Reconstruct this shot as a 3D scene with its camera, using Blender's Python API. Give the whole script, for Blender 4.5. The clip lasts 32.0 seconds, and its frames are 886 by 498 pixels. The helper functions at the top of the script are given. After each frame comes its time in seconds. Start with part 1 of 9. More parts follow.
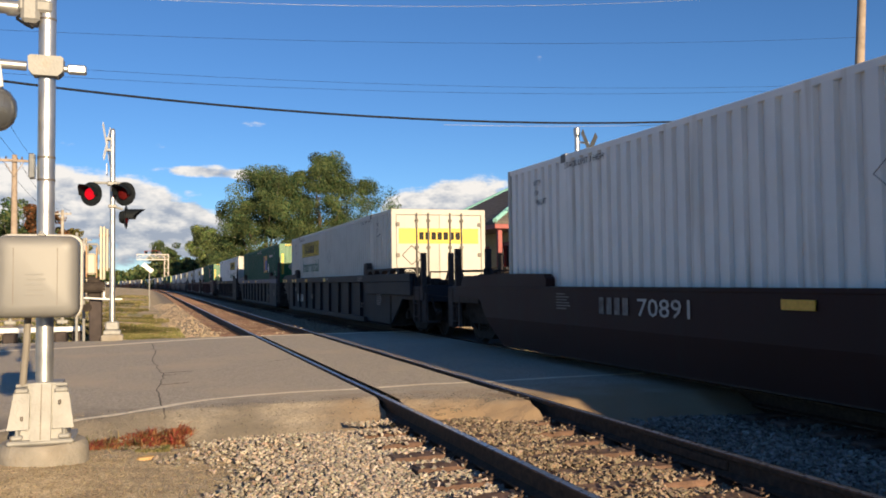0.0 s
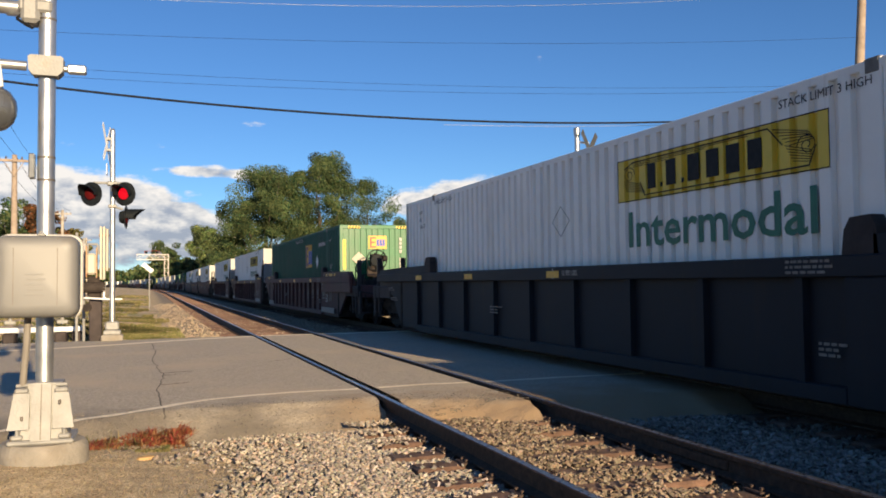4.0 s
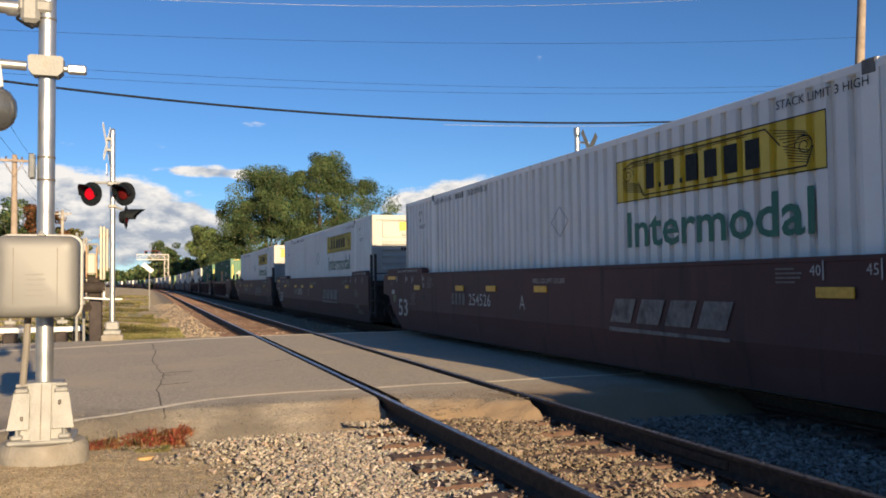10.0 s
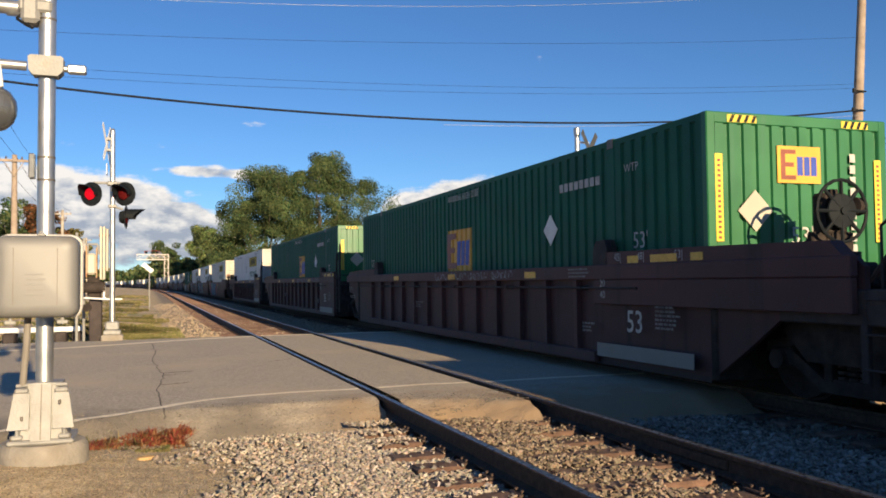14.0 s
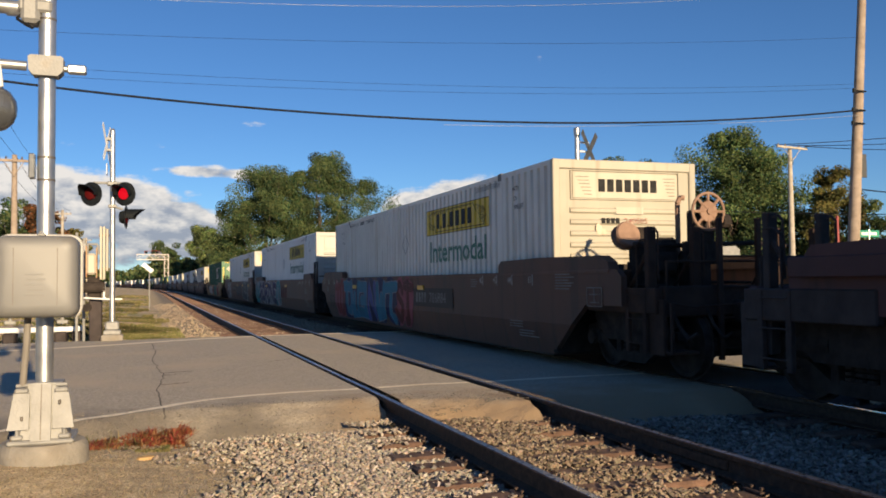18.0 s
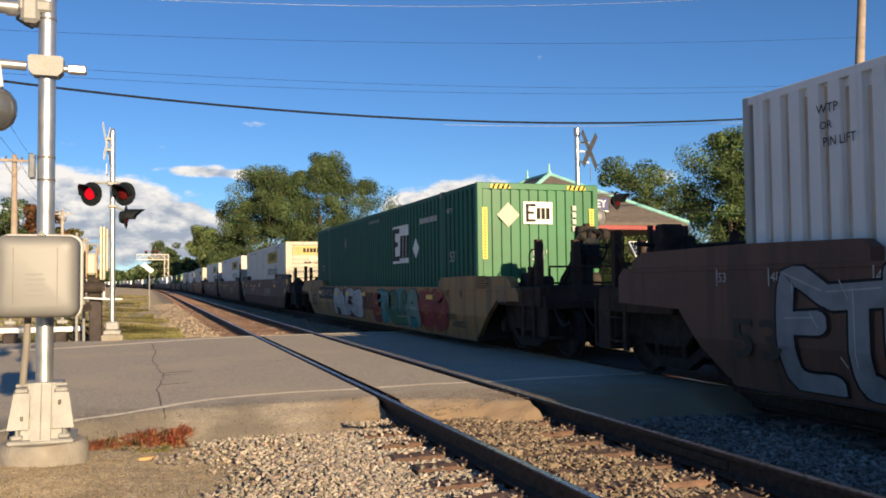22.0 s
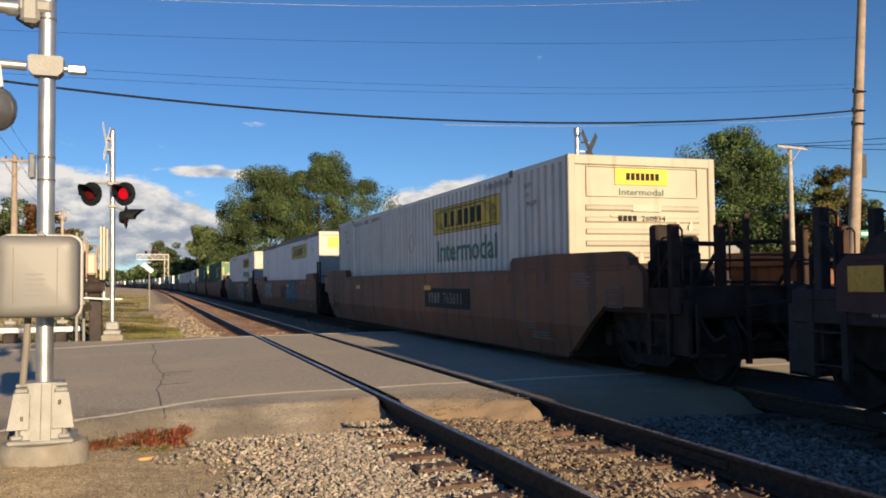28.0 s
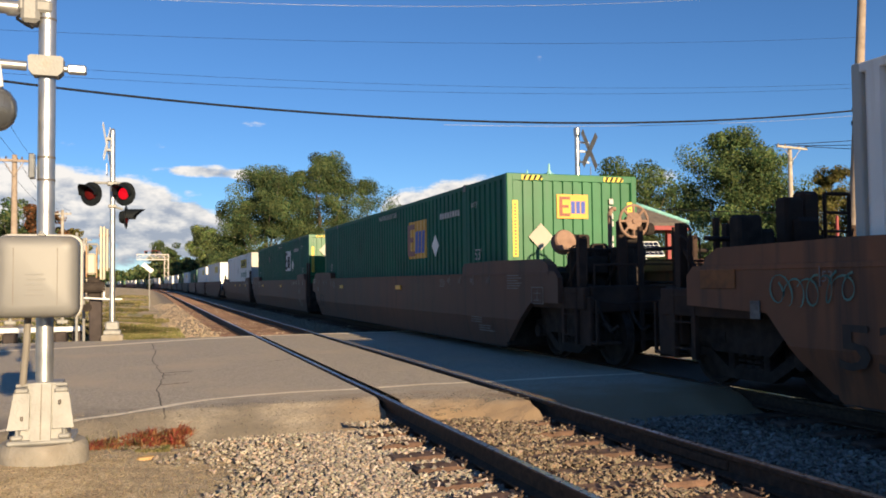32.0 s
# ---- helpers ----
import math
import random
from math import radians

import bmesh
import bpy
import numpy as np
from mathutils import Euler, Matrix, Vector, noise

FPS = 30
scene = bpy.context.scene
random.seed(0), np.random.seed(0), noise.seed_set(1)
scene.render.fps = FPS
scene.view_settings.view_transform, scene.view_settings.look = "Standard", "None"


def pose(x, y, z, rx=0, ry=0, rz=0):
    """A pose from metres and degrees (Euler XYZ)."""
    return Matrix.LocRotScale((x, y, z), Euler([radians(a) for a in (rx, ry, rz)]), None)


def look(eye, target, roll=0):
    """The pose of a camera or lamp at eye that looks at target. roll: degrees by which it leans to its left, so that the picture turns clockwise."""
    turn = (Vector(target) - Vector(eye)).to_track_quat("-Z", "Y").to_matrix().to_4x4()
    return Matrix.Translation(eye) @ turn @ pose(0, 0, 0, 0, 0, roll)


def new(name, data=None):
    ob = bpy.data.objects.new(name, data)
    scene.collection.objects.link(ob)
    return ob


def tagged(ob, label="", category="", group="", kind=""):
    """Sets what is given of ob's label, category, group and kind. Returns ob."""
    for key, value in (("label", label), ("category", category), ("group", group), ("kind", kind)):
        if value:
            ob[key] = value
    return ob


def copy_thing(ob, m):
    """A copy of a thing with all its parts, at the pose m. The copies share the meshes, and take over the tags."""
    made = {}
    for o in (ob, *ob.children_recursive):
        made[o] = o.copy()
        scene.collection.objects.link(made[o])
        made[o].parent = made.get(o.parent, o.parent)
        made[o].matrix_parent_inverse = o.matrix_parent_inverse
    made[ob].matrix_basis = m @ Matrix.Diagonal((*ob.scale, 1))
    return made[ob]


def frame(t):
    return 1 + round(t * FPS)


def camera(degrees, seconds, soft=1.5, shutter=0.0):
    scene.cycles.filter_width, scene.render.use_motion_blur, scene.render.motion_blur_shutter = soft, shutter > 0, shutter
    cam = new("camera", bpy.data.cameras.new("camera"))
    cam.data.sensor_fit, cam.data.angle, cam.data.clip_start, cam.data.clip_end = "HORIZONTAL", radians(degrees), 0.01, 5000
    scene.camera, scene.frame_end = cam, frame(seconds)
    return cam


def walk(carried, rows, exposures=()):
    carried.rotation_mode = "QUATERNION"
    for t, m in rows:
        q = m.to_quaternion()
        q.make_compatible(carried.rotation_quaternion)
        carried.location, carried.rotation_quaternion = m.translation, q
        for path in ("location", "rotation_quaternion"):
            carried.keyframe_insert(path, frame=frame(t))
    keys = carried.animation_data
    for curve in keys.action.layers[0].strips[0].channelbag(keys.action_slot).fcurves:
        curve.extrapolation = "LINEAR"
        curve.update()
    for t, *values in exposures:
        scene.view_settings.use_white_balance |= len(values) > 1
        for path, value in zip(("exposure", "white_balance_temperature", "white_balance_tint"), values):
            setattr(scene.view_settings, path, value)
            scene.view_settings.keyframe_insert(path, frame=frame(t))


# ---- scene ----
# ---- camera ----
cam = camera(55.0, 32.0, soft=1.8, shutter=0.0)
EYE = (0.0, 0.0, 1.276)
YAW, TILT, ROLL = radians(19.102), radians(2.140), -0.698
AIM = (math.sin(YAW) * math.cos(TILT), math.cos(YAW) * math.cos(TILT), 1.276 + math.sin(TILT))
STAND = look(EYE, AIM, ROLL)
# the phone dims a little each time a sunlit end fills its picture
DIM = ((0, 1.0), (1, .89), (2, 1.04), (3, 1.03), (6, 1.02), (6.5, 1.16), (7, 1.04), (8, .98), (9, .95), (10, 1.0), (13, 1.03), (14, 1.02), (17, .93), (18, .83), (19, 1.0), (20, .98), (21, 1.0), (22, 1.03), (23, 1.0), (24, .83), (25, 1.03), (28, .83), (29, 1.02), (30, .98), (31, .88), (32, 1.03))
walk(cam, [(0.0, STAND), (32.0, STAND)], exposures=[(t, e, 6500, 10) for t, e in DIM])

# ---- world and sun ----
SUN = Vector((0.57, -4.1, 1.0)).normalized()
world = bpy.data.worlds.new("sky")
scene.world = world
world.use_nodes = True
wn, wl = world.node_tree.nodes, world.node_tree.links
wn.clear()
sky = wn.new("ShaderNodeTexSky")
sky.sky_type, sky.sun_disc = "NISHITA", False
sky.sun_elevation = math.asin(SUN.z)
sky.sun_rotation = math.atan2(SUN.x, SUN.y)
sky.air_density, sky.dust_density, sky.ozone_density = 0.8, 0.0, 4.0
bg, out = wn.new("ShaderNodeBackground"), wn.new("ShaderNodeOutputWorld")
bg.inputs["Strength"].default_value = 0.05
wl.new(bg.outputs[0], out.inputs[0])


def wmath(op, *args):
    n = wn.new("ShaderNodeMath")
    n.operation = op
    for k, v in enumerate(args):
        if isinstance(v, (int, float)):
            n.inputs[k].default_value = v
        else:
            wl.new(v, n.inputs[k])
    return n.outputs[0]


# fair-weather clouds low over the horizon: (azimuth, height, half width, half height, weight), in radians
wtc, wsep = wn.new("ShaderNodeTexCoord"), wn.new("ShaderNodeSeparateXYZ")
wl.new(wtc.outputs["Generated"], wsep.inputs[0])
azim, high = wmath("ARCTAN2", wsep.outputs["X"], wsep.outputs["Y"]), wsep.outputs["Z"]
field = wmath("MULTIPLY_ADD", high, -5.0, 0.10)
for ca, ce, ra, re, weight in ((-.20, .105, .12, .06, 1.25), (-.085, .098, .11, .048, 1.25), (.0, .080, .080, .044, 1.15), (.045, .058, .060, .036, .85), (-.06, .050, .18, .04, .8), (.16, .05, .10, .03, .5),
                               (.02, .125, .060, .010, .62), (.055, .128, .075, .011, .62), (.090, .126, .070, .013, .78), (.135, .120, .085, .012, .84), (.090, .162, .050, .013, 1.18), (.11, .1800, .050, .011, 1.18), (-.07, .152, .060, .015, .74), (.008, .153, .050, .011, .66),
                               (.315, .098, .08, .026, .92), (.385, .108, .07, .028, .98), (.345, .085, .11, .024, .66), (.585, .115, .03, .022, .95), (.45, .25, .012, .012, 1.45), (.50, .262, .014, .008, 1.5)):
    dx = wmath("MULTIPLY", wmath("SUBTRACT", azim, ca), 1 / ra)
    dz = wmath("MULTIPLY", wmath("SUBTRACT", high, ce), 1 / re)
    lump = wmath("MAXIMUM", wmath("SUBTRACT", 1.0, wmath("ADD", wmath("MULTIPLY", dx, dx), wmath("MULTIPLY", dz, dz))), 0.0)
    field = wmath("MULTIPLY_ADD", lump, weight, field)


def cloud_noise(offset):
    m, k = wn.new("ShaderNodeMapping"), wn.new("ShaderNodeTexNoise")
    m.inputs["Scale"].default_value, m.inputs["Location"].default_value = (9, 9, 20), offset
    wl.new(wtc.outputs["Generated"], m.inputs["Vector"])
    wl.new(m.outputs["Vector"], k.inputs["Vector"])
    k.inputs["Scale"].default_value, k.inputs["Detail"].default_value, k.inputs["Roughness"].default_value = 2.1, 10.0, .60
    return k.outputs["Fac"]


puff, puff_up = cloud_noise((0, 0, 0)), cloud_noise((-.05, 0, .20))
dens = wmath("ADD", field, wmath("MULTIPLY_ADD", puff, 2.2, -1.36))
cover = wn.new("ShaderNodeMapRange")
cover.interpolation_type = "SMOOTHSTEP"
cover.inputs["From Min"].default_value, cover.inputs["From Max"].default_value = -0.03, 0.46
cover.inputs["To Max"].default_value = .96
wl.new(dens, cover.inputs["Value"])
tone = wn.new("ShaderNodeValToRGB")
tone.color_ramp.elements[0].position, tone.color_ramp.elements[1].position = .15, .75
tone.color_ramp.elements[0].color, tone.color_ramp.elements[1].color = (3.7, 4.1, 4.9, 1), (9.7, 9.1, 8.4, 1)
mid = tone.color_ramp.elements.new(.45)
mid.color = (6.5, 6.5, 6.6, 1)
lit = wmath("MULTIPLY_ADD", wmath("SUBTRACT", puff, puff_up), 2.2, wmath("MULTIPLY_ADD", high, 7.0, -.10))
wl.new(lit, tone.inputs["Fac"])
wmix = wn.new("ShaderNodeMix")
wmix.data_type = "RGBA"
wl.new(cover.outputs["Result"], wmix.inputs["Factor"])
deep = wn.new("ShaderNodeHueSaturation")
deep.inputs["Saturation"].default_value, deep.inputs["Value"].default_value = 1.05, 1.1
tint = wn.new("ShaderNodeMix")
tint.data_type, tint.blend_type = "RGBA", "MULTIPLY"
tint.inputs["Factor"].default_value, tint.inputs["B"].default_value = 1.0, (0.93, 1.03, 1.15, 1)
wl.new(sky.outputs[0], deep.inputs["Color"])
wl.new(deep.outputs["Color"], tint.inputs["A"])
wl.new(tint.outputs["Result"], wmix.inputs["A"])
wl.new(tone.outputs["Color"], wmix.inputs["B"])
wl.new(wmix.outputs["Result"], bg.inputs[0])

lamp = bpy.data.lights.new("sun", "SUN")
lamp.energy, lamp.angle, lamp.color = 4.6, radians(0.6), (1.0, 0.77, 0.48)
sun = new("sun", lamp)
sun.matrix_world = look(SUN * 100, (0, 0, 0))

# ---- small builders ----
class Geo:
    """Collects vertices and faces of one mesh."""

    def __init__(self):
        self.v, self.f = [], []

    def add(self, verts, faces):
        o = len(self.v)
        self.v += [tuple(p) for p in verts]
        self.f += [tuple(i + o for i in f) for f in faces]
        return self

    def box(self, x0, x1, y0, y1, z0, z1, c=0.0):
        lo, hi = (x0, y0, z0), (x1, y1, z1)
        c = min(c, (x1 - x0) * .45, (y1 - y0) * .45, (z1 - z0) * .45)
        if c <= 0:
            pts = [(a, b, d) for a in (x0, x1) for b in (y0, y1) for d in (z0, z1)]
            return self.add(pts, [(0, 1, 3, 2), (4, 6, 7, 5), (0, 4, 5, 1), (2, 3, 7, 6), (0, 2, 6, 4), (1, 5, 7, 3)])
        ids, pts = {}, []
        for s in [(a, b, d) for a in (0, 1) for b in (0, 1) for d in (0, 1)]:
            for ax in range(3):
                q = [hi[i] if s[i] else lo[i] for i in range(3)]
                for i in range(3):
                    if i != ax:
                        q[i] += -c if s[i] else c
                ids[s, ax] = len(pts)
                pts.append(q)
        faces = []
        for ax in range(3):
            i, j = (ax + 1) % 3, (ax + 2) % 3
            for side in (0, 1):
                ring = []
                for a, b in ((0, 0), (1, 0), (1, 1), (0, 1)):
                    s = [0, 0, 0]
                    s[ax], s[i], s[j] = side, a, b
                    ring.append(ids[tuple(s), ax])
                faces.append(tuple(ring if side else ring[::-1]))
            for a, b in ((0, 0), (0, 1), (1, 0), (1, 1)):
                s0, s1 = [0, 0, 0], [0, 0, 0]
                s0[i], s0[j], s1[i], s1[j] = a, b, a, b
                s1[ax] = 1
                s0, s1 = tuple(s0), tuple(s1)
                ring = (ids[s0, i], ids[s1, i], ids[s1, j], ids[s0, j])
                faces.append(ring if a == b else ring[::-1])
        for s in [(a, b, d) for a in (0, 1) for b in (0, 1) for d in (0, 1)]:
            ring = (ids[s, 0], ids[s, 1], ids[s, 2])
            faces.append(ring if sum(s) % 2 else ring[::-1])
        return self.add(pts, faces)

    def cyl(self, a, b, r, n=12, r2=None, caps=True):
        a, b = Vector(a), Vector(b)
        r2 = r if r2 is None else r2
        q = (b - a).to_track_quat("Z", "Y")
        ring = [q @ Vector((math.cos(2 * math.pi * k / n), math.sin(2 * math.pi * k / n), 0)) for k in range(n)]
        pts = [a + p * r for p in ring] + [b + p * r2 for p in ring]
        faces = [(k, (k + 1) % n, n + (k + 1) % n, n + k) for k in range(n)]
        if caps:
            faces += [tuple(range(n))[::-1], tuple(range(n, 2 * n))]
        return self.add(pts, faces)

    def tube(self, path, r, n=8):
        for a, b in zip(path, path[1:]):
            self.cyl(a, b, r, n)
        return self

    def lathe(self, prof, n=20, m=None):
        """prof: (radius, height) from bottom to top, turned round z, then moved by m."""
        m = m or Matrix()
        pts, faces = [], []
        for r, z in prof:
            pts += [m @ Vector((r * math.cos(2 * math.pi * k / n), r * math.sin(2 * math.pi * k / n), z)) for k in range(n)]
        for i in range(len(prof) - 1):
            for k in range(n):
                faces.append((i * n + k, i * n + (k + 1) % n, (i + 1) * n + (k + 1) % n, (i + 1) * n + k))
        faces += [tuple(range(n))[::-1], tuple(range((len(prof) - 1) * n, len(prof) * n))]
        return self.add(pts, faces)

    def slab(self, poly, x0, x1):
        """A (y, z) outline given thickness along x."""
        n = len(poly)
        pts = [(x0, y, z) for y, z in poly] + [(x1, y, z) for y, z in poly]
        faces = [tuple(range(n)), tuple(range(n, 2 * n))[::-1]]
        faces += [(k, n + k, n + (k + 1) % n, (k + 1) % n) for k in range(n)]
        return self.add(pts, faces)

    def move(self, m):
        self.v = [tuple(m @ Vector(p)) for p in self.v]
        return self

    def mesh(self, name, mat, smooth=False):
        me = bpy.data.meshes.new(name)
        me.from_pydata(self.v, [], self.f)
        if mat:
            me.materials.append(mat)
        if smooth:
            me.shade_smooth()
            me.set_sharp_from_angle(angle=radians(35))
        return me


def part(name, geo, mat, parent, label="", smooth=False):
    """One mesh object under a thing or a part; geo may be a ready mesh."""
    ob = new(name, geo if isinstance(geo, bpy.types.Mesh) else geo.mesh(name, mat, smooth))
    ob.parent = parent
    if label:
        tagged(ob, label)
    return ob


def thing(name, label, category, m=None, group="", kind=""):
    ob = new(name)
    ob.empty_display_size = 0.2
    ob.matrix_world = m or Matrix()
    return tagged(ob, label, category, group, kind)


def solid(name, geo, mat, label, category="", m=None, group="", kind="", smooth=False):
    ob = new(name, geo if isinstance(geo, bpy.types.Mesh) else geo.mesh(name, mat, smooth))
    if m:
        ob.matrix_world = m
    return tagged(ob, label, category, group, kind)


FONTS = {}


def letters(words, height, m, width=None, bold=0.0):
    """Lettering as a Geo: its lower left corner at m's origin, along m's x, upright along m's y."""
    if (words, bold) not in FONTS:
        cu = bpy.data.curves.new("letters", "FONT")
        cu.body, cu.size, cu.resolution_u, cu.offset = words, 1.0, 2, bold
        ob = bpy.data.objects.new("letters", cu)
        scene.collection.objects.link(ob)
        me = bpy.data.meshes.new_from_object(ob.evaluated_get(bpy.context.evaluated_depsgraph_get()))
        FONTS[words, bold] = ([v.co.copy() for v in me.vertices], [tuple(p.vertices) for p in me.polygons])
        bpy.data.objects.remove(ob)
        bpy.data.meshes.remove(me)
    vs, fs = FONTS[words, bold]
    x0, x1 = min(v.x for v in vs), max(v.x for v in vs)
    y0, y1 = min(v.y for v in vs), max(v.y for v in vs)
    ky = height / (y1 - y0)
    kx = width / (x1 - x0) if width else ky
    return Geo().add([m @ Vector(((v.x - x0) * kx, (v.y - y0) * ky, 0)) for v in vs], fs)


def on_side(x, y, z):
    """Frame for lettering on a face that looks towards -x: letters run towards -y."""
    return Matrix(((0, 0, -1, x), (-1, 0, 0, y), (0, 1, 0, z), (0, 0, 0, 1)))


def on_end(x, y, z):
    """Frame for lettering on a face that looks towards -y."""
    return Matrix(((1, 0, 0, x), (0, 0, -1, y), (0, 1, 0, z), (0, 0, 0, 1)))


# ---- materials ----
def rgb(c):
    return (*c, 1.0)


def surf(name, c1, c2, scale=3.0, rough=0.6, metal=0.0, bump=0.15, bscale=40.0, dirt=None, dirt_at=0.58, dirt_scale=0.7, streak=False, vary=0.0, spec=0.5, detail=6.0):
    """A worn surface: two tones in grain, larger stains or streaks, fine relief."""
    mat = bpy.data.materials.new(name)
    mat.use_nodes = True
    nt = mat.node_tree
    n, l = nt.nodes, nt.links
    b = n["Principled BSDF"]
    b.inputs["Metallic"].default_value = metal
    b.inputs["Specular IOR Level"].default_value = spec
    tc = n.new("ShaderNodeTexCoord")
    t1 = n.new("ShaderNodeTexNoise")
    t1.inputs["Scale"].default_value, t1.inputs["Detail"].default_value = scale, detail
    l.new(tc.outputs["Object"], t1.inputs["Vector"])
    r1 = n.new("ShaderNodeValToRGB")
    r1.color_ramp.elements[0].position, r1.color_ramp.elements[1].position = 0.32, 0.68
    r1.color_ramp.elements[0].color, r1.color_ramp.elements[1].color = rgb(c1), rgb(c2)
    l.new(t1.outputs["Fac"], r1.inputs["Fac"])
    colour = r1.outputs["Color"]
    if dirt:
        t2 = n.new("ShaderNodeTexNoise")
        t2.inputs["Scale"].default_value, t2.inputs["Detail"].default_value = dirt_scale, 8.0
        mp = n.new("ShaderNodeMapping")
        if streak:
            mp.inputs["Scale"].default_value = (5.0, 5.0, 0.35)
        l.new(tc.outputs["Object"], mp.inputs["Vector"])
        l.new(mp.outputs["Vector"], t2.inputs["Vector"])
        r2 = n.new("ShaderNodeValToRGB")
        r2.color_ramp.elements[0].position, r2.color_ramp.elements[1].position = dirt_at, min(dirt_at + 0.2, 1)
        r2.color_ramp.elements[0].color, r2.color_ramp.elements[1].color = (0, 0, 0, 1), (0.85, 0.85, 0.85, 1)
        l.new(t2.outputs["Fac"], r2.inputs["Fac"])
        mx = n.new("ShaderNodeMix")
        mx.data_type = "RGBA"
        l.new(r2.outputs["Color"], mx.inputs["Factor"])
        l.new(colour, mx.inputs["A"])
        mx.inputs["B"].default_value = rgb(dirt)
        colour = mx.outputs["Result"]
    if vary:
        oi = n.new("ShaderNodeObjectInfo")
        hv = n.new("ShaderNodeHueSaturation")
        mr = n.new("ShaderNodeMapRange")
        mr.inputs["To Min"].default_value, mr.inputs["To Max"].default_value = 1 - vary, 1 + vary
        l.new(oi.outputs["Random"], mr.inputs["Value"])
        l.new(mr.outputs["Result"], hv.inputs["Value"])
        l.new(colour, hv.inputs["Color"])
        colour = hv.outputs["Color"]
    l.new(colour, b.inputs["Base Color"])
    rr = n.new("ShaderNodeMapRange")
    rr.inputs["To Min"].default_value, rr.inputs["To Max"].default_value = max(rough - 0.1, 0.05), min(rough + 0.12, 1)
    l.new(t1.outputs["Fac"], rr.inputs["Value"])
    l.new(rr.outputs["Result"], b.inputs["Roughness"])
    if bump:
        t3 = n.new("ShaderNodeTexNoise")
        t3.inputs["Scale"].default_value, t3.inputs["Detail"].default_value = bscale, 4.0
        l.new(tc.outputs["Object"], t3.inputs["Vector"])
        bp = n.new("ShaderNodeBump")
        bp.inputs["Strength"].default_value, bp.inputs["Distance"].default_value = bump, 0.02
        l.new(t3.outputs["Fac"], bp.inputs["Height"])
        l.new(bp.outputs["Normal"], b.inputs["Normal"])
    return mat


def glow(name, colour, strength):
    mat = bpy.data.materials.new(name)
    mat.use_nodes = True
    b = mat.node_tree.nodes["Principled BSDF"]
    b.inputs["Base Color"].default_value = rgb([c * 0.05 for c in colour])
    b.inputs["Specular IOR Level"].default_value = 0.1
    b.inputs["Emission Color"].default_value = rgb(colour)
    b.inputs["Emission Strength"].default_value = strength
    return mat


def leafy(name, c1, c2, c3):
    """Leaves: tone changes from leaf to leaf, some light passes through."""
    mat = bpy.data.materials.new(name)
    mat.use_nodes = True
    nt = mat.node_tree
    n, l = nt.nodes, nt.links
    b = n["Principled BSDF"]
    ge = n.new("ShaderNodeNewGeometry")
    r = n.new("ShaderNodeValToRGB")
    r.color_ramp.elements[0].color, r.color_ramp.elements[1].color = rgb(c1), rgb(c2)
    e = r.color_ramp.elements.new(0.93)
    e.color = rgb(c3)
    r.color_ramp.elements[1].position = 0.88
    l.new(ge.outputs["Random Per Island"], r.inputs["Fac"])
    tc, t = n.new("ShaderNodeTexCoord"), n.new("ShaderNodeTexNoise")
    t.inputs["Scale"].default_value, t.inputs["Detail"].default_value = 0.30, 3.0
    l.new(tc.outputs["Object"], t.inputs["Vector"])
    hv, mr = n.new("ShaderNodeHueSaturation"), n.new("ShaderNodeMapRange")
    mr.inputs["From Min"].default_value, mr.inputs["From Max"].default_value = 0.36, 0.64
    mr.inputs["To Min"].default_value, mr.inputs["To Max"].default_value = 0.40, 1.55
    l.new(t.outputs["Fac"], mr.inputs["Value"])
    l.new(mr.outputs["Result"], hv.inputs["Value"])
    l.new(r.outputs["Color"], hv.inputs["Color"])
    l.new(hv.outputs["Color"], b.inputs["Base Color"])
    b.inputs["Roughness"].default_value, b.inputs["Specular IOR Level"].default_value = 0.7, 0.15
    tr, mx = n.new("ShaderNodeBsdfTranslucent"), n.new("ShaderNodeMixShader")
    l.new(hv.outputs["Color"], tr.inputs["Color"])
    mx.inputs["Fac"].default_value = 0.25
    l.new(b.outputs[0], mx.inputs[1])
    l.new(tr.outputs[0], mx.inputs[2])
    l.new(mx.outputs[0], n["Material Output"].inputs["Surface"])
    return mat


# cream for the ends, made darker than the sides because sun strikes it
M_END = surf("cream_toned_for_sun", (.345, .318, .255), (.405, .372, .30), 1.5, .5, bump=.06, bscale=8, dirt=(.26, .21, .15), dirt_at=.60, dirt_scale=1.0, streak=True, vary=.08)
M_ASPHALT = surf("worn_asphalt", (.30, .258, .202), (.53, .46, .36), 34, .85, detail=12.0, bump=.7, bscale=90, dirt=(.50, .41, .295), dirt_at=.50, dirt_scale=.55)
M_LINE = surf("road_paint", (.74, .64, .47), (.90, .80, .61), 14, .7, bump=.2, dirt=(.38, .35, .30), dirt_at=.64, dirt_scale=5)
M_RAIL = surf("rail_steel_rusty", (.052, .034, .025), (.100, .064, .045), 20, .75, .0, .25, 60, spec=.12)
M_RAILTOP = surf("rail_head_polished", (.40, .39, .38), (.58, .57, .56), 20, .28, .95, .08, 80)
M_RAILSHINE = surf("rail_head_bright", (.60, .60, .60), (.72, .72, .72), 20, .15, 1.0, .02, 80)
M_TIE = surf("tie_wood", (.085, .048, .034), (.19, .110, .076), 9, .9, bump=.6, bscale=35, dirt=(.17, .125, .095), dirt_at=.55, dirt_scale=3, vary=.3)
M_PLATE = surf("tie_plate", (.06, .040, .032), (.11, .070, .052), 20, .8, .3, .3, 60)
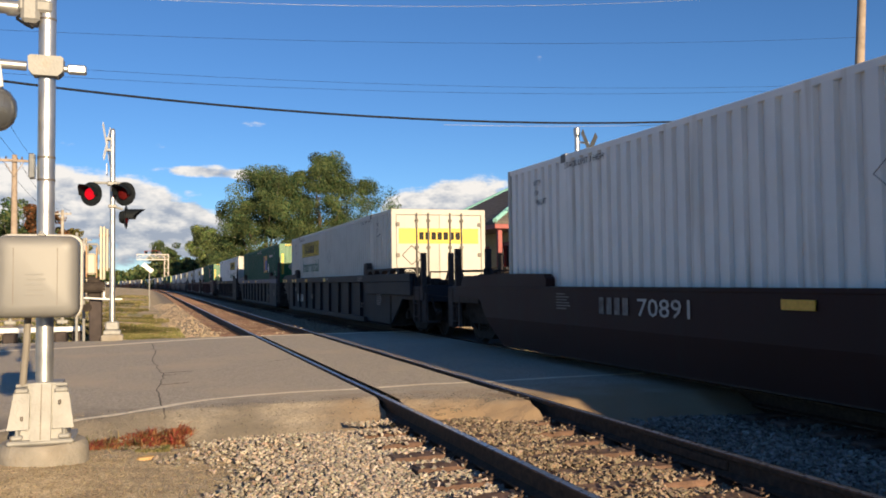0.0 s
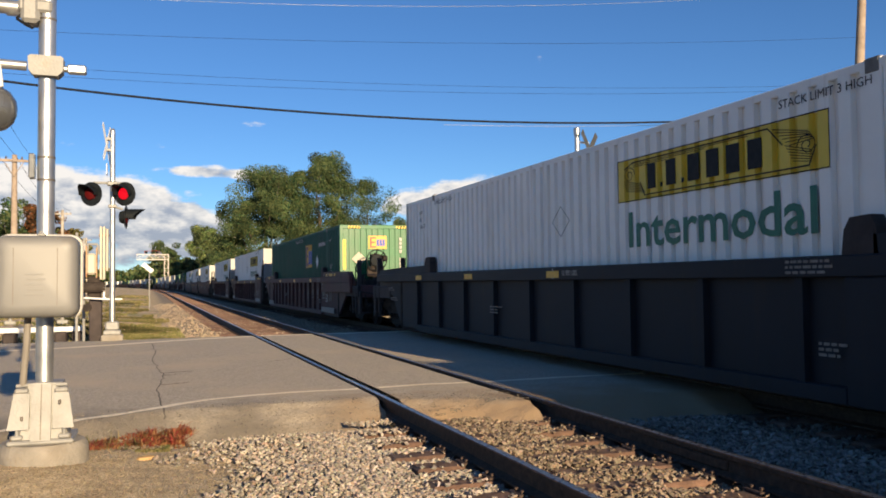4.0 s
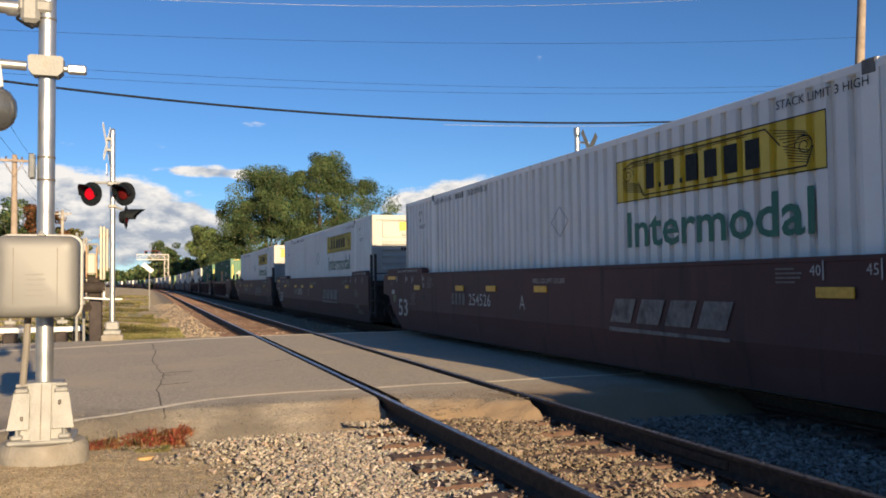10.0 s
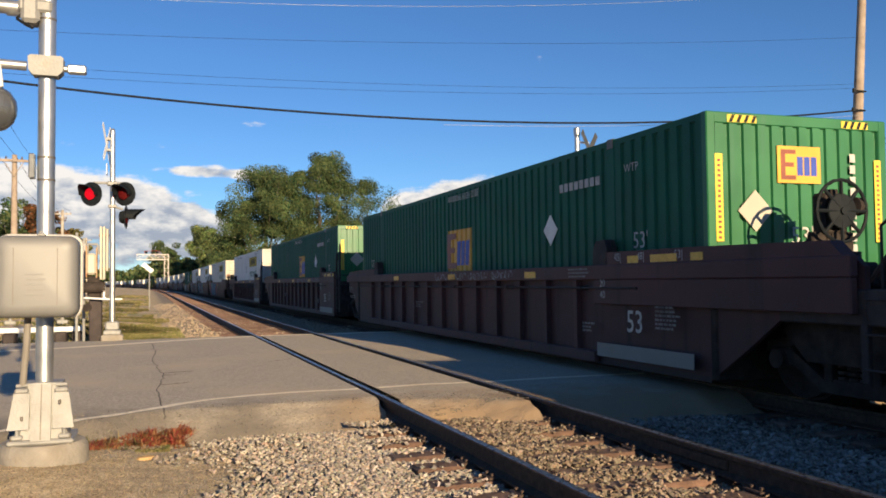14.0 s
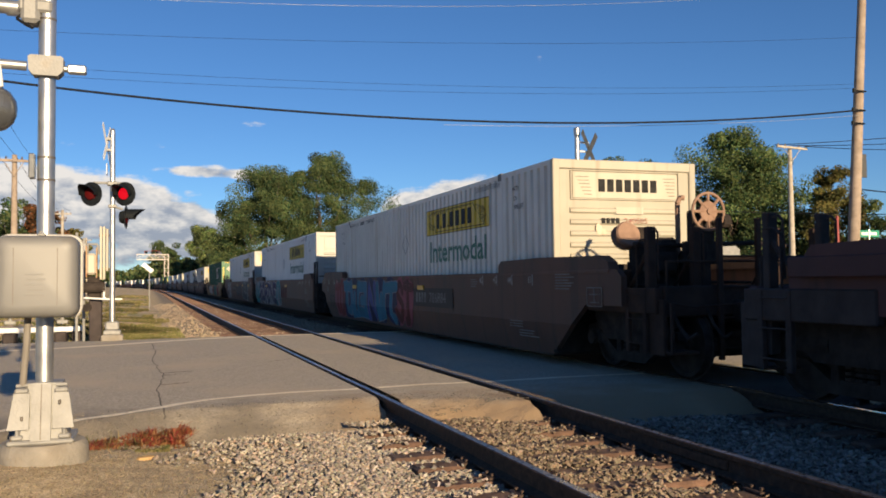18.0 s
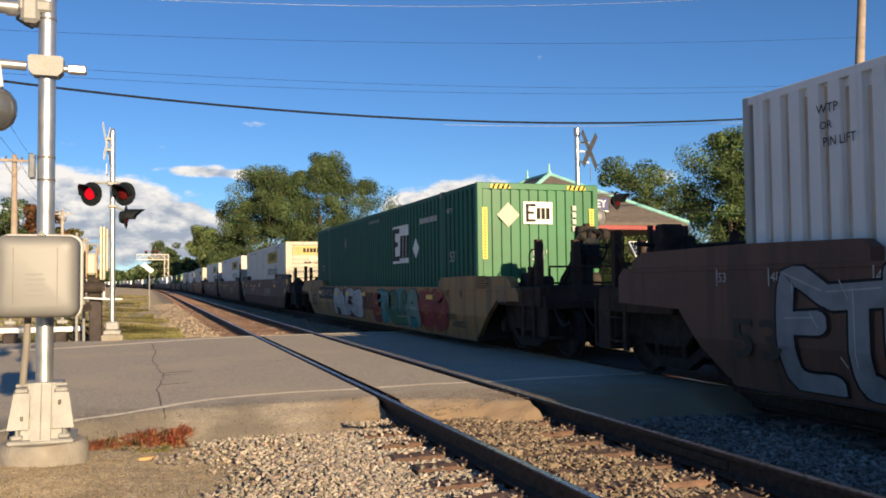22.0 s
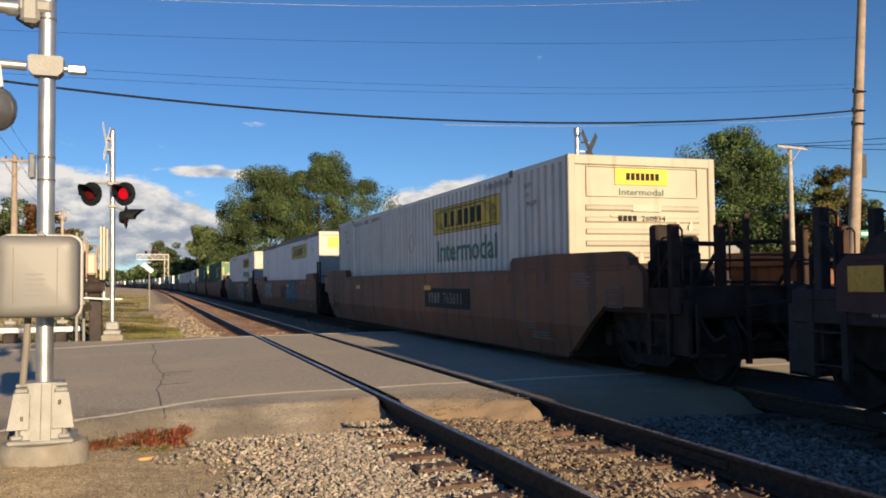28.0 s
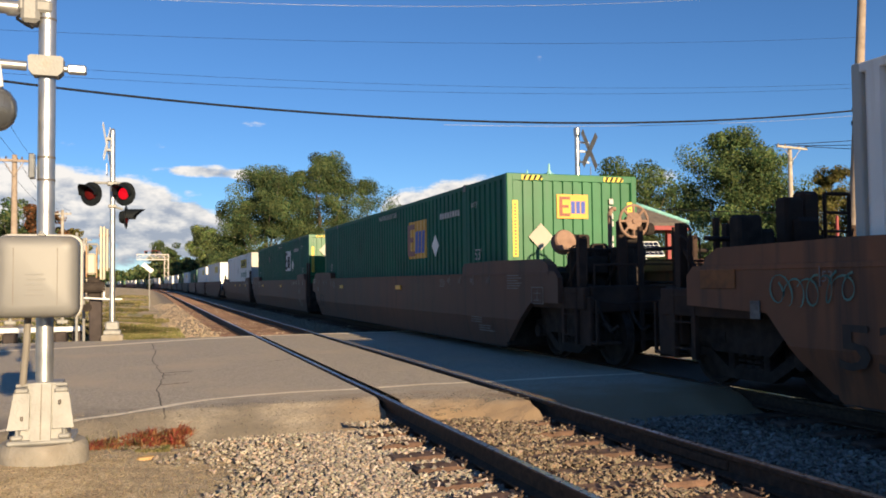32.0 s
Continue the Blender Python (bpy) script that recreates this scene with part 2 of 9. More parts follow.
M_WHITE = surf("container_white", (.75, .73, .695), (.83, .81, .775), 1.5, .5, bump=.05, bscale=8, dirt=(.52, .45, .365), dirt_at=.58, dirt_scale=1.0, streak=True, vary=.07)
M_OLDWHITE = surf("container_old_white", (.62, .595, .54), (.72, .69, .63), 1.5, .5, bump=.05, bscale=8, dirt=(.40, .31, .21), dirt_at=.56, dirt_scale=1.0, streak=True)
M_DOORWHITE = surf("container_warm_white", (.53, .505, .46), (.61, .58, .53), 1.5, .5, bump=.05, bscale=8, dirt=(.46, .38, .28), dirt_at=.57, dirt_scale=1.0, streak=True)
M_FADED = surf("faded_stencil", (.14, .125, .115), (.23, .21, .19), 12, .7, bump=0, dirt=(.06, .045, .04), dirt_at=.5, dirt_scale=5)
M_CREAM = surf("container_cream", (.40, .37, .29), (.48, .44, .36), 1.5, .5, bump=.05, bscale=8, dirt=(.30, .24, .17), dirt_at=.6, dirt_scale=1.0, streak=True)
M_GREEN = surf("container_green", (0.00912, 0.0798, 0.05016), (0.01311, 0.1117, 0.0684), 1.5, .6, spec=.2, bump=.05, bscale=8, dirt=(.022, .062, .044), dirt_at=.62, dirt_scale=1.0, streak=True, vary=.15)
M_GREENEND = surf("container_green_panel", (.012, .105, .034), (.018, .14, .05), 1.5, .45, bump=.05, bscale=8, dirt=(.04, .12, .07), dirt_at=.64, dirt_scale=1.0, streak=True)
M_ROOFG = surf("container_roof", (.35, .35, .34), (.5, .5, .49), 2, .7)
M_DARKSTEEL = surf("dark_steel", (.034, .027, .027), (.062, .050, .048), 5, .7, .1, .2, 30, spec=.2, vary=.1)
M_GREASE = surf("greasy_black", (.026, .0215, .020), (.056, .045, .039), 6, .8, .0, .3, 30, spec=.08)
M_CASTING = surf("corner_casting", (.10, .09, .085), (.2, .18, .16), 9, .6, .5)
M_MAROON = surf("car_maroon", (.070, .034, .034), (.098, .047, .046), 1.2, .6, spec=.2, bump=.06, bscale=6, dirt=(.031, .0225, .0215), dirt_at=.56, dirt_scale=1.0, streak=True, vary=.15)
M_BROWN = surf("car_brown", (.148, .064, .035), (.235, .099, .051), 1.0, .6, spec=.25, bump=.08, bscale=6, dirt=(.066, .046, .036), dirt_at=.50, dirt_scale=1.0, streak=True, vary=.12)
M_DARKBROWN = surf("car_dark_brown", (.096, .050, .036), (.150, .075, .050), 1.0, .6, spec=.25, bump=.08, bscale=6, dirt=(.066, .046, .036), dirt_at=.50, dirt_scale=1.0, streak=True, vary=.12)
M_YELLOWCAR = surf("car_yellow", (.24, .12, .032), (.33, .17, .042), 1.0, .6, bump=.06, bscale=6, dirt=(.10, .058, .034), dirt_at=.47, dirt_scale=1.0, streak=True)
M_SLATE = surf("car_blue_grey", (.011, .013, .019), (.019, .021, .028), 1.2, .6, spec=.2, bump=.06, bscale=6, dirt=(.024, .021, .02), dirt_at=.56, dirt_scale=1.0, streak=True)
M_BLUE = surf("chord_blue", (.011, .019, .070), (.018, .029, .09), 2, .5, bump=.05)
M_FEC = surf("car_dark_red", (.024, .011, .011), (.036, .015, .014), 1.2, .6, spec=.2, bump=.06, bscale=6, dirt=(.03, .02, .018), dirt_at=.55, dirt_scale=1.0, streak=True)
M_REFLECT = surf("yellow_reflector", (.62, .32, .02), (.78, .44, .04), 20, .4, bump=.1, dirt=(.3, .16, .04), dirt_at=.6, dirt_scale=6)
M_STENCIL = surf("white_stencil", (.36, .345, .32), (.50, .48, .45), 12, .6, bump=0, dirt=(.15, .125, .11), dirt_at=.54, dirt_scale=4)
M_INK = surf("black_lettering", (.010, .010, .011), (.024, .024, .024), 10, .6, bump=0, spec=.15)
# the side white, darkened for ends that the sun strikes full
M_ENDW = surf("container_white_toned_for_sun", (.37, .358, .328), (.43, .418, .385), 1.5, .5, bump=.06, bscale=8, dirt=(.40, .36, .30), dirt_at=.60, dirt_scale=1.0, streak=True, vary=.08)
M_RUSTSTEEL = surf("rusty_end_steel", (.034, .022, .018), (.072, .042, .030), 4, .8, bump=.3, bscale=20, spec=.2, dirt=(.02, .015, .013), dirt_at=.5, dirt_scale=2)
M_LOGOY = surf("logo_yellow", (.61, .43, .035), (.71, .51, .055), 3, .5, bump=.03)
# the logo yellow again, toned down where the sun strikes the end plates
M_LOGOYE = surf("logo_yellow_sun_toned", (.38, .255, .045), (.46, .315, .075), 3, .5, bump=.03)
M_LOGOG = surf("lettering_green", (.006, .10, .062), (.012, .14, .085), 5, .5, bump=0)
M_LOGOO = surf("logo_amber", (.58, .29, .03), (.68, .36, .045), 3, .5, bump=0)
M_LOGOB = surf("logo_blue", (.02, .05, .30), (.03, .07, .38), 3, .5, bump=0)
M_LOGOR = surf("logo_red", (.17, .045, .025), (.24, .06, .035), 3, .5, bump=0)
M_PAPER = surf("placard_white", (.70, .69, .64), (.82, .81, .76), 5, .6, bump=0)
M_GALV = surf("aluminium_pole", (.40, .41, .42), (.54, .55, .56), 6, .38, .85, .08, 60, dirt=(.30, .29, .27), dirt_at=.66, dirt_scale=2)
M_CASTAL = surf("cast_aluminium", (.225, .224, .218), (.315, .313, .305), 8, .6, .2, .2, 50, dirt=(.25, .21, .155), dirt_at=.60, dirt_scale=4)
M_BOX = surf("grey_housing_paint", (.165, .165, .163), (.19, .19, .188), 3, .5, .1, .0, 40, dirt=(.12, .105, .085), dirt_at=.6, dirt_scale=2)
M_CONC = surf("concrete", (.21, .192, .165), (.30, .275, .24), 6, .9, bump=.4, bscale=40, dirt=(.19, .155, .115), dirt_at=.55, dirt_scale=2)
M_BLACK = surf("black_enamel", (.006, .008, .010), (.012, .015, .018), 8, .6, bump=.05, spec=.15)
M_LENSOFF = surf("red_lens_dark", (.055, .003, .003), (.090, .006, .006), 30, .5, bump=.1, bscale=150, spec=.1)
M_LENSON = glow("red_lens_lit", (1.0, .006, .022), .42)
M_SIGNW = surf("white_sign_sheet", (.68, .68, .67), (.80, .80, .79), 6, .4, bump=0)
M_POLEWOOD = surf("utility_pole_wood", (.23, .18, .14), (.35, .28, .225), 4, .85, bump=.3, bscale=20, streak=True, dirt=(.20, .14, .09), dirt_at=.55)
M_POLEGREY = surf("weathered_pole_wood", (.30, .26, .21), (.46, .41, .35), 4, .85, bump=.3, bscale=20)
M_WIRE = surf("wire_black", (.008, .009, .012), (.016, .018, .022), 5, .7, bump=0, spec=.1)
M_WIREW = surf("wire_pale", (.26, .26, .27), (.34, .34, .35), 5, .4, .3, bump=0)
M_SHINGLE = surf("roof_shingle", (.085, .072, .064), (.14, .118, .104), 6, .9, bump=.4, bscale=25)
M_TEAL = surf("copper_green_trim", (.20, .46, .42), (.30, .58, .53), 6, .6, bump=.1)
M_REDTRIM = surf("red_trim", (.20, .025, .025), (.28, .04, .036), 6, .5, bump=.1)
M_STUCCO = surf("cream_wall", (.34, .30, .17), (.42, .37, .22), 5, .8, bump=.2)
M_GLASS = surf("window_dark", (.02, .022, .025), (.04, .045, .05), 2, .08, bump=0)
M_ROADSIGN = surf("sign_green", (.02, .22, .14), (.03, .28, .18), 6, .5, bump=0)
M_SOLAR = surf("solar_cell", (.012, .016, .035), (.03, .04, .07), 4, .15, .2, bump=0)
M_CARBODY = surf("car_paint_grey", (.10, .11, .12), (.14, .15, .16), 4, .3, .5, bump=0)
M_BARK = surf("bark", (.07, .05, .035), (.15, .115, .085), 5, .95, bump=.6, bscale=18)
M_LEAF = leafy("leaves_green", (.015, .056, .027), (.054, .124, .050), (.135, .152, .060))
M_LEAF2 = leafy("leaves_olive", (.055, .112, .036), (.145, .225, .076), (.19, .205, .082))
M_LEAF3 = leafy("leaves_rust", (.062, .078, .024), (.14, .145, .046), (.18, .14, .048))
M_RUSTLEAF = leafy("leaves_red_brown", (.040, .036, .018), (.105, .068, .030), (.19, .075, .032))
M_LEAF4 = leafy("leaves_mid_green", (.022, .066, .028), (.072, .142, .052), (.14, .165, .060))
M_GRASS = leafy("grass_blades", (.058, .082, .024), (.150, .150, .052), (.27, .21, .10))
M_GRASSG = leafy("green_grass_blades", (.050, .082, .022), (.125, .150, .046), (.24, .195, .085))
M_WEED = leafy("red_weed", (.24, .03, .03), (.46, .07, .07), (.38, .22, .10))

# ---- ground, road and tracks ----
NEAR_C, FAR_C, HALF = 3.226, 7.194, 0.7525
BEND, RADIUS = 130.0, 3000.0


def drift(y):
    """How far the line swings to the west at y."""
    return -((y - BEND) ** 2) / (2 * RADIUS) if y > BEND else 0.0


def grid(xs, ys, height):
    g = Geo()
    g.v = [(x, y, height(x, y)) for y in ys for x in xs]
    n = len(xs)
    g.f = [(j * n + i, j * n + i + 1, (j + 1) * n + i + 1, (j + 1) * n + i) for j in range(len(ys) - 1) for i in range(n - 1)]
    return g


def spread(lo, hi, step, far_lo, far_hi):
    mid = list(np.arange(lo, hi + 1e-6, step))
    out_lo, out_hi, d = [], [], step * 2
    x = lo
    while x > far_lo:
        x -= d
        out_lo.insert(0, x)
        d *= 1.6
    x, d = hi, step * 2
    while x < far_hi:
        x += d
        out_hi.append(x)
        d *= 1.6
    return out_lo + mid + out_hi


def ground_z(x, y):
    z = -0.235 + 0.03 * noise.noise((x * 0.9, y * 0.9, 0)) + 0.012 * noise.noise((x * 4, y * 4, 3))
    z += 0.10 * math.exp(-((x + .8) ** 2 + (y - 7.2) ** 2) / .7)
    if x < 0.6:
        z += 0.045 * min(1, (0.6 - x) / 1.5)
    if 8.3 < y < 22.1:
        z -= 0.06
    if y > 24 and x < 1.2:
        z += 0.10 * min(1, (1.2 - x) / 3) * min(1, (y - 24) / 5)
    if abs(x) > 300 or y > 800:
        z -= 0.4
    return z


def ground_material():
    mat = surf("ground_cover", (.37, .285, .175), (.56, .445, .285), 7, .95, bump=.7, bscale=70, dirt=(.27, .21, .135), dirt_at=.50, dirt_scale=2.6, detail=10)
    n, l = mat.node_tree.nodes, mat.node_tree.links
    b = n["Principled BSDF"]
    base = b.inputs["Base Color"].links[0].from_socket
    tc, sep = n.new("ShaderNodeTexCoord"), n.new("ShaderNodeSeparateXYZ")
    l.new(tc.outputs["Object"], sep.inputs[0])
    ns = n.new("ShaderNodeTexNoise")
    ns.inputs["Scale"].default_value, ns.inputs["Detail"].default_value = 1.1, 5
    l.new(tc.outputs["Object"], ns.inputs["Vector"])

    def ramp(sock, a, b_, wobble):
        m1 = n.new("ShaderNodeMath")
        m1.operation = "MULTIPLY_ADD"
        m1.inputs[1].default_value = wobble
        l.new(ns.outputs["Fac"], m1.inputs[0])
        l.new(sock, m1.inputs[2])
        r = n.new("ShaderNodeMapRange")
        r.inputs["From Min"].default_value, r.inputs["From Max"].default_value = a + wobble / 2, b_ + wobble / 2
        l.new(m1.outputs[0], r.inputs["Value"])
        return r.outputs["Result"]

    def blend(fac, sock, colour):
        m = n.new("ShaderNodeMix")
        m.data_type = "RGBA"
        l.new(fac, m.inputs["Factor"])
        l.new(sock, m.inputs["A"])
        if isinstance(colour, tuple):
            m.inputs["B"].default_value = rgb(colour)
        else:
            l.new(colour, m.inputs["B"])
        return m.outputs["Result"]

    grit, gv, gh = n.new("ShaderNodeTexNoise"), n.new("ShaderNodeMapRange"), n.new("ShaderNodeHueSaturation")
    grit.inputs["Scale"].default_value, grit.inputs["Detail"].default_value, grit.inputs["Roughness"].default_value = 26, 8, .75
    gv.inputs["From Min"].default_value, gv.inputs["From Max"].default_value = .36, .64
    gv.inputs["To Min"].default_value, gv.inputs["To Max"].default_value = .66, 1.38
    l.new(tc.outputs["Object"], grit.inputs["Vector"])
    l.new(grit.outputs["Fac"], gv.inputs["Value"])
    l.new(gv.outputs["Result"], gh.inputs["Value"])
    l.new(base, gh.inputs["Color"])
    base = gh.outputs["Color"]
    gr = n.new("ShaderNodeTexVoronoi")
    gr.inputs["Scale"].default_value = 22.0
    l.new(tc.outputs["Object"], gr.inputs["Vector"])
    rr = n.new("ShaderNodeValToRGB")
    rr.color_ramp.elements[0].color, rr.color_ramp.elements[1].color = (.15, .122, .09, 1), (.34, .28, .205, 1)
    l.new(gr.outputs["Color"], rr.inputs["Fac"])
    c = blend(ramp(sep.outputs["X"], 0.55, 1.25, .8), base, rr.outputs["Color"])
    gm = n.new("ShaderNodeTexNoise")
    gm.inputs["Scale"].default_value = 0.25
    l.new(tc.outputs["Object"], gm.inputs["Vector"])
    far = ramp(sep.outputs["Y"], 22.5, 24.5, 1.0)
    west = ramp(sep.outputs["X"], 1.2, -0.2, 1.5)
    m = n.new("ShaderNodeMath")
    m.operation = "MULTIPLY"
    l.new(far, m.inputs[0])
    l.new(west, m.inputs[1])
    patchy = n.new("ShaderNodeValToRGB")
    patchy.color_ramp.elements[0].position, patchy.color_ramp.elements[1].position = .42, .62
    patchy.color_ramp.elements[0].color, patchy.color_ramp.elements[1].color = (.62, .45, .30, 1), (.30, .28, .12, 1)
    gm.inputs["Scale"].default_value, gm.inputs["Detail"].default_value = .5, 6
    l.new(gm.outputs["Fac"], patchy.inputs["Fac"])
    c = blend(m.outputs[0], c, patchy.outputs["Color"])
    east = ramp(sep.outputs["X"], 11.0, 14.0, 2.0)
    c = blend(east, c, (.12, .125, .05))
    l.new(c, b.inputs["Base Color"])
    return mat


solid("ground", grid(spread(-4, 11, 0.2, -2500, 2500), spread(2.5, 26, 0.2, -400, 4300), ground_z), ground_material(),
      "packed earth and gravel ground along the tracks", "ground", kind="structure", smooth=True)

ROAD_N, ROAD_F = 7.7, 21.9


def road_z(x, y):
    toe = ROAD_N + 0.98 * min(1, max(0, (4.0 - x) / 1.7)) - .62 * max(0.0, .15 - x)
    e = min((y - toe + 0.14 * noise.noise((x * 2.3, 7, 0)) + 0.07 * noise.noise((x * 7, y * 5, 2))) / 0.62, (ROAD_F - y + 0.1 * noise.noise((x * 2, 3, 0))) / 0.5, 1)
    return -0.27 + 0.252 * max(min(e, 1), 0) ** 0.8 + 0.004 * noise.noise((x * 2, y * 2, 0)) + ((.030 if 2.4 < x < 4.0 else .016) * noise.noise((x * 9, y * 9, 4)) + (.020 if 2.4 < x < 4.0 else .012) * noise.noise((x * 21, y * 21, 1)) if 0 < e < .97 else 0)


def road_material():
    """Asphalt with earth tracked over its crumbling edge."""
    mat = M_ASPHALT.copy()
    n, l = mat.node_tree.nodes, mat.node_tree.links
    b = n["Principled BSDF"]
    base = b.inputs["Base Color"].links[0].from_socket
    tc, sep, ns, r, m = n.new("ShaderNodeTexCoord"), n.new("ShaderNodeSeparateXYZ"), n.new("ShaderNodeTexNoise"), n.new("ShaderNodeMapRange"), n.new("ShaderNodeMath")
    l.new(tc.outputs["Object"], sep.inputs[0])
    l.new(tc.outputs["Object"], ns.inputs["Vector"])
    ns.inputs["Scale"].default_value, ns.inputs["Detail"].default_value = 1.6, 7
    m.operation = "MULTIPLY_ADD"
    m.inputs[1].default_value = 3.0
    l.new(ns.outputs["Fac"], m.inputs[0])
    l.new(sep.outputs["Y"], m.inputs[2])
    r.inputs["From Min"].default_value, r.inputs["From Max"].default_value = 11.3, 10.0
    l.new(m.outputs[0], r.inputs["Value"])
    # earth lies thick between the rails, hardly at all further west
    rx, my = n.new("ShaderNodeMapRange"), n.new("ShaderNodeMath")
    rx.inputs["From Min"].default_value, rx.inputs["From Max"].default_value = 1.2, 2.6
    rx.inputs["To Min"].default_value, rx.inputs["To Max"].default_value = .0, 1.0
    l.new(sep.outputs["X"], rx.inputs["Value"])
    my.operation = "MULTIPLY"
    l.new(r.outputs["Result"], my.inputs[0])
    my.inputs[1].default_value = .9
    mx = n.new("ShaderNodeMix")
    mx.data_type = "RGBA"
    l.new(my.outputs[0], mx.inputs["Factor"])
    l.new(base, mx.inputs["A"])
    pick = n.new("ShaderNodeMix")
    pick.data_type = "RGBA"
    l.new(rx.outputs["Result"], pick.inputs["Factor"])
    pick.inputs["A"].default_value, pick.inputs["B"].default_value = (.175, .150, .118, 1), (.33, .225, .13, 1)
    l.new(pick.outputs["Result"], mx.inputs["B"])
    l.new(mx.outputs["Result"], b.inputs["Base Color"])
    return mat


M_ROAD = road_material()
# shade under the train put into the asphalt colour between its rails
M_SHADEROAD = surf("asphalt_under_train_shade", (.045, .038, .032), (.085, .070, .058), 14, .9, bump=.5, bscale=60, dirt=(.13, .105, .08), dirt_at=.60, dirt_scale=1.2)
road = thing("road", "worn grey asphalt road with faded white edge lines", "road", kind="structure")
ys = list(np.arange(ROAD_N - 0.3, ROAD_N + 1.75, 0.06)) + list(np.arange(ROAD_N + 1.9, ROAD_F - 0.7, 0.5)) + list(np.arange(ROAD_F - 0.6, ROAD_F + 0.31, 0.1))
RN0, RN1, RF0, RF1 = NEAR_C - HALF, NEAR_C + HALF, FAR_C - HALF, FAR_C + HALF
for name, x0, x1, step in (("road_slab", -60, -5, 2.5), ("road_slab", -5, RN0 - .06, .12), ("crossing_panel", RN0 + .14, RN1 - .12, .1),
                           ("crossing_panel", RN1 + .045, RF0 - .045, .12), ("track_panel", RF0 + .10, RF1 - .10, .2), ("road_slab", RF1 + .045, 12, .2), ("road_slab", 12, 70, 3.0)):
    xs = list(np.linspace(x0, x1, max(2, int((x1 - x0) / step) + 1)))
    part(name, grid(xs, ys, road_z), M_SHADEROAD if name == "track_panel" else M_ROAD, road, smooth=True)


def stripe(pts, w, z):
    g = Geo()
    for k, (x, y) in enumerate(pts):
        a, b = pts[max(k - 1, 0)], pts[min(k + 1, len(pts) - 1)]
        d = Vector((b[0] - a[0], b[1] - a[1])).normalized()
        ww = w * (0.9 + 0.25 * noise.noise((x * 3, y * 3, 1)))
        for side in (1, -1):
            px_, py_ = x + side * d.y * ww / 2, y - side * d.x * ww / 2
            g.v.append((px_, py_, max(road_z(px_, py_), road_z(x, y) - .02) + z))
    g.f = [(2 * k, 2 * k + 2, 2 * k + 3, 2 * k + 1) for k in range(len(pts) - 1)]
    return g


def run(pts, n=14):
    """A smooth line through a few corners."""
    out = []
    for a, b in zip(pts, pts[1:]):
        out += [(a[0] + (b[0] - a[0]) * k / n, a[1] + (b[1] - a[1]) * k / n) for k in range(n)]
    return out + [pts[-1]]


for pts in ([(-3.0, 7.5), (-1.2, 8.55), (-.68, 8.90), (-.33, 9.10), (.13, 9.47), (.33, 9.66), (.7, 9.88), (1.09, 10.02), (1.62, 10.12), (2.40, 10.10)], [(2.63, 10.10), (2.9, 10.17), (3.3, 10.19), (3.84, 10.14)], [(4.04, 10.10), (5.0, 10.15), (6.38, 10.12)], [(8.05, 10.3), (20, 10.2), (60, 10.2)],
            [(-12, 16.6), (-5, 18.1), (-1.5, 19.25), (0, 20.1), (1.2, 20.75), (2.41, 21.1)], [(2.58, 21.12), (3.86, 21.14)], [(4.04, 21.14), (6.38, 21.1)], [(8.05, 21.6), (20, 21.4), (60, 21.4)]):
    part("edge_line", stripe(run(pts), .135 if pts[0][1] < 12 and pts[-1][1] < 12 else .34, .005), M_LINE, road)
M_CRACK = surf("crack_filler", (.07, .062, .05), (.12, .105, .085), 10, .9, bump=0)
rng = random.Random(5)
for sx, sy, ex, ey, w in ((0.18, 13.05, 0.62, 13.2, .05), (0.18, 12.7, 0.45, 12.8, .03), (0.16, 11.55, 0.5, 11.7, .045), (1.7, 14, 2.3, 14.6, .02)):
    pts = run([(sx, sy), (ex, ey)], 40)
    pts = [(x + rng.uniform(-.016, .016) * (w < .025), y + rng.uniform(-.02, .02)) for x, y in pts]
    part("crack", stripe(pts, w, .004), M_CRACK, road)

crack = run([(.05, 20.5), (.13, 17.4), (.06, 15.6), (.13, 14.1), (.20, 12.4), (.10, 11.1), (.14, 9.5), (.17, 8.6)], 12)
part("crack", stripe([(x + .05 * noise.noise((y * 2.2, 1, 4)) + rng.uniform(-.010, .010), y) for x, y in crack], .016, .004), M_CRACK, road)

# tracks
RAIL_PROFILE = [(-.07, -.165), (.07, -.165), (.07, -.150), (.012, -.128), (.010, -.045), (.036, -.034), (.036, -.006), (.030, 0), (-.030, 0), (-.036, -.006), (-.036, -.034), (-.010, -.045), (-.012, -.128), (-.07, -.150)]
LINE_Y = [-150, 0, 4, 8, 12, 16, 20, 24, 30, 60, 130] + list(range(150, 1300, 20))


def sweep(profile, x):
    g, n = Geo(), len(profile)
    for y in LINE_Y:
        g.v += [(x + a + drift(y), y, b) for a, b in profile]
    for j in range(len(LINE_Y) - 1):
        g.f += [(j * n + k, j * n + (k + 1) % n, (j + 1) * n + (k + 1) % n, (j + 1) * n + k) for k in range(n)]
    return g


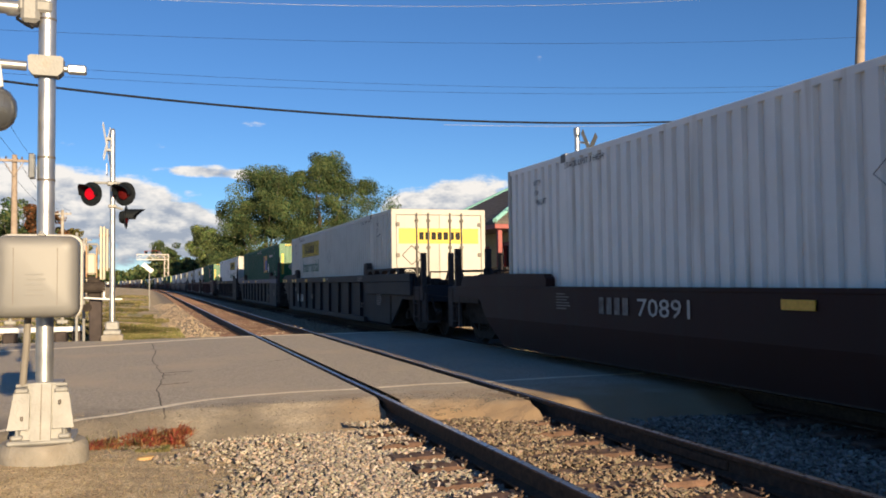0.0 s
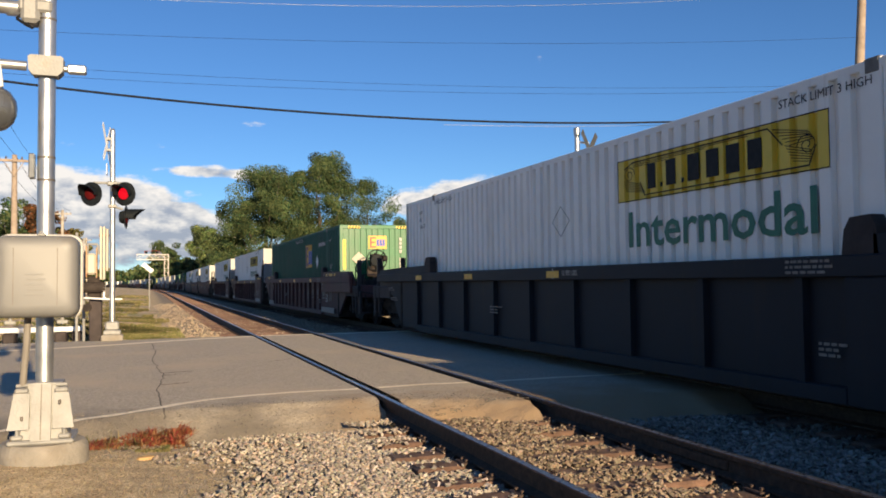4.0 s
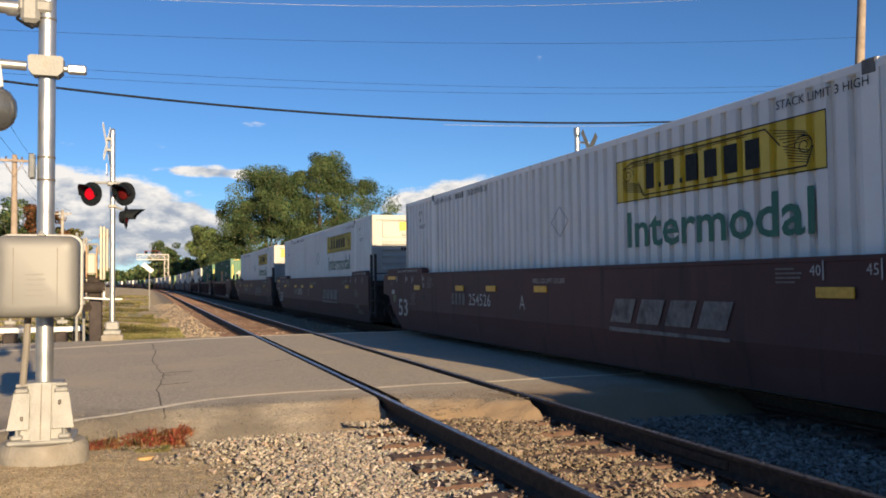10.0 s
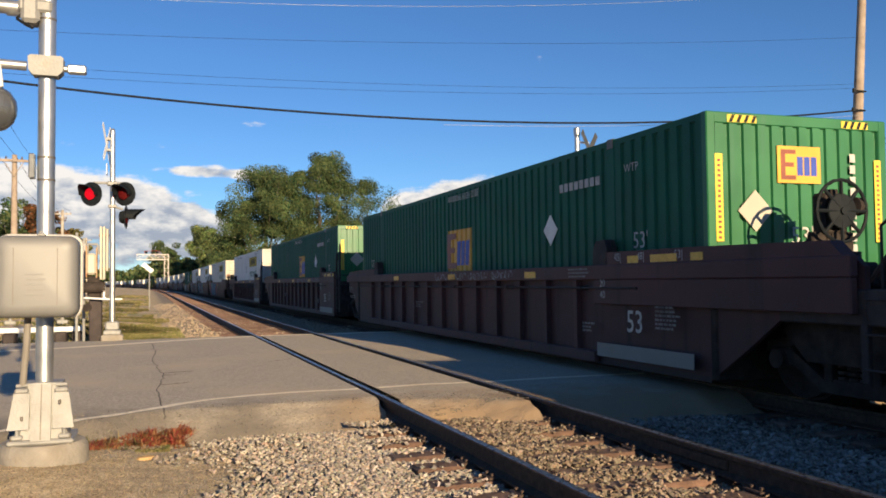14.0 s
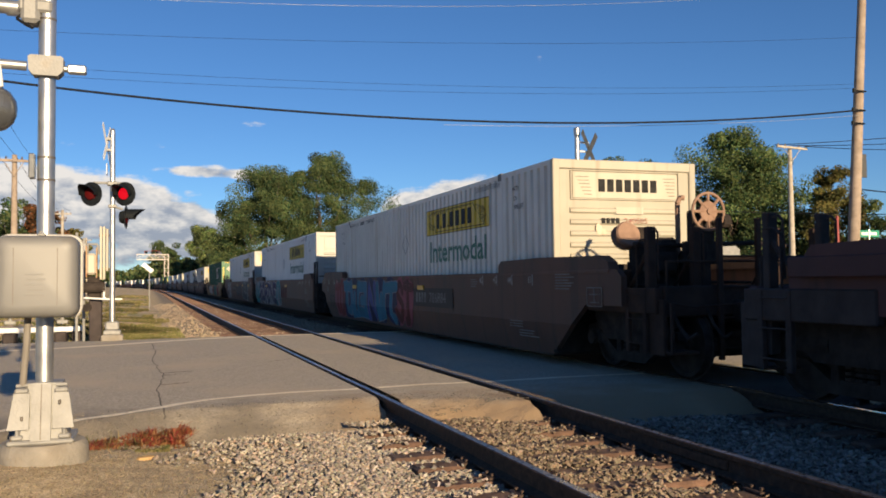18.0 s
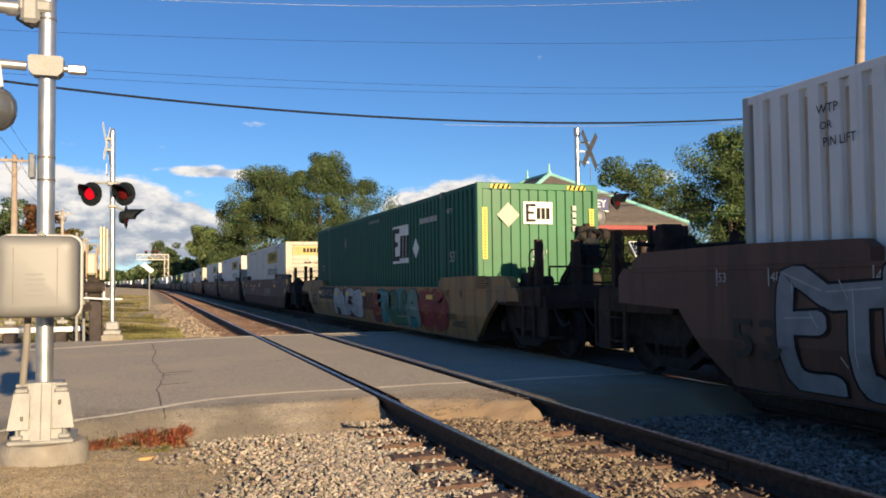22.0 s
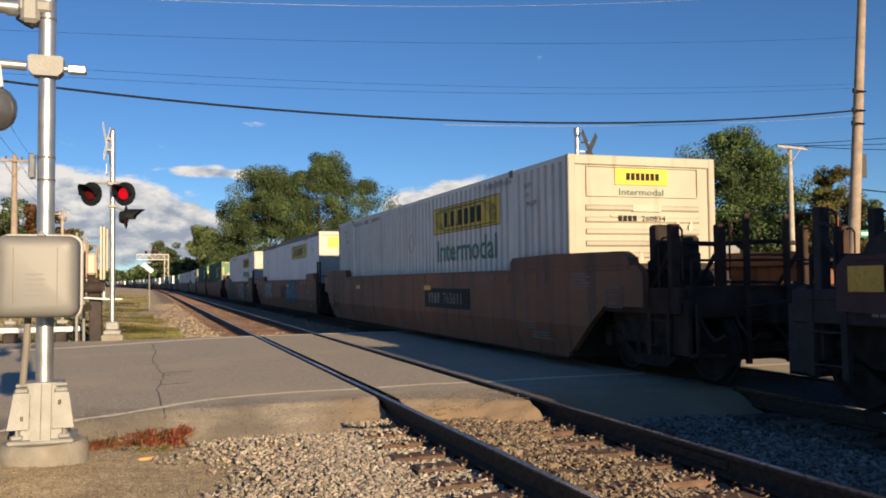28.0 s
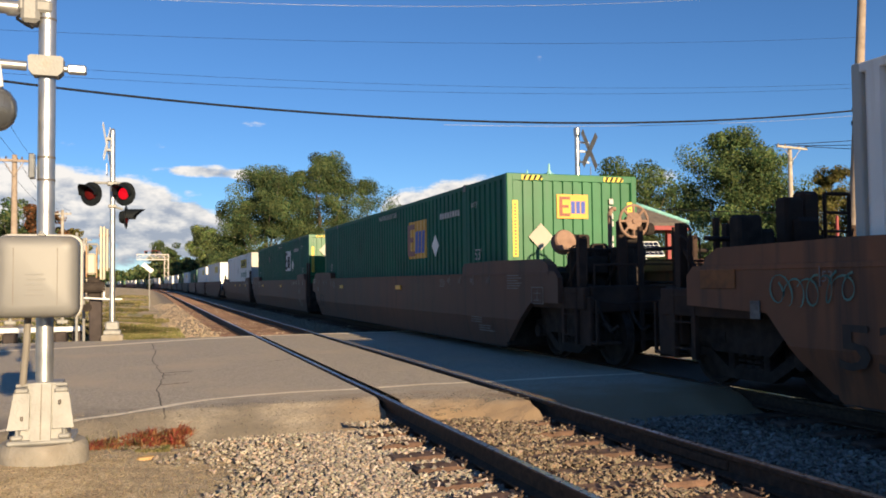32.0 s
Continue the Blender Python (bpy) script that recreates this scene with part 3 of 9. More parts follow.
TIE = Geo().box(-1.3, 1.3, -.115, .115, -.34, -.172, .018).mesh("tie", M_TIE)
PLATE = Geo().box(-.15, .15, -.09, .09, -.172, -.150, .006)
for sx in (-.11, .11):
    for sy in (-.05, .05):
        PLATE.box(sx - .016, sx + .016, sy - .016, sy + .016, -.152, -.128, .005)
PLATE = PLATE.mesh("tie_plate", M_PLATE)
for nm, cx, label in (("track_near", NEAR_C, "empty track with rusty rails on worn wooden ties"), ("track_far", FAR_C, "track in shade on wooden ties under the train")):
    tr = thing(nm, label, "track", kind="structure")
    for s in (-1, 1):
        part("rail", sweep(RAIL_PROFILE, cx + s * HALF), M_RAIL, tr)
        part("rail_head", sweep([(-.026, .0005), (.026, .0005), (.024, .002), (-.024, .002)], cx + s * HALF), M_RAILTOP if cx < 5 else M_RAILSHINE, tr, "polished running surface")
    rng = random.Random(int(cx * 10))
    y = 1.6 - .53 * 110
    rest = Geo()
    while y < 420:
        if not ROAD_N + .75 * (cx < 5) < y < ROAD_F + .1:
            if y < 62:
                o = part("tie", TIE, None, tr)
                o.matrix_world = pose(cx + rng.uniform(-.05, .05), y + rng.uniform(-.03, .03), rng.uniform(-.006, .004), 0, rng.uniform(-.3, .3), rng.uniform(-1.2, 1.2))
                if y < 30 and cx < 5:
                    for s in (-1, 1):
                        p = part("tie_plate", PLATE, None, tr)
                        p.matrix_world = pose(cx + s * HALF, y, 0)
            else:
                rest.box(cx - 1.3 + drift(y), cx + 1.3 + drift(y), y - .115, y + .115, -.3, -.17)
        y += .53
    tagged(part("tie", rest, M_TIE, tr), kind="stuff")
    part("joint_bar", Geo().box(cx - HALF + .012, cx - HALF + .03, 6.0, 6.9, -.125, -.05, .01).box(cx + HALF - .03, cx + HALF - .012, 5.2, 6.1, -.125, -.05, .01), M_RAIL, tr)

# loose stone
CHIP = np.array([(a, b, c) for a in (-1, 1) for b in (-1, 1) for c in (-1, 1)], float) * .62
CHIPF = [(0, 1, 3, 2), (4, 6, 7, 5), (0, 4, 5, 1), (2, 3, 7, 6), (0, 2, 6, 4), (1, 5, 7, 3)]


def island_tone(name, ramp, rough=.9, bump=.3):
    mat = bpy.data.materials.new(name)
    mat.use_nodes = True
    n, l = mat.node_tree.nodes, mat.node_tree.links
    b = n["Principled BSDF"]
    ge, r = n.new("ShaderNodeNewGeometry"), n.new("ShaderNodeValToRGB")
    els = r.color_ramp.elements
    els[0].color, els[1].color = rgb(ramp[0]), rgb(ramp[-1])
    for k, c in enumerate(ramp[1:-1]):
        els.new((k + 1) / (len(ramp) - 1)).color = rgb(c)
    l.new(ge.outputs["Random Per Island"], r.inputs["Fac"])
    tc, t = n.new("ShaderNodeTexCoord"), n.new("ShaderNodeTexNoise")
    t.inputs["Scale"].default_value = 45
    l.new(tc.outputs["Object"], t.inputs["Vector"])
    mx = n.new("ShaderNodeMix")
    mx.data_type, mx.blend_type = "RGBA", "MULTIPLY"
    mx.inputs["Factor"].default_value = .5
    l.new(r.outputs["Color"], mx.inputs["A"])
    l.new(t.outputs["Color"], mx.inputs["B"])
    hv = n.new("ShaderNodeHueSaturation")
    hv.inputs["Saturation"].default_value, hv.inputs["Value"].default_value = .9, 1.3
    l.new(mx.outputs["Result"], hv.inputs["Color"])
    l.new(hv.outputs["Color"], b.inputs["Base Color"])
    b.inputs["Roughness"].default_value = rough
    bp = n.new("ShaderNodeBump")
    bp.inputs["Strength"].default_value, bp.inputs["Distance"].default_value = bump, .01
    l.new(t.outputs["Fac"], bp.inputs["Height"])
    l.new(bp.outputs["Normal"], b.inputs["Normal"])
    return mat


M_STONES = island_tone("crushed_stone", [(.14, .122, .104), (.245, .213, .176), (.36, .31, .25), (.50, .435, .35), (.35, .25, .172), (.23, .21, .195)])
M_STONESR = island_tone("rusty_stone", [(.09, .066, .046), (.155, .115, .078), (.235, .178, .122), (.32, .245, .17), (.21, .135, .08)])
# darkened to hold the train's shade; the grit on the road edge shares it
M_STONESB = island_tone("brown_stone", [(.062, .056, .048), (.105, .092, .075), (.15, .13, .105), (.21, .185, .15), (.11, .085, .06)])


def scatter_stones(name, count, place, size, seed, label, mat=None):
    r = np.random.RandomState(seed)
    V, F = [], []
    k = 0
    while k < count:
        q = place(r)
        if q is None:
            continue
        s = size * r.uniform(.55, 1.25)
        shape = (CHIP * r.uniform(.35, 1.25, (8, 3))) * r.uniform((.8, .55, .35), (1.7, 1.1, .8)) * s
        rot = np.array(Euler(r.uniform(-1, 1, 3) * (.6, .6, 3.14)).to_matrix())
        V.append(shape @ rot.T + np.array(q))
        o = 8 * k
        F += [tuple(i + o for i in f) for f in CHIPF]
        k += 1
    me = bpy.data.meshes.new(name)
    me.from_pydata(np.concatenate(V).tolist(), [], F)
    me.materials.append(mat or M_STONES)
    return tagged(new(name, me), label, "gravel", kind="stuff")


def near_bed(r):
    x, y = r.uniform(-.3, 4.3), r.uniform(2.2, 8.9)
    if x < 1.35 and r.uniform() > max(0.0, (x - .15 + .6 * noise.noise((x, y, 5)) + .25 * noise.noise((x * 4, y * 4, 1)) + (6.5 - max(y, 4.2)) * .12) / 1.5) ** 1.7:
        return None
    if abs(abs(x - NEAR_C) - HALF) < .085 or y > ROAD_N + 0.98 * min(1, max(0, (4.0 - x) / 1.7)) + .10 + .16 * noise.noise((x * 3, y * 3, 0)):
        return None
    k = (y - 1.6) / .53
    on_tie = abs(k - round(k)) * .53 < .13 and abs(x - NEAR_C) < 1.31
    # heaped between the rails, swept low along the far rail
    inner = abs(x - NEAR_C) < HALF
    heap = max(0.0, min(1.0, (NEAR_C + .42 + .25 * noise.noise((y * 2.1, x, 4)) - x) / .22)) if inner else 0.0
    if on_tie and r.uniform() > .03 + .07 * max(0, y - 6.9) + .08 * max(0, noise.noise((x * 1.5, y * 1.5, 2))) + heap * .13 * max(0.0, noise.noise((x * 2.2, y * 2.2, 8))):
        return None
    return x, y, (-.162 if on_tie else ground_z(x, y) + .045 * heap + r.uniform(.0, .04))


def mid_bed(r):
    x, y = r.uniform(4.25, 9.3), r.uniform(2.2, 8.9)
    if abs(abs(x - FAR_C) - HALF) < .085 or y > ROAD_N + .12 + .16 * noise.noise((x * 3, y * 3, 0)):
        return None
    return x, y, ground_z(x, y) + r.uniform(.0, .04)


def back_bed(r):
    x, y = r.uniform(.3, 9.6), 2.3 - 45 * r.uniform() ** 1.5
    if abs(abs(x - NEAR_C) - HALF) < .1 or abs(abs(x - FAR_C) - HALF) < .1:
        return None
    return x, y, ground_z(x, y) + r.uniform(.0, .05)


def far_bed(r):
    x, y = r.uniform(.2, 9.6), 22.6 + 45 * r.uniform() ** 1.7
    if x < 1.6 and r.uniform() > (x - .1) / 1.6:
        return None
    if abs(abs(x - NEAR_C) - HALF) < .09 or abs(abs(x - FAR_C) - HALF) < .09:
        return None
    return x, y, ground_z(x, y) + r.uniform(0, .05)


scatter_stones("gravel", 38000, lambda r: (lambda q: q if q and q[0] < NEAR_C - HALF else None)(near_bed(r)), .0225, 3, "pale grey and tan crushed stone ballast beside the rails")
scatter_stones("gravel", 17500, lambda r: (lambda q: q if q and abs(q[0] - NEAR_C) < HALF else None)(near_bed(r)), .0225, 13, "rust-stained crushed stone ballast between the rails", M_STONESR)
M_STONESG = island_tone("grey_stone", [(.13, .117, .10), (.20, .18, .154), (.275, .248, .212), (.37, .335, .285), (.18, .15, .12)])
scatter_stones("gravel", 4500, lambda r: (lambda q: q if q and q[0] > NEAR_C + HALF else None)(near_bed(r)), .0225, 14, "grey crushed stone between the tracks", M_STONESG)
scatter_stones("gravel", 9000, lambda r: (lambda q: q if q and q[0] < 5.75 + .35 * noise.noise((q[1] * .8, 2, 1)) else None)(mid_bed(r)), .026, 15, "grey crushed stone between the tracks", M_STONESG)
# closest to the train the stone colour itself carries the shade
scatter_stones("gravel", 14500, lambda r: (lambda q: q if q and q[0] >= 5.75 + .35 * noise.noise((q[1] * .8, 2, 1)) else None)(mid_bed(r)), .026, 5, "brown crushed stone between the tracks, darkened for train shade", M_STONESB)
scatter_stones("gravel", 9000, back_bed, .05, 6, "grey and tan crushed stone ballast along the rails")
scatter_stones("gravel", 19000, far_bed, .034, 4, "tan and brown crushed stone ballast beyond the road", island_tone("tan_stone", [(.24, .18, .12), (.32, .245, .165), (.39, .30, .205), (.45, .35, .245), (.32, .215, .135)]))
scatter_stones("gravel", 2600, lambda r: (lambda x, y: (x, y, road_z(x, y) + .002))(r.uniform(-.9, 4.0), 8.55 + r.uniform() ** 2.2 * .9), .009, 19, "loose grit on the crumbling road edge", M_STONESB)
scatter_stones("gravel", 24000, lambda r: (lambda x, y: (x, y, ground_z(x, y) + .003))(r.uniform(-2.2, 1.4), r.uniform(4.5, 8.6)), .0085, 9, "small pebbles scattered on bare earth", island_tone("earth_grit", [(.12, .09, .058), (.18, .14, .09), (.24, .19, .125), (.30, .24, .165), (.15, .11, .07)]))


def tufts(name, count, place, height, mat, label, seed, lean=.5, width=.012):
    r = np.random.RandomState(seed)
    V, F = [], []
    for k in range(count):
        x, y, z = place(r)
        h = height * r.uniform(.4, 1.2)
        a, d = r.uniform(0, 6.283), r.uniform(0, lean) * h
        w = width * r.uniform(.7, 1.4)
        dx, dy = math.cos(a), math.sin(a)
        o = 5 * k
        V += [(x - dy * w, y + dx * w, z - .02), (x + dy * w, y - dx * w, z - .02), (x + dx * d * .4 + dy * w * .7, y + dy * d * .4 - dx * w * .7, z + h * .6),
              (x + dx * d * .4 - dy * w * .7, y + dy * d * .4 + dx * w * .7, z + h * .6), (x + dx * d, y + dy * d, z + h)]
        F += [(o, o + 1, o + 2, o + 3), (o + 3, o + 2, o + 4)]
    me = bpy.data.meshes.new(name)
    me.from_pydata(V, [], F)
    me.materials.append(mat)
    return tagged(new(name, me), label, "plants", kind="stuff")


def patch(x0, x1, y0, y1, grain=.8, cut=-.1):
    def place(r):
        while True:
            x, y = r.uniform(x0, x1), r.uniform(y0, y1)
            if noise.noise((x * grain, y * grain, 8)) > cut:
                return x, y, ground_z(x, y)
    return place


def toe_strip(x0, x1, d0, d1, grain, cut_at):
    def place(r):
        while True:
            x = r.uniform(x0, x1)
            y = ROAD_N + .98 - .62 * max(0.0, .15 - x) + r.uniform(d0, d1)
            if noise.noise((x * grain, y * grain, 8)) > cut_at:
                return x, y, max(ground_z(x, y), road_z(x, y))
    return place


tufts("grass", 9000, patch(-3.2, .8, 22.6, 38, .6, .05), .065, M_GRASS, "dry green and straw grass beside the track", 11)
tufts("grass", 9000, patch(-9, -.5, 23, 75, .4, .05), .10, M_GRASS, "rough grass strip beyond the road", 12, width=.02)
tufts("grass", 16000, patch(-1.3, .95, 22.4, 30, .7, -.32), .055, M_GRASSG, "dense low green grass beside the track", 31, width=.022)
tufts("grass", 4500, patch(-1.9, .2, 29, 44, .5, .05), .06, M_GRASS, "sparse dry grass beside the track", 32, width=.03)
tufts("grass", 12000, patch(-2.6, .75, 22.3, 29.5, .5, -.25), .05, M_GRASS, "short dry grass at the roadside", 21, width=.016)
tufts("weeds", 2700, toe_strip(-.75, .40, -.22, .20, 3.4, -.08), .045, M_WEED, "low reddish weeds along the road edge", 13, 4.0, .007)
tufts("weeds", 420, toe_strip(-.75, .30, -.25, .22, 4, .0), .04, M_GRASS, "straw and green blades among red weeds", 18, 3.0, .006)
tufts("weeds", 900, toe_strip(-.06, .30, -.15, .12, 5, -.1), .10, M_WEED, "clump of red weeds at the road edge", 15, 2.2, .009)
tufts("weeds", 40, toe_strip(-.62, .2, -.1, .1, 6, .05), .15, M_GRASS, "tall dry stalks in the weeds at the road edge", 16, .9, .005)
tufts("weeds", 420, patch(-.10, .18, 7.95, 8.25, 3, -.1), .022, M_GRASS, "sparse green weeds on bare earth", 14, 1.2, .01)

tufts("grass", 5000, patch(-3.4, .0, 46, 110, .25, .1), .09, M_GRASS, "rough dry grass along the line", 33, width=.05)
solid("rock", Geo().lathe([(.03, -.02), (.085, .0), (.07, .022), (.02, .03)], 9, pose(-.02, 7.62, ground_z(-.02, 7.62), 0, 0, 30) @ Matrix.Diagonal((1.0, .7, 1, 1))), surf("orange_rock", (.40, .25, .10), (.52, .34, .16), 20, .9, bump=.4), "flat orange-tan stone lying on bare earth", "stone", smooth=True)
solid("twig", Geo().tube([(-1.35, 7.30, ground_z(-1.35, 7.30) + .012), (-1.05, 7.50, ground_z(-1.05, 7.50) + .014), (-.85, 7.66, ground_z(-.85, 7.66) + .02), (-.68, 7.84, ground_z(-.68, 7.84) + .012)], .008, 6), M_BARK, "thin dry twig on bare earth", "twig")

# ---- containers ----
HL, CW, CB, CT = 8.075, 1.295, 0.25, 3.15
PITCH = 0.255


def corrugation(a0, a1, pitch=PITCH, depth=.066):
    """(place, depth) pairs along a wall."""
    n = max(1, round((a1 - a0) / pitch))
    p, out = (a1 - a0) / n, []
    for k in range(n):
        s = a0 + k * p
        out += [(s, 0), (s + p * .56, 0), (s + p * .63, depth), (s + p * .93, depth)]
    return out + [(a1, 0)]


def ribbed_side(x, y0, y1, z0, z1, out=0.0, pitch=PITCH, base=None, depth=.052):
    """Corrugated sheet on the side at x; base: the wall whose ribs it follows."""
    s = -1 if x < 0 else 1
    prof = corrugation(*(base or (y0, y1)), pitch, depth)
    if base:
        prof = [q for q in prof if y0 <= q[0] <= y1]
    g = Geo()
    for y, d in prof:
        xx = x - s * d + s * out
        g.v += [(xx, y, z0), (xx, y, z1)]
    for k in range(len(prof) - 1):
        q = (2 * k, 2 * k + 1, 2 * k + 3, 2 * k + 2)
        g.f.append(q if s < 0 else q[::-1])
    return g


def ribbed_end(y, x0, x1, z0, z1, pitch=.19):
    s = -1 if y < 0 else 1
    prof = corrugation(x0, x1, pitch, .03)
    g = Geo()
    for x, d in prof:
        g.v += [(x, y - s * d, z0), (x, y - s * d, z1)]
    for k in range(len(prof) - 1):
        q = (2 * k, 2 * k + 2, 2 * k + 3, 2 * k + 1)
        g.f.append(q if s < 0 else q[::-1])
    return g


def blocks(y_from, y_to, z0, z1, n, x, slant=0.0, gap=.28, d=.004):
    """A row of plain bars on the side at x, running from y_from down to y_to."""
    g, w = Geo(), (y_from - y_to) / n
    for k in range(n):
        a, b = y_from - k * w, y_from - k * w - w * (1 - gap)
        g.slab([(a + slant / 2, z0), (b + slant / 2, z0), (b - slant / 2, z1), (a - slant / 2, z1)], x - d, x)
    return g


def end_blocks(x_from, x_to, z0, z1, n, y, gap=.25):
    g, w = Geo(), (x_to - x_from) / n
    for k in range(n):
        g.box(x_from + k * w, x_from + k * w + w * (1 - gap), y - .004, y, z0, z1)
    return g


def diamond(c, r, m):
    return Geo().add([m @ Vector(q) for q in ((-r, 0, 0), (0, -r, 0), (r, 0, 0), (0, r, 0), (-r, 0, -.006), (0, -r, -.006), (r, 0, -.006), (0, r, -.006))],
                     [(0, 1, 2, 3), (0, 4, 5, 1), (1, 5, 6, 2), (2, 6, 7, 3), (3, 7, 4, 0)])


def stuff(ob):
    return tagged(ob, kind="stuff")


SHELLS = {}
M_RUSTPOST = surf("rust_eaten_white_post", (.60, .56, .50), (.74, .70, .64), 2, .7, bump=.2, dirt=(.045, .022, .014), dirt_at=.50, dirt_scale=3.2)


def shell(kind):
    """The bare box of one kind, built once."""
    if kind in SHELLS:
        return copy_thing(SHELLS[kind], Matrix())
    body = {"emp": M_GREEN, "cream": M_OLDWHITE, "door": M_DOORWHITE}.get(kind, M_WHITE)
    # white and cream ends use copies toned down against the sun
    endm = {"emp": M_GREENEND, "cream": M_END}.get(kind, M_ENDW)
    t = thing("shipping_container", "container", "container")
    post_y = HL - 2.1
    for x in (-CW, CW):
        if kind == "smooth":
            for k in range(14):
                a = -HL + .1 + k * (2 * HL - .2) / 14
                part("side_panel", Geo().box(min(x, x * .985), max(x, x * .985), a + .004, a + (2 * HL - .2) / 14 - .004, CB + .15, CT - .16, .004), M_WHITE, t)
            g = Geo()
            for k in range(15):
                a = -HL + .1 + k * (2 * HL - .2) / 14
                for j in range(22):
                    z = CB + .3 + j * .112
                    g.box(x * 1.0 - .004, x * 1.0 + .004, a - .012, a + .012, z - .012, z + .012)
            stuff(part("rivets", g, M_CASTING, t))
        else:
            part("side_wall", ribbed_side(x, -HL + .06, HL - .06, CB + .1, CT - .08, depth=.030 if kind == "emp" else .052), body, t)
        part("top_rail", Geo().box(min(x, x * .97), max(x, x * .97), -HL + .05, HL - .05, CT - (.16 if kind == "smooth" else .09), CT - .005, .01), M_CASTING if kind == "smooth" else body, t)
        part("bottom_rail", Geo().box(min(x, x * .96), max(x, x * .96), -HL + .05, HL - .05, CB, CB + .14, .01), body, t)
        for y in (-post_y, post_y):
            part("lift_post", Geo().box(min(x * 1.003, x * .97), max(x * 1.003, x * .97), y - .10, y + .10, CB, CT + .004, .01), M_RUSTPOST if kind == "smooth" and y > 0 else body, t)
            part("lift_casting", Geo().box(min(x * 1.008, x * .9), max(x * 1.008, x * .9), y - .085, y + .085, CT - .13, CT + .012, .015), M_CASTING, t, "dark steel lifting bracket")
        for y in (-HL, HL):
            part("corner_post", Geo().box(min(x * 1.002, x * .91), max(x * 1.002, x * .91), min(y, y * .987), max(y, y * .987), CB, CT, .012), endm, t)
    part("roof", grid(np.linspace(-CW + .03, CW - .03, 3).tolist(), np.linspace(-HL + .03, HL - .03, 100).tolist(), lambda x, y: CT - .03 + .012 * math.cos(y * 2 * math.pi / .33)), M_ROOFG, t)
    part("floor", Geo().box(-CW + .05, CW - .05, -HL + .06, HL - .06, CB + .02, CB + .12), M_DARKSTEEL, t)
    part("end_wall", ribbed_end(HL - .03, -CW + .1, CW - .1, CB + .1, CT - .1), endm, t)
    y = -HL
    if kind == "emp":
        part("end_wall", ribbed_end(y + .012, -CW + .12, CW - .12, CB + .1, CT - .11), endm, t)
        part("end_header", Geo().box(-CW + .1, CW - .1, y + .002, y + .1, CT - .13, CT - .002, .01), endm, t)
        for x0 in (-CW + .28, CW - .68):
            g = Geo()
            part("hazard_plate", Geo().box(x0, x0 + .40, y - .003, y, CT - .115, CT - .03), M_LOGOY, t, "yellow and black striped plate")
            for k in range(4):
                a = x0 + .02 + k * .1
                g.add([(a, y - .006, CT - .113), (a + .045, y - .006, CT - .113), (a + .085, y - .006, CT - .032), (a + .04, y - .006, CT - .032)], [(0, 1, 2, 3)])
            stuff(part("hazard_stripes", g, M_INK, t))
        for x0 in (-CW + .10, CW - .20):
            part("caution_strip", Geo().box(x0, x0 + .10, y - .004, y, CT - 1.47, CT - .48), M_LOGOY, t, "narrow yellow caution strip")
            g = Geo()
            for k in range(16):
                g.box(x0 + .03, x0 + .07, y - .007, y - .004, CT - 1.44 + k * .058, CT - 1.41 + k * .058)
            stuff(part("caution_lettering", g, M_LOGOR, t))
    else:
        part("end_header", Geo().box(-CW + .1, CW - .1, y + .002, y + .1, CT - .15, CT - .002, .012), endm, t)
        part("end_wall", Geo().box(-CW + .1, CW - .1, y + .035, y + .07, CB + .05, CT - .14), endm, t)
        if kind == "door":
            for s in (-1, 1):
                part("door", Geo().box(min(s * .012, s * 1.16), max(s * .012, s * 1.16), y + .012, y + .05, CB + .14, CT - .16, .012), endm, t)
                for x in (.30, .62):
                    g = Geo().cyl((s * x, y - .02, CB + .1), (s * x, y - .02, CT - .10), .022, 8)
                    for z in (CB + .4, CB + 1.1, CB + 1.9, CT - .3):
                        g.box(s * x - .05, s * x + .05, y - .035, y + .012, z - .03, z + .03, .006)
                    part("lock_rod", g, M_CASTING, t, "steel locking rod")
                for z in (CB + .35, CB + 1.0, CB + 1.7, CT - .4):
                    part("hinge", Geo().box(s * 1.13 - .05, s * 1.13 + .05, y - .02, y + .02, z - .05, z + .05, .008), M_CASTING, t)
        elif kind != "smooth":
            for k, z in enumerate((CT - .80, CT - .98, CT - 1.16, CT - 1.34, CT - 1.52, CT - 1.70, CT - 1.95, CT - 2.2)):
                part("end_rib", Geo().add([(-1.0, y + .035, z - .05), (1.0, y + .035, z - .05), (1.0, y + .006, z - .022), (-1.0, y + .006, z - .022), (-1.0, y + .006, z + .022), (1.0, y + .006, z + .022), (1.0, y + .035, z + .05), (-1.0, y + .035, z + .05)],
                                          [(0, 1, 2, 3), (3, 2, 5, 4), (4, 5, 6, 7), (0, 3, 4, 7), (1, 6, 5, 2)]), endm, t)
            g = Geo()
            for x0, x1, z0, z1 in ((-.99, -.97, CT - .62, CT - .17), (.97, .99, CT - .62, CT - .17), (-.99, .99, CT - .18, CT - .165), (-.99, .99, CT - .63, CT - .61)):
                g.box(x0, x1, y + .01, y + .035, z0, z1, .003)
            part("panel_frame", g, endm, t)
    SHELLS[kind] = t
    t.location = (0, -400, 0)
    return copy_thing(t, Matrix())


SIGN = {}


def sign_mesh(key, build, mat):
    if key not in SIGN:
        SIGN[key] = build().mesh(key[0] if isinstance(key, tuple) else key, mat)
    return SIGN[key]


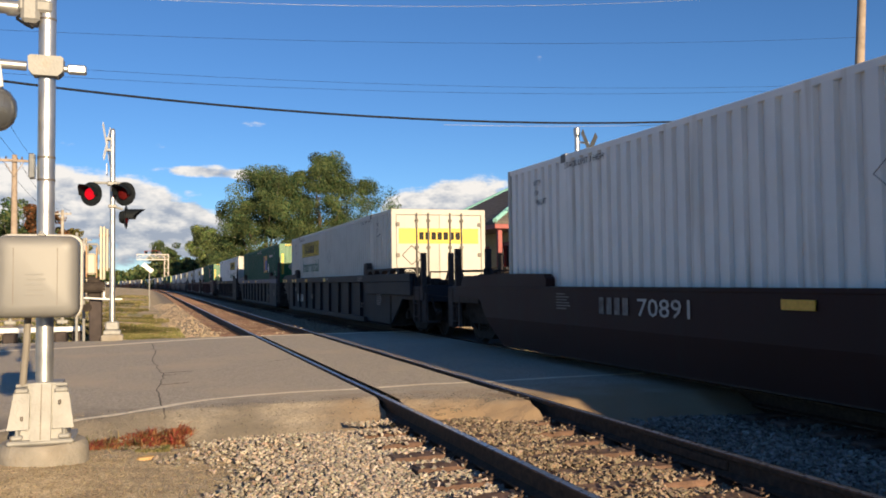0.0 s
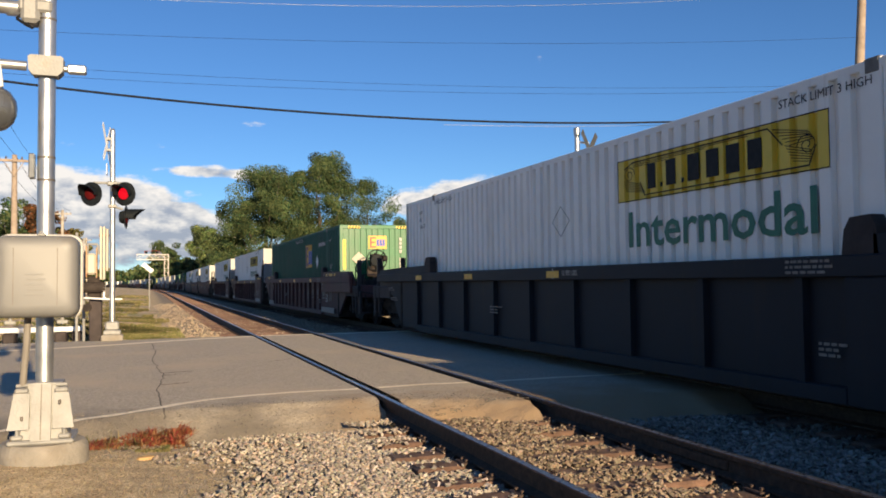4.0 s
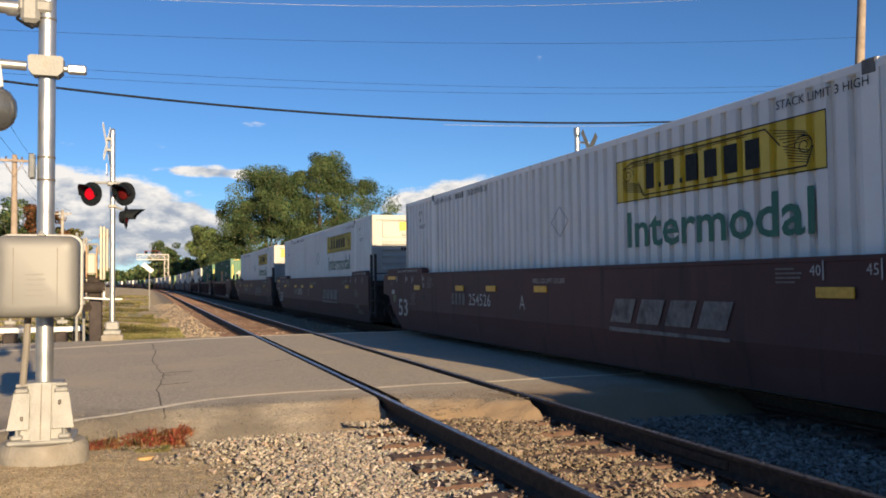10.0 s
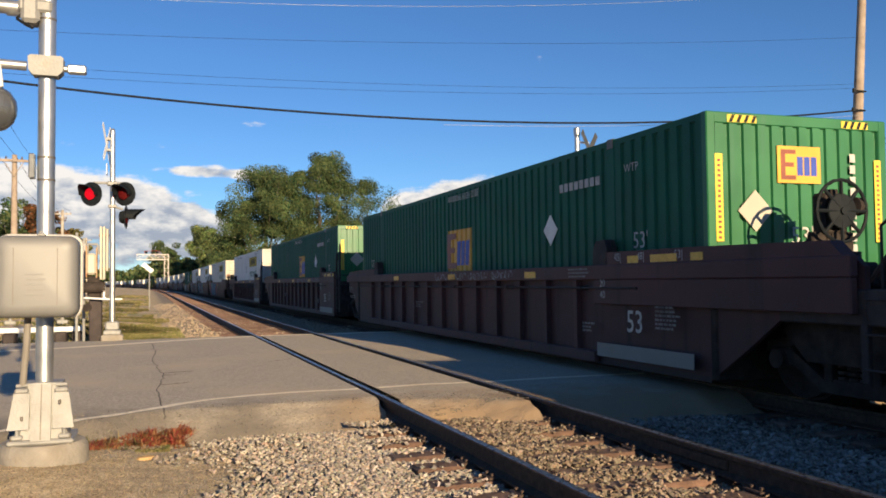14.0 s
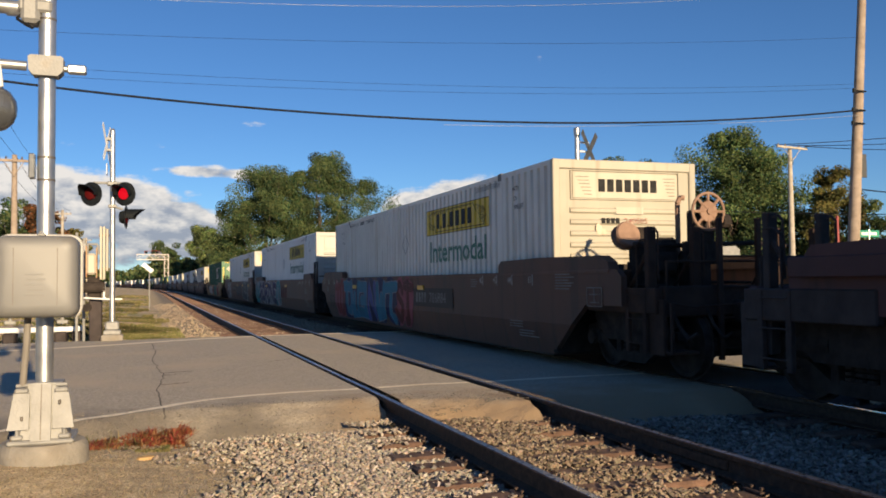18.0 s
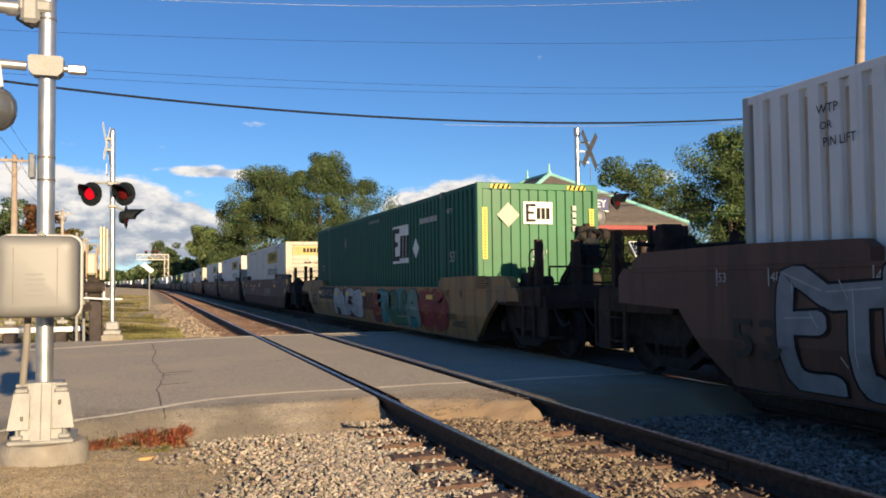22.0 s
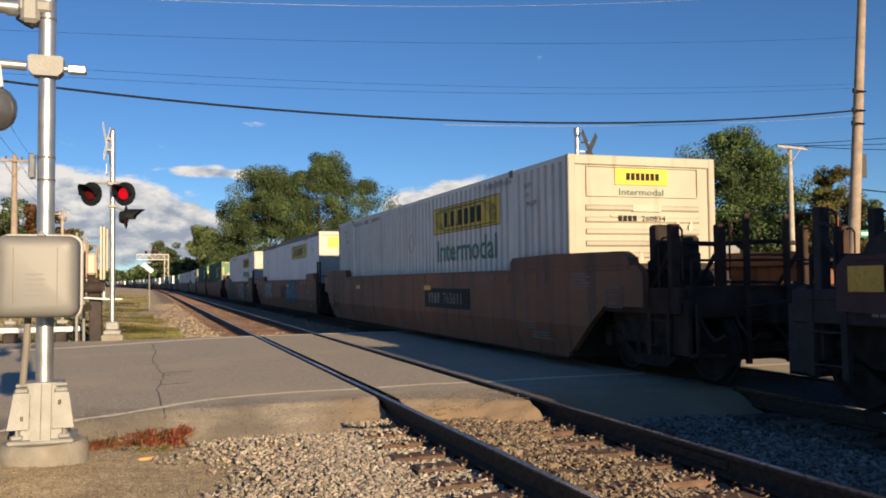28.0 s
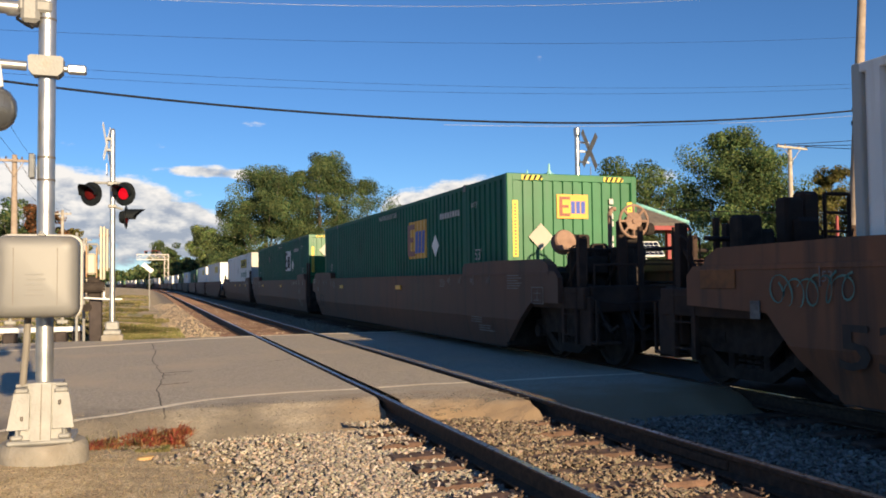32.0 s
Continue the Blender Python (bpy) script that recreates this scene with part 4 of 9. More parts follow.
def scroll_logo(y_from, y_to, z0, z1, x):
    """Emblem in plain strokes: a ribbon with curled ends, hatched folds and a thin border."""
    g, w, h = Geo(), y_from - y_to, z1 - z0

    def line(pts, t=.010):
        for k, ((a, b), (c, d)) in enumerate(zip(pts, pts[1:])):
            p, q = Vector((y_from - a * w, z0 + b * h)), Vector((y_from - c * w, z0 + d * h))
            u = (q - p).normalized() * t / 2
            lx = x - .004 - .0004 * (k % 2)
            g.add([(lx, p.x - u.y - u.x, p.y + u.x - u.y), (lx, p.x + u.y - u.x, p.y - u.x - u.y), (lx, q.x + u.y + u.x, q.y - u.x + u.y), (lx, q.x - u.y + u.x, q.y + u.x + u.y)], [(0, 1, 2, 3)])

    line([(.0, .01), (1.0, .01), (1.0, .99), (.0, .99), (.0, .01)], .013)
    line([(.17, .10), (.93, .10), (.955, .42)], .016)
    line([(.045, .78), (.10, .90), (.78, .90), (.835, .55)], .016)
    line([(.17, .10), (.145, .40)], .016)
    for cx, cz, s_ in ((.075, .62, 1), (.925, .46, -1)):
        line([(cx + s_ * .036 * (1 - k / 26) * math.cos(k * .5), cz + .20 * (1 - k / 26) * math.sin(k * .5)) for k in range(22)], .011)
    for k in range(6):
        f = k / 6
        line([(.04 + .02 * f, .50 - .30 * f), (.15 + .005 * k, .36 - .24 * f)], .008)
        line([(.80 + .012 * k, .86 - .07 * k), (.93 + .004 * k, .70 - .03 * k)], .008)
        line([(.845 + .006 * k, .52 - .06 * k), (.94, .36 - .04 * k)], .008)
    for k in range(3):
        line([(.10, .86 - .035 * k), (.70 - .2 * k, .86 - .035 * k)], .007)
    return g


def emblem_bars(t, y_from, y_to, z0, z1, x):
    w, h = y_from - y_to, z1 - z0
    widths = (.8, .35, .9, .35, 1.0, 1.0, 1.0, 1.0)
    a, step = y_from - w * .19, w * .60 / sum(widths)
    for k, q in enumerate(widths):
        b, zz = a - step * q * (.62 if q > .5 else .35), z0 + h * .22
        part("emblem_bar", sign_mesh(("emblem_bar", y_from > 0, k), lambda: Geo().slab([(a, zz), (b, zz), (b, zz + h * (.56 if q > .5 else .10)), (a, zz + h * (.56 if q > .5 else .10))], x - .006, x), M_INK), None, t)
        a -= step * q


M_PLACARD = surf("dull_frame", (.30, .29, .28), (.40, .39, .38), 8, .6, bump=0)
M_TANRIB = surf("rust_stained_paint", (.50, .37, .26), (.66, .56, .45), 2.0, .7, bump=.05, dirt=(.40, .25, .15), dirt_at=.52, dirt_scale=1.4, streak=True)


def rib_stains(t, a, b, seed):
    """Rust-stained paint in the hollows of a corrugated side, from a to b metres from its front."""
    r = random.Random(seed)
    prof = [q for q in corrugation(-HL + .06, HL - .06) if -HL + a < q[0] < -HL + b]
    for (p, d), (q, e) in zip(prof, prof[1:]):
        if d > .01 and e > .01:
            top, low, x = CT - .10 - r.uniform(0, .5) ** 2, CB + .12, -CW + .052 - .003
            part("rib_stain", Geo().add([(x, p + .006, low), (x, p + .006, top), (x, q - .006, top), (x, q - .006, low)], [(0, 1, 2, 3)]), M_TANRIB, t, "tan rust-stained hollow")


def white_container(style, label, serial=None, flip=False, worn=0):
    kind = {"door": "door", "smooth": "smooth", "old": "cream", "creamnose": "cream"}.get(style, "cream" if worn else "white")
    t = shell(kind)
    tagged(t, label)
    x = -CW - .004
    y0 = -HL
    a, b = (y0 + 6.31, y0 + 2.60) if not flip else (HL - 2.7, HL - 6.2)
    base = (-HL + .06, HL - .06)
    if kind == "smooth":
        part("logo_panel", sign_mesh("panel_flat", lambda: Geo().box(x - .001, x + .003, b, a, 2.27, 2.82), M_LOGOY), None, t, "yellow painted panel")
    else:
        part("logo_panel", sign_mesh(("panel", flip), lambda: ribbed_side(-CW, b, a, 2.27, 2.82, .004, base=base), M_LOGOY), None, t, "yellow painted panel")
    stuff(part("emblem_scrollwork", sign_mesh(("marks", flip), lambda: scroll_logo(a, b, 2.27, 2.82, x - .002), M_INK), None, t))
    emblem_bars(t, a, b, 2.27, 2.82, x - .002)
    if kind != "smooth":
        part("side_lettering", sign_mesh(("word", flip), lambda: letters("Intermodal", .46, on_side(x - .003, a - .24, 1.67), 3.3, .016), M_LOGOG), None, t, "dark green lettering")
        part("placard_frame", sign_mesh("placard", lambda: Geo().tube([(x, y0 + 8.0 + .28, 2.15), (x, y0 + 8.0, 2.38), (x, y0 + 8.0 - .28, 2.15), (x, y0 + 8.0, 1.92), (x, y0 + 8.0 + .28, 2.15)], .007, 4), M_PLACARD), None, t)
    for s in (-1, 1):
        far = s > 0
        stack = HL - 2.15 if far else y0 + 3.25
        stuff(part("stack_lettering", sign_mesh(("stack", far), lambda: letters("STACK LIMIT 3 HIGH", .085, on_side(x - .003, stack, 2.93), 1.15), M_INK), None, t))
        wy = HL - 1.05 if far else y0 + 1.55
        stuff(part("lift_lettering", sign_mesh(("wtp", far), lambda: (lambda g: [g.add(q.v, q.f) for q in (letters("WTP", .085, on_side(x - .003, wy, 2.78)), letters("OR", .075, on_side(x - .003, wy - .04, 2.63)), letters("PIN LIFT", .085, on_side(x - .003, wy - .08, 2.47), .38))] and g)(Geo()), M_INK), None, t))
    if serial:
        part("serial_number", letters(serial, .10, on_side(x - .003, HL - 4.25, 2.93), .95), M_INK, t)
        stuff(part("owner_mark", sign_mesh("owner", lambda: blocks(HL - 3.55, HL - 4.05, 2.93, 3.03, 4, x, 0, .55), M_INK), None, t))
        stuff(part("end_serial", letters(serial, .085, on_end(-.05, y0 - .002, CT - 1.0), .42), M_INK if style != "old" else M_LOGOR, t))
        stuff(part("end_owner_mark", sign_mesh("endowner", lambda: end_blocks(-.46, -.12, CT - 1.0, CT - .915, 4, y0), M_INK), None, t))
    y = y0 + .03
    if style in ("nose", "creamnose"):
        part("end_logo", sign_mesh("endlogo_s", lambda: Geo().box(-.49, .44, y - .012, y + .004, CT - .44, CT - .19), M_LOGOY), None, t, "small yellow plate")
        stuff(part("end_logo_mark", sign_mesh("endbars_s", lambda: end_blocks(-.30, .30, CT - .37, CT - .26, 7, y - .012), M_INK), None, t))
        part("end_lettering", sign_mesh("endword", lambda: letters("Intermodal", .10, on_end(-.42, y - .006, CT - .60), .78), M_LOGOG), None, t)
    elif style in ("big", "old", "smooth"):
        # worn ends take the yellow copy toned down against the sun
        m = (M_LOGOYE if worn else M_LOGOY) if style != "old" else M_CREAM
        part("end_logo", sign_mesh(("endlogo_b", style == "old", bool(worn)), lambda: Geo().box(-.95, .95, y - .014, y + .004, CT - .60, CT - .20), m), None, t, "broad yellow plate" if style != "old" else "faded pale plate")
        stuff(part("end_logo_mark", sign_mesh("endbars_b", lambda: end_blocks(-.50, .60, CT - .50, CT - .30, 7, y - .014), M_INK), None, t))
        g = Geo()
        for k in range(6):
            z = CT - .55 + k * .055
            g.box(-.90 + .03 * (5 - k), -.62 - .01 * k, y - .018, y - .014, z, z + .010)
            g.box(.68 + .02 * (5 - k), .90, y - .018, y - .014, z, z + .010)
        stuff(part("end_logo_scrollwork", sign_mesh("endlines_b", lambda: g, M_CASTING), None, t))
    elif style == "door":
        part("end_logo", sign_mesh("endlogo_d", lambda: Geo().box(-1.1, 1.1, y0 + .004, y0 + .013, CT - .90, CT - .50), M_LOGOY), None, t, "broad yellow band")
        stuff(part("end_logo_mark", sign_mesh("endbars_d", lambda: end_blocks(-.55, .62, CT - .80, CT - .60, 7, y0 + .004), M_INK), None, t))
        part("placard", sign_mesh("enddia", lambda: Geo().tube([(-.75 - .26, y0 + .004, CT - 1.20), (-.75, y0 + .004, CT - .95), (-.49, y0 + .004, CT - 1.20), (-.75, y0 + .004, CT - 1.45), (-1.01, y0 + .004, CT - 1.20)], .01, 4), M_CASTING), None, t)
        part("notice", sign_mesh("local", lambda: Geo().box(-1.02, -.45, y0 + .004, y0 + .010, CT - 1.68, CT - 1.52), M_INK), None, t, "small black notice with white word")
        part("notice_lettering", sign_mesh("localw", lambda: letters("LOCAL", .07, on_end(-.98, y0 + .002, CT - 1.63)), M_PAPER), None, t)
    if worn:
        rr = random.Random(worn)
        g = Geo()
        for k in range(4):
            z, xx = CT - rr.uniform(.8, 2.0), rr.uniform(-.9, .9)
            poly = blob(xx, z, rr.uniform(.02, .10), rr.uniform(.03, .13), worn * 9 + k, 14, .5)
            g.add([(p, y0 + .001 - .0004 * k, q) for p, q in poly], [tuple(range(14))])
        stuff(part("rust_patch", g, M_TANRIB, t, "rusty scuffed paint"))
        part("repair_patch", Geo().box(-.2, .3, y0 + .001, y0 + .004, CT - .85, CT - .74), M_CREAM, t)
    return t


M_RUST = surf("rust_stain", (.34, .17, .08), (.52, .36, .22), 12, .9, bump=.2)


def green_container(label, logo_y=4.4, logo_z=1.84, logo_w=1.45, pale=False, placard=True):
    t = shell("emp")
    tagged(t, label)
    x, y0 = -CW - .004, -HL
    logo_h = logo_w * .6
    bgm = M_PAPER if pale else M_LOGOO
    base = (-HL + .06, HL - .06)
    part("logo_panel", ribbed_side(-CW, y0 + logo_y, y0 + logo_y + logo_w, logo_z, logo_z + logo_h, .004, base=base, depth=.030), bgm, t, "amber painted square" if not pale else "white painted square")
    a = y0 + logo_y + logo_w
    part("logo_stem", Geo().slab([(a - .06, logo_z + .06), (a - logo_w * .42, logo_z + .06), (a - logo_w * .42, logo_z + .18), (a - .26, logo_z + .18), (a - .26, logo_z + logo_h * .45), (a - .5, logo_z + logo_h * .45), (a - .5, logo_z + logo_h * .58), (a - .26, logo_z + logo_h * .58), (a - .26, logo_z + logo_h - .18), (a - logo_w * .42, logo_z + logo_h - .18), (a - logo_w * .42, logo_z + logo_h - .06), (a - .06, logo_z + logo_h - .06)], x - .008, x - .002), M_INK if pale else M_LOGOR, t)
    stuff(part("logo_letter_mark", blocks(a - logo_w * .46, a - logo_w * .97, logo_z + .12, logo_z + logo_h * .72, 3, x - .002, .05, .2), M_LOGOB if not pale else M_INK, t))
    part("size_number", sign_mesh("53s", lambda: letters("53'", .22, on_side(x - .003, y0 + 1.55, 1.66)), M_STENCIL), None, t)
    part("size_number", sign_mesh("53f", lambda: letters("53'", .22, on_side(x - .003, HL - 1.0, 1.66)), M_STENCIL), None, t)
    part("high_lettering", sign_mesh(("high", pale), lambda: letters("WARNING HIGH CUBE", .085 if pale else .13, on_side(x - .003, y0 + (8.35 if pale else 8.7), 2.88), 1.10 if pale else 1.75), M_STENCIL), None, t)
    stuff(part("serial_mark", sign_mesh("gserial", lambda: blocks(y0 + 3.6, y0 + 2.35, 2.58, 2.70, 8, x), M_STENCIL), None, t))
    part("wtp_lettering", sign_mesh("gwtp", lambda: letters("WTP", .11, on_side(x - .003, y0 + 1.75, 2.66)), M_STENCIL), None, t)
    if pale:
        part("placard_frame", sign_mesh("gdiaf", lambda: diamond(0, .17, on_side(x - .006, 3.33, 2.48)), M_FADED), None, t, "small grey diamond placard")
    part("placard", sign_mesh("gdia", lambda: diamond(0, .24, on_side(x - .006, y0 + 3.93, 2.04)), M_PAPER), None, t, "white diamond placard")
    y = y0 - .004
    part("end_logo", Geo().box(-.34, .28, y - .004, y + .004, CT - .79, CT - .36), bgm, t, "amber square" if not pale else "white square")
    part("end_logo_stem", sign_mesh(("estem", pale), lambda: Geo().box(-.29, -.23, y - .008, y - .004, CT - .75, CT - .40).box(-.23, -.08, y - .008, y - .004, CT - .75, CT - .70).box(-.23, -.11, y - .008, y - .004, CT - .60, CT - .55).box(-.23, -.08, y - .008, y - .004, CT - .45, CT - .40), M_INK if pale else M_LOGOR), None, t)
    stuff(part("end_logo_mark", sign_mesh(("ebars", pale), lambda: end_blocks(-.06, .24, CT - .70, CT - .48, 3, y - .004, .2), M_INK if pale else M_LOGOB), None, t))
    if placard:
        part("end_placard", sign_mesh(("edia", pale), lambda: diamond(0, .24, on_end(-.66, y - .006, CT - 1.12 if not pale else CT - .62)), M_END), None, t, "diamond placard")
    part("end_size_number", sign_mesh("53e", lambda: letters("53'", .21, on_end(-.16, y - .003, CT - 1.50 if not pale else CT - 1.28)), M_STENCIL), None, t)
    g = Geo()
    for k in range(11):
        if k != 4:
            g.box(.72, .80, y - .003, y, CT - .52 - k * .135, CT - .42 - k * .135)
    stuff(part("end_serial", sign_mesh("eserial", lambda: g, M_STENCIL), None, t))
    return t


# ---- well cars ----
SW, WT, WB, FOLD, SLOPE = 1.48, 1.455, 0.15, 0.62, 0.20


def cut(poly, keep_above):
    """The part of a (y, z) outline above or below the fold in the side plate."""
    out = []
    for (a, b), (c, d) in zip(poly, poly[1:] + poly[:1]):
        inside, nxt = (b >= FOLD) == keep_above, (d >= FOLD) == keep_above
        if inside:
            out.append((a, b))
        if inside != nxt:
            f = (FOLD - b) / (d - b)
            out.append((a + (c - a) * f, FOLD))
    return out


def lean(x, z):
    """The side plate leans inwards below the fold."""
    return x - math.copysign(max(0.0, FOLD - z) * SLOPE, x)


def folded(g, poly, x):
    for up in (True, False):
        p = cut(poly, up)
        if len(p) > 2:
            g.add([(lean(x, z), y, z) for y, z in p], [tuple(range(len(p)))])


def wheel_mesh():
    m = Matrix.Rotation(radians(90), 4, "Y")
    return Geo().lathe([(.06, -.09), (.10, -.09), (.12, -.03), (.36, -.02), (.42, -.06), (.445, -.06), (.445, -.035), (.42, -.03), (.415, .06), (.37, .06), (.34, .02), (.13, .02), (.11, .05), (.06, .05)], 28, m).mesh("wheel", M_GREASE, True)


WHEEL = wheel_mesh()


def frame_mesh():
    g = Geo()
    for s in (-1, 1):
        g.slab([(s * .0, .68), (s * .0, .80), (s * .45, .80), (s * .85, .66), (s * 1.12, .60), (s * 1.12, .50), (s * .85, .55), (s * .45, .68)][::s], -.07, .07)
        g.slab([(s * .0, .16), (s * .36, .16), (s * .80, .42), (s * .80, .54), (s * .66, .48), (s * .32, .27), (s * .0, .27)][::s], -.07, .07)
        g.box(-.07, .07, min(s * .24, s * .34), max(s * .24, s * .34), .26, .70, .01)
        g.box(-.10, .10, s * .89 - .15, s * .89 + .15, .36, .56, .03)
        g.cyl((-.16, s * .89, .445), (-.09, s * .89, .445), .10, 14)
    g.box(-.06, .06, -.24, .24, .20, .30, .01)
    for y in (-.13, .0, .13):
        for k in range(6):
            g.cyl((-.02, y, .30 + k * .055), (-.02, y, .330 + k * .055), .055, 8)
    return g.mesh("side_frame", M_GREASE)


SIDE_FRAME = frame_mesh()
TRUCK = Geo().box(-.95, .95, -.20, .20, .30, .72, .03).cyl((0, 0, .7), (0, 0, .86), .25, 12).box(-.66, .66, -.47, -.36, .22, .50, .02).box(-.66, .66, .36, .47, .22, .50, .02).box(-.9, -.6, -.62, -.34, .24, .60, .03).box(-.9, -.6, .34, .62, .24, .60, .03).box(.6, .9, -.62, -.34, .24, .60, .03).box(.6, .9, .34, .62, .24, .60, .03).box(-.12, .12, -.9, .9, .50, .60, .02).mesh("truck", M_GREASE)
AXLE = Geo().cyl((-1.0, 0, .42), (1.0, 0, .42), .08, 10).mesh("axle", M_GREASE)


def truck(parent, y):
    o = part("truck", TRUCK, None, parent, "black cast wheel truck")
    o.location = (0, y, 0)
    for dy in (-.89, .89):
        a = part("axle", AXLE, None, o)
        a.location = (0, dy, 0)
        for s in (-1, 1):
            w = part("wheel", WHEEL, None, o)
            w.location = (s * HALF, dy, .445)
            w.rotation_euler = (0, 0, 0 if s > 0 else math.pi)
    for s in (-1, 1):
        f = part("side_frame", SIDE_FRAME, None, o)
        f.location = (s * 1.0, 0, 0)
    return o


def ladder_geo(x, y0, y1, z0, z1, rungs):
    g = Geo()
    for y in (y0, y1):
        g.box(x - .03, x + .03, y - .04, y + .04, z0, z1, .008)
    for k in range(rungs):
        z = z0 + .12 + k * (min(z1, 1.5) - z0 - .2) / max(1, rungs - 1)
        g.cyl((x - .03, y0, z), (x - .03, y1, z), .011, 6)
    return g


def hoop(x, y, z0, z1, w=.12):
    return Geo().tube([(x, y - w, z0), (x, y - w, z1 - .05), (x, y - w + .05, z1), (x, y, z1), (x, y, z1 - .02)], .013, 6)


CAR_KINDS = {}
M_RUSTPATCH = surf("rust_orange_plate", (.20, .075, .022), (.30, .12, .04), 9, .8, bump=.15, dirt=(.10, .05, .025), dirt_at=.5, dirt_scale=5)
M_RUSTWHEEL = surf("wheel_rust", (.20, .12, .085), (.30, .19, .135), 8, .8, bump=.2)
RIB = 0.98


def well_car(style, near, far, paint, chord, guides=False, key=""):
    """An articulated well unit; near and far: "A" shares a truck with its neighbour, "C" has a coupler end."""
    k = (style, near, far, paint.name, guides, key)
    if k in CAR_KINDS:
        return copy_thing(CAR_KINDS[k], Matrix())
    t = thing("well_car", "rail car", "rail car", group="train")
    n_ext, f_ext = (2.25 if near == "C" else .25), (2.25 if far == "C" else 1.45)
    n, f = -HL - n_ext, HL + f_ext
    low = .92
    if near == "C":
        low_n = [(n, WT - .1), (n, low), (-HL - 1.3, low), (-HL - .75, .55), (-HL - .1, WB)]
    else:
        low_n = [(n, WT - .05), (n, WB + .25), (n + .3, WB)]
    low_f = [(HL + .1, WB), (HL + .55, .50), (HL + .95, low), (f, low + .05), (f, WT - .1)]
    top = [(f - .12, WT), (n + .12, WT)]
    for s in (-1, 1):
        x0, x1 = sorted((s * SW, s * (SW - .085)))
        if style == "smooth":
            panel = Geo()
            for up in (True, False):
                g = Geo().slab(cut(low_n + low_f + top, up), x0, x1)
                panel.add([(lean(x, z), y, z) for x, y, z in g.v], g.f)
            part("side_panel", panel, paint, t)
            xa, xb = sorted((s * (SW + .012), s * SW))
            part("sill_flange", Geo().box(xa, xb, n + .3, f - .2, WT - .05, WT, .004), paint, t)
        else:
            xi0, xi1 = sorted((s * (SW - .10), s * (SW - .16)))
            part("side_panel", Geo().slab(low_n + low_f + top, xi0, xi1), paint, t)
            part("top_chord", Geo().box(x0 - (.01 if s < 0 else 0), x1 + (.01 if s > 0 else 0), n + .05, f - .1, WT - .19, WT + .005, .012), chord, t)
            part("bottom_sill", Geo().box(x0, x1, -HL + 2.3, HL - 1.2, WB, WB + .15, .01), paint, t)
            for yy in np.arange(-HL + 2.87, HL - .6, 1.50 if paint is M_SLATE else RIB):
                xr0, xr1 = sorted((s * (SW - .02), s * (SW - .11)))
                part("side_post", Geo().slab([(yy - .05, WB + .15), (yy + .05, WB + .15), (yy + .05, WT - .19), (yy - .05, WT - .19)], xr0, xr1), paint, t)
            part("end_panel", Geo().box(x0, x1, n + .06, -HL + 2.3, WB if near == "A" else low + .02, WT - .19, .012), paint, t)
        cap0, cap1 = sorted((s * (SW - .005), s * (SW - .16)))
        if style == "smooth":
            # raised guide rails over both ends, rounded where they meet the well
            capm = M_DARKSTEEL if key == "framed" else paint
            rise = 1.0 if key == "framed" or paint is not M_MAROON else .62
            for q, e in ((-1, -n), (1, f)):
                line = [(HL - 1.80, WT), (HL - 1.80, WT + .12), (HL - 1.68, WT + .195), (HL - .2, WT + .215), (e - .55, WT + .19), (e - .35, WT + .10), (e - .30, WT)]
                part("guide_cap", Geo().slab([(q * a_, WT + (b_ - WT) * rise) for a_, b_ in line][::q], cap0, cap1), capm, t)
        else:
            if paint is M_SLATE and near == "C":
                # a thin shelf on short brackets
                part("guide_cap", Geo().slab([(-HL + 2.0, WT + .10), (-HL + 2.0, WT + .15), (-HL - 1.3, WT + .15), (-HL - 1.3, WT + .10)], cap0, cap1), paint, t)
                for yy in (-HL + 1.9, -HL + 1.2, -HL + .45, -HL - .35, -HL - 1.15):
                    part("shelf_bracket", Geo().slab([(yy - .07, WT), (yy + .07, WT), (yy + .16, WT + .10), (yy - .16, WT + .10)], cap0, cap1), M_DARKSTEEL, t)
            else:
                part("guide_cap", Geo().slab([(-HL + 1.97, WT), (-HL + 1.97, WT + .17), (-HL + .0, WT + .165), (n + .3, WT + .14), (n + .15, WT)], cap0, cap1), paint, t)
            part("guide_cap", Geo().slab([(HL - 1.97, WT), (f - .3, WT), (f - .4, WT + .11), (HL - .2, WT + .15), (HL - 1.97, WT + .16)], cap0, cap1), chord, t)
        for yy in (-HL + 2.12, HL - 2.12) if style == "ribbed" or key == "framed" else ():
            h = .34 if style == "ribbed" else .23
            part("guide_bracket", Geo().slab([(yy - .20, WT), (yy + .20, WT), (yy + .17, WT + h * .65), (yy + .10, WT + h * .96), (yy - .12, WT + h), (yy - .18, WT + h * .70)], cap0, cap1), M_DARKSTEEL, t)
    part("well_floor", Geo().box(-1.38, 1.38, -HL - .1, HL + .1, WB - .02, WB + .04), M_DARKSTEEL, t)
    for s, y in ((-1, -HL - .12), (1, HL + .12)):
        part("bulkhead", Geo().box(-1.4, 1.4, min(y, y + s * .12), max(y, y + s * .12), .16, WT - .15, .02), M_GREASE, t)
    steel = M_RUSTSTEEL if paint in (M_BROWN, M_DARKBROWN, M_YELLOWCAR) else M_DARKSTEEL
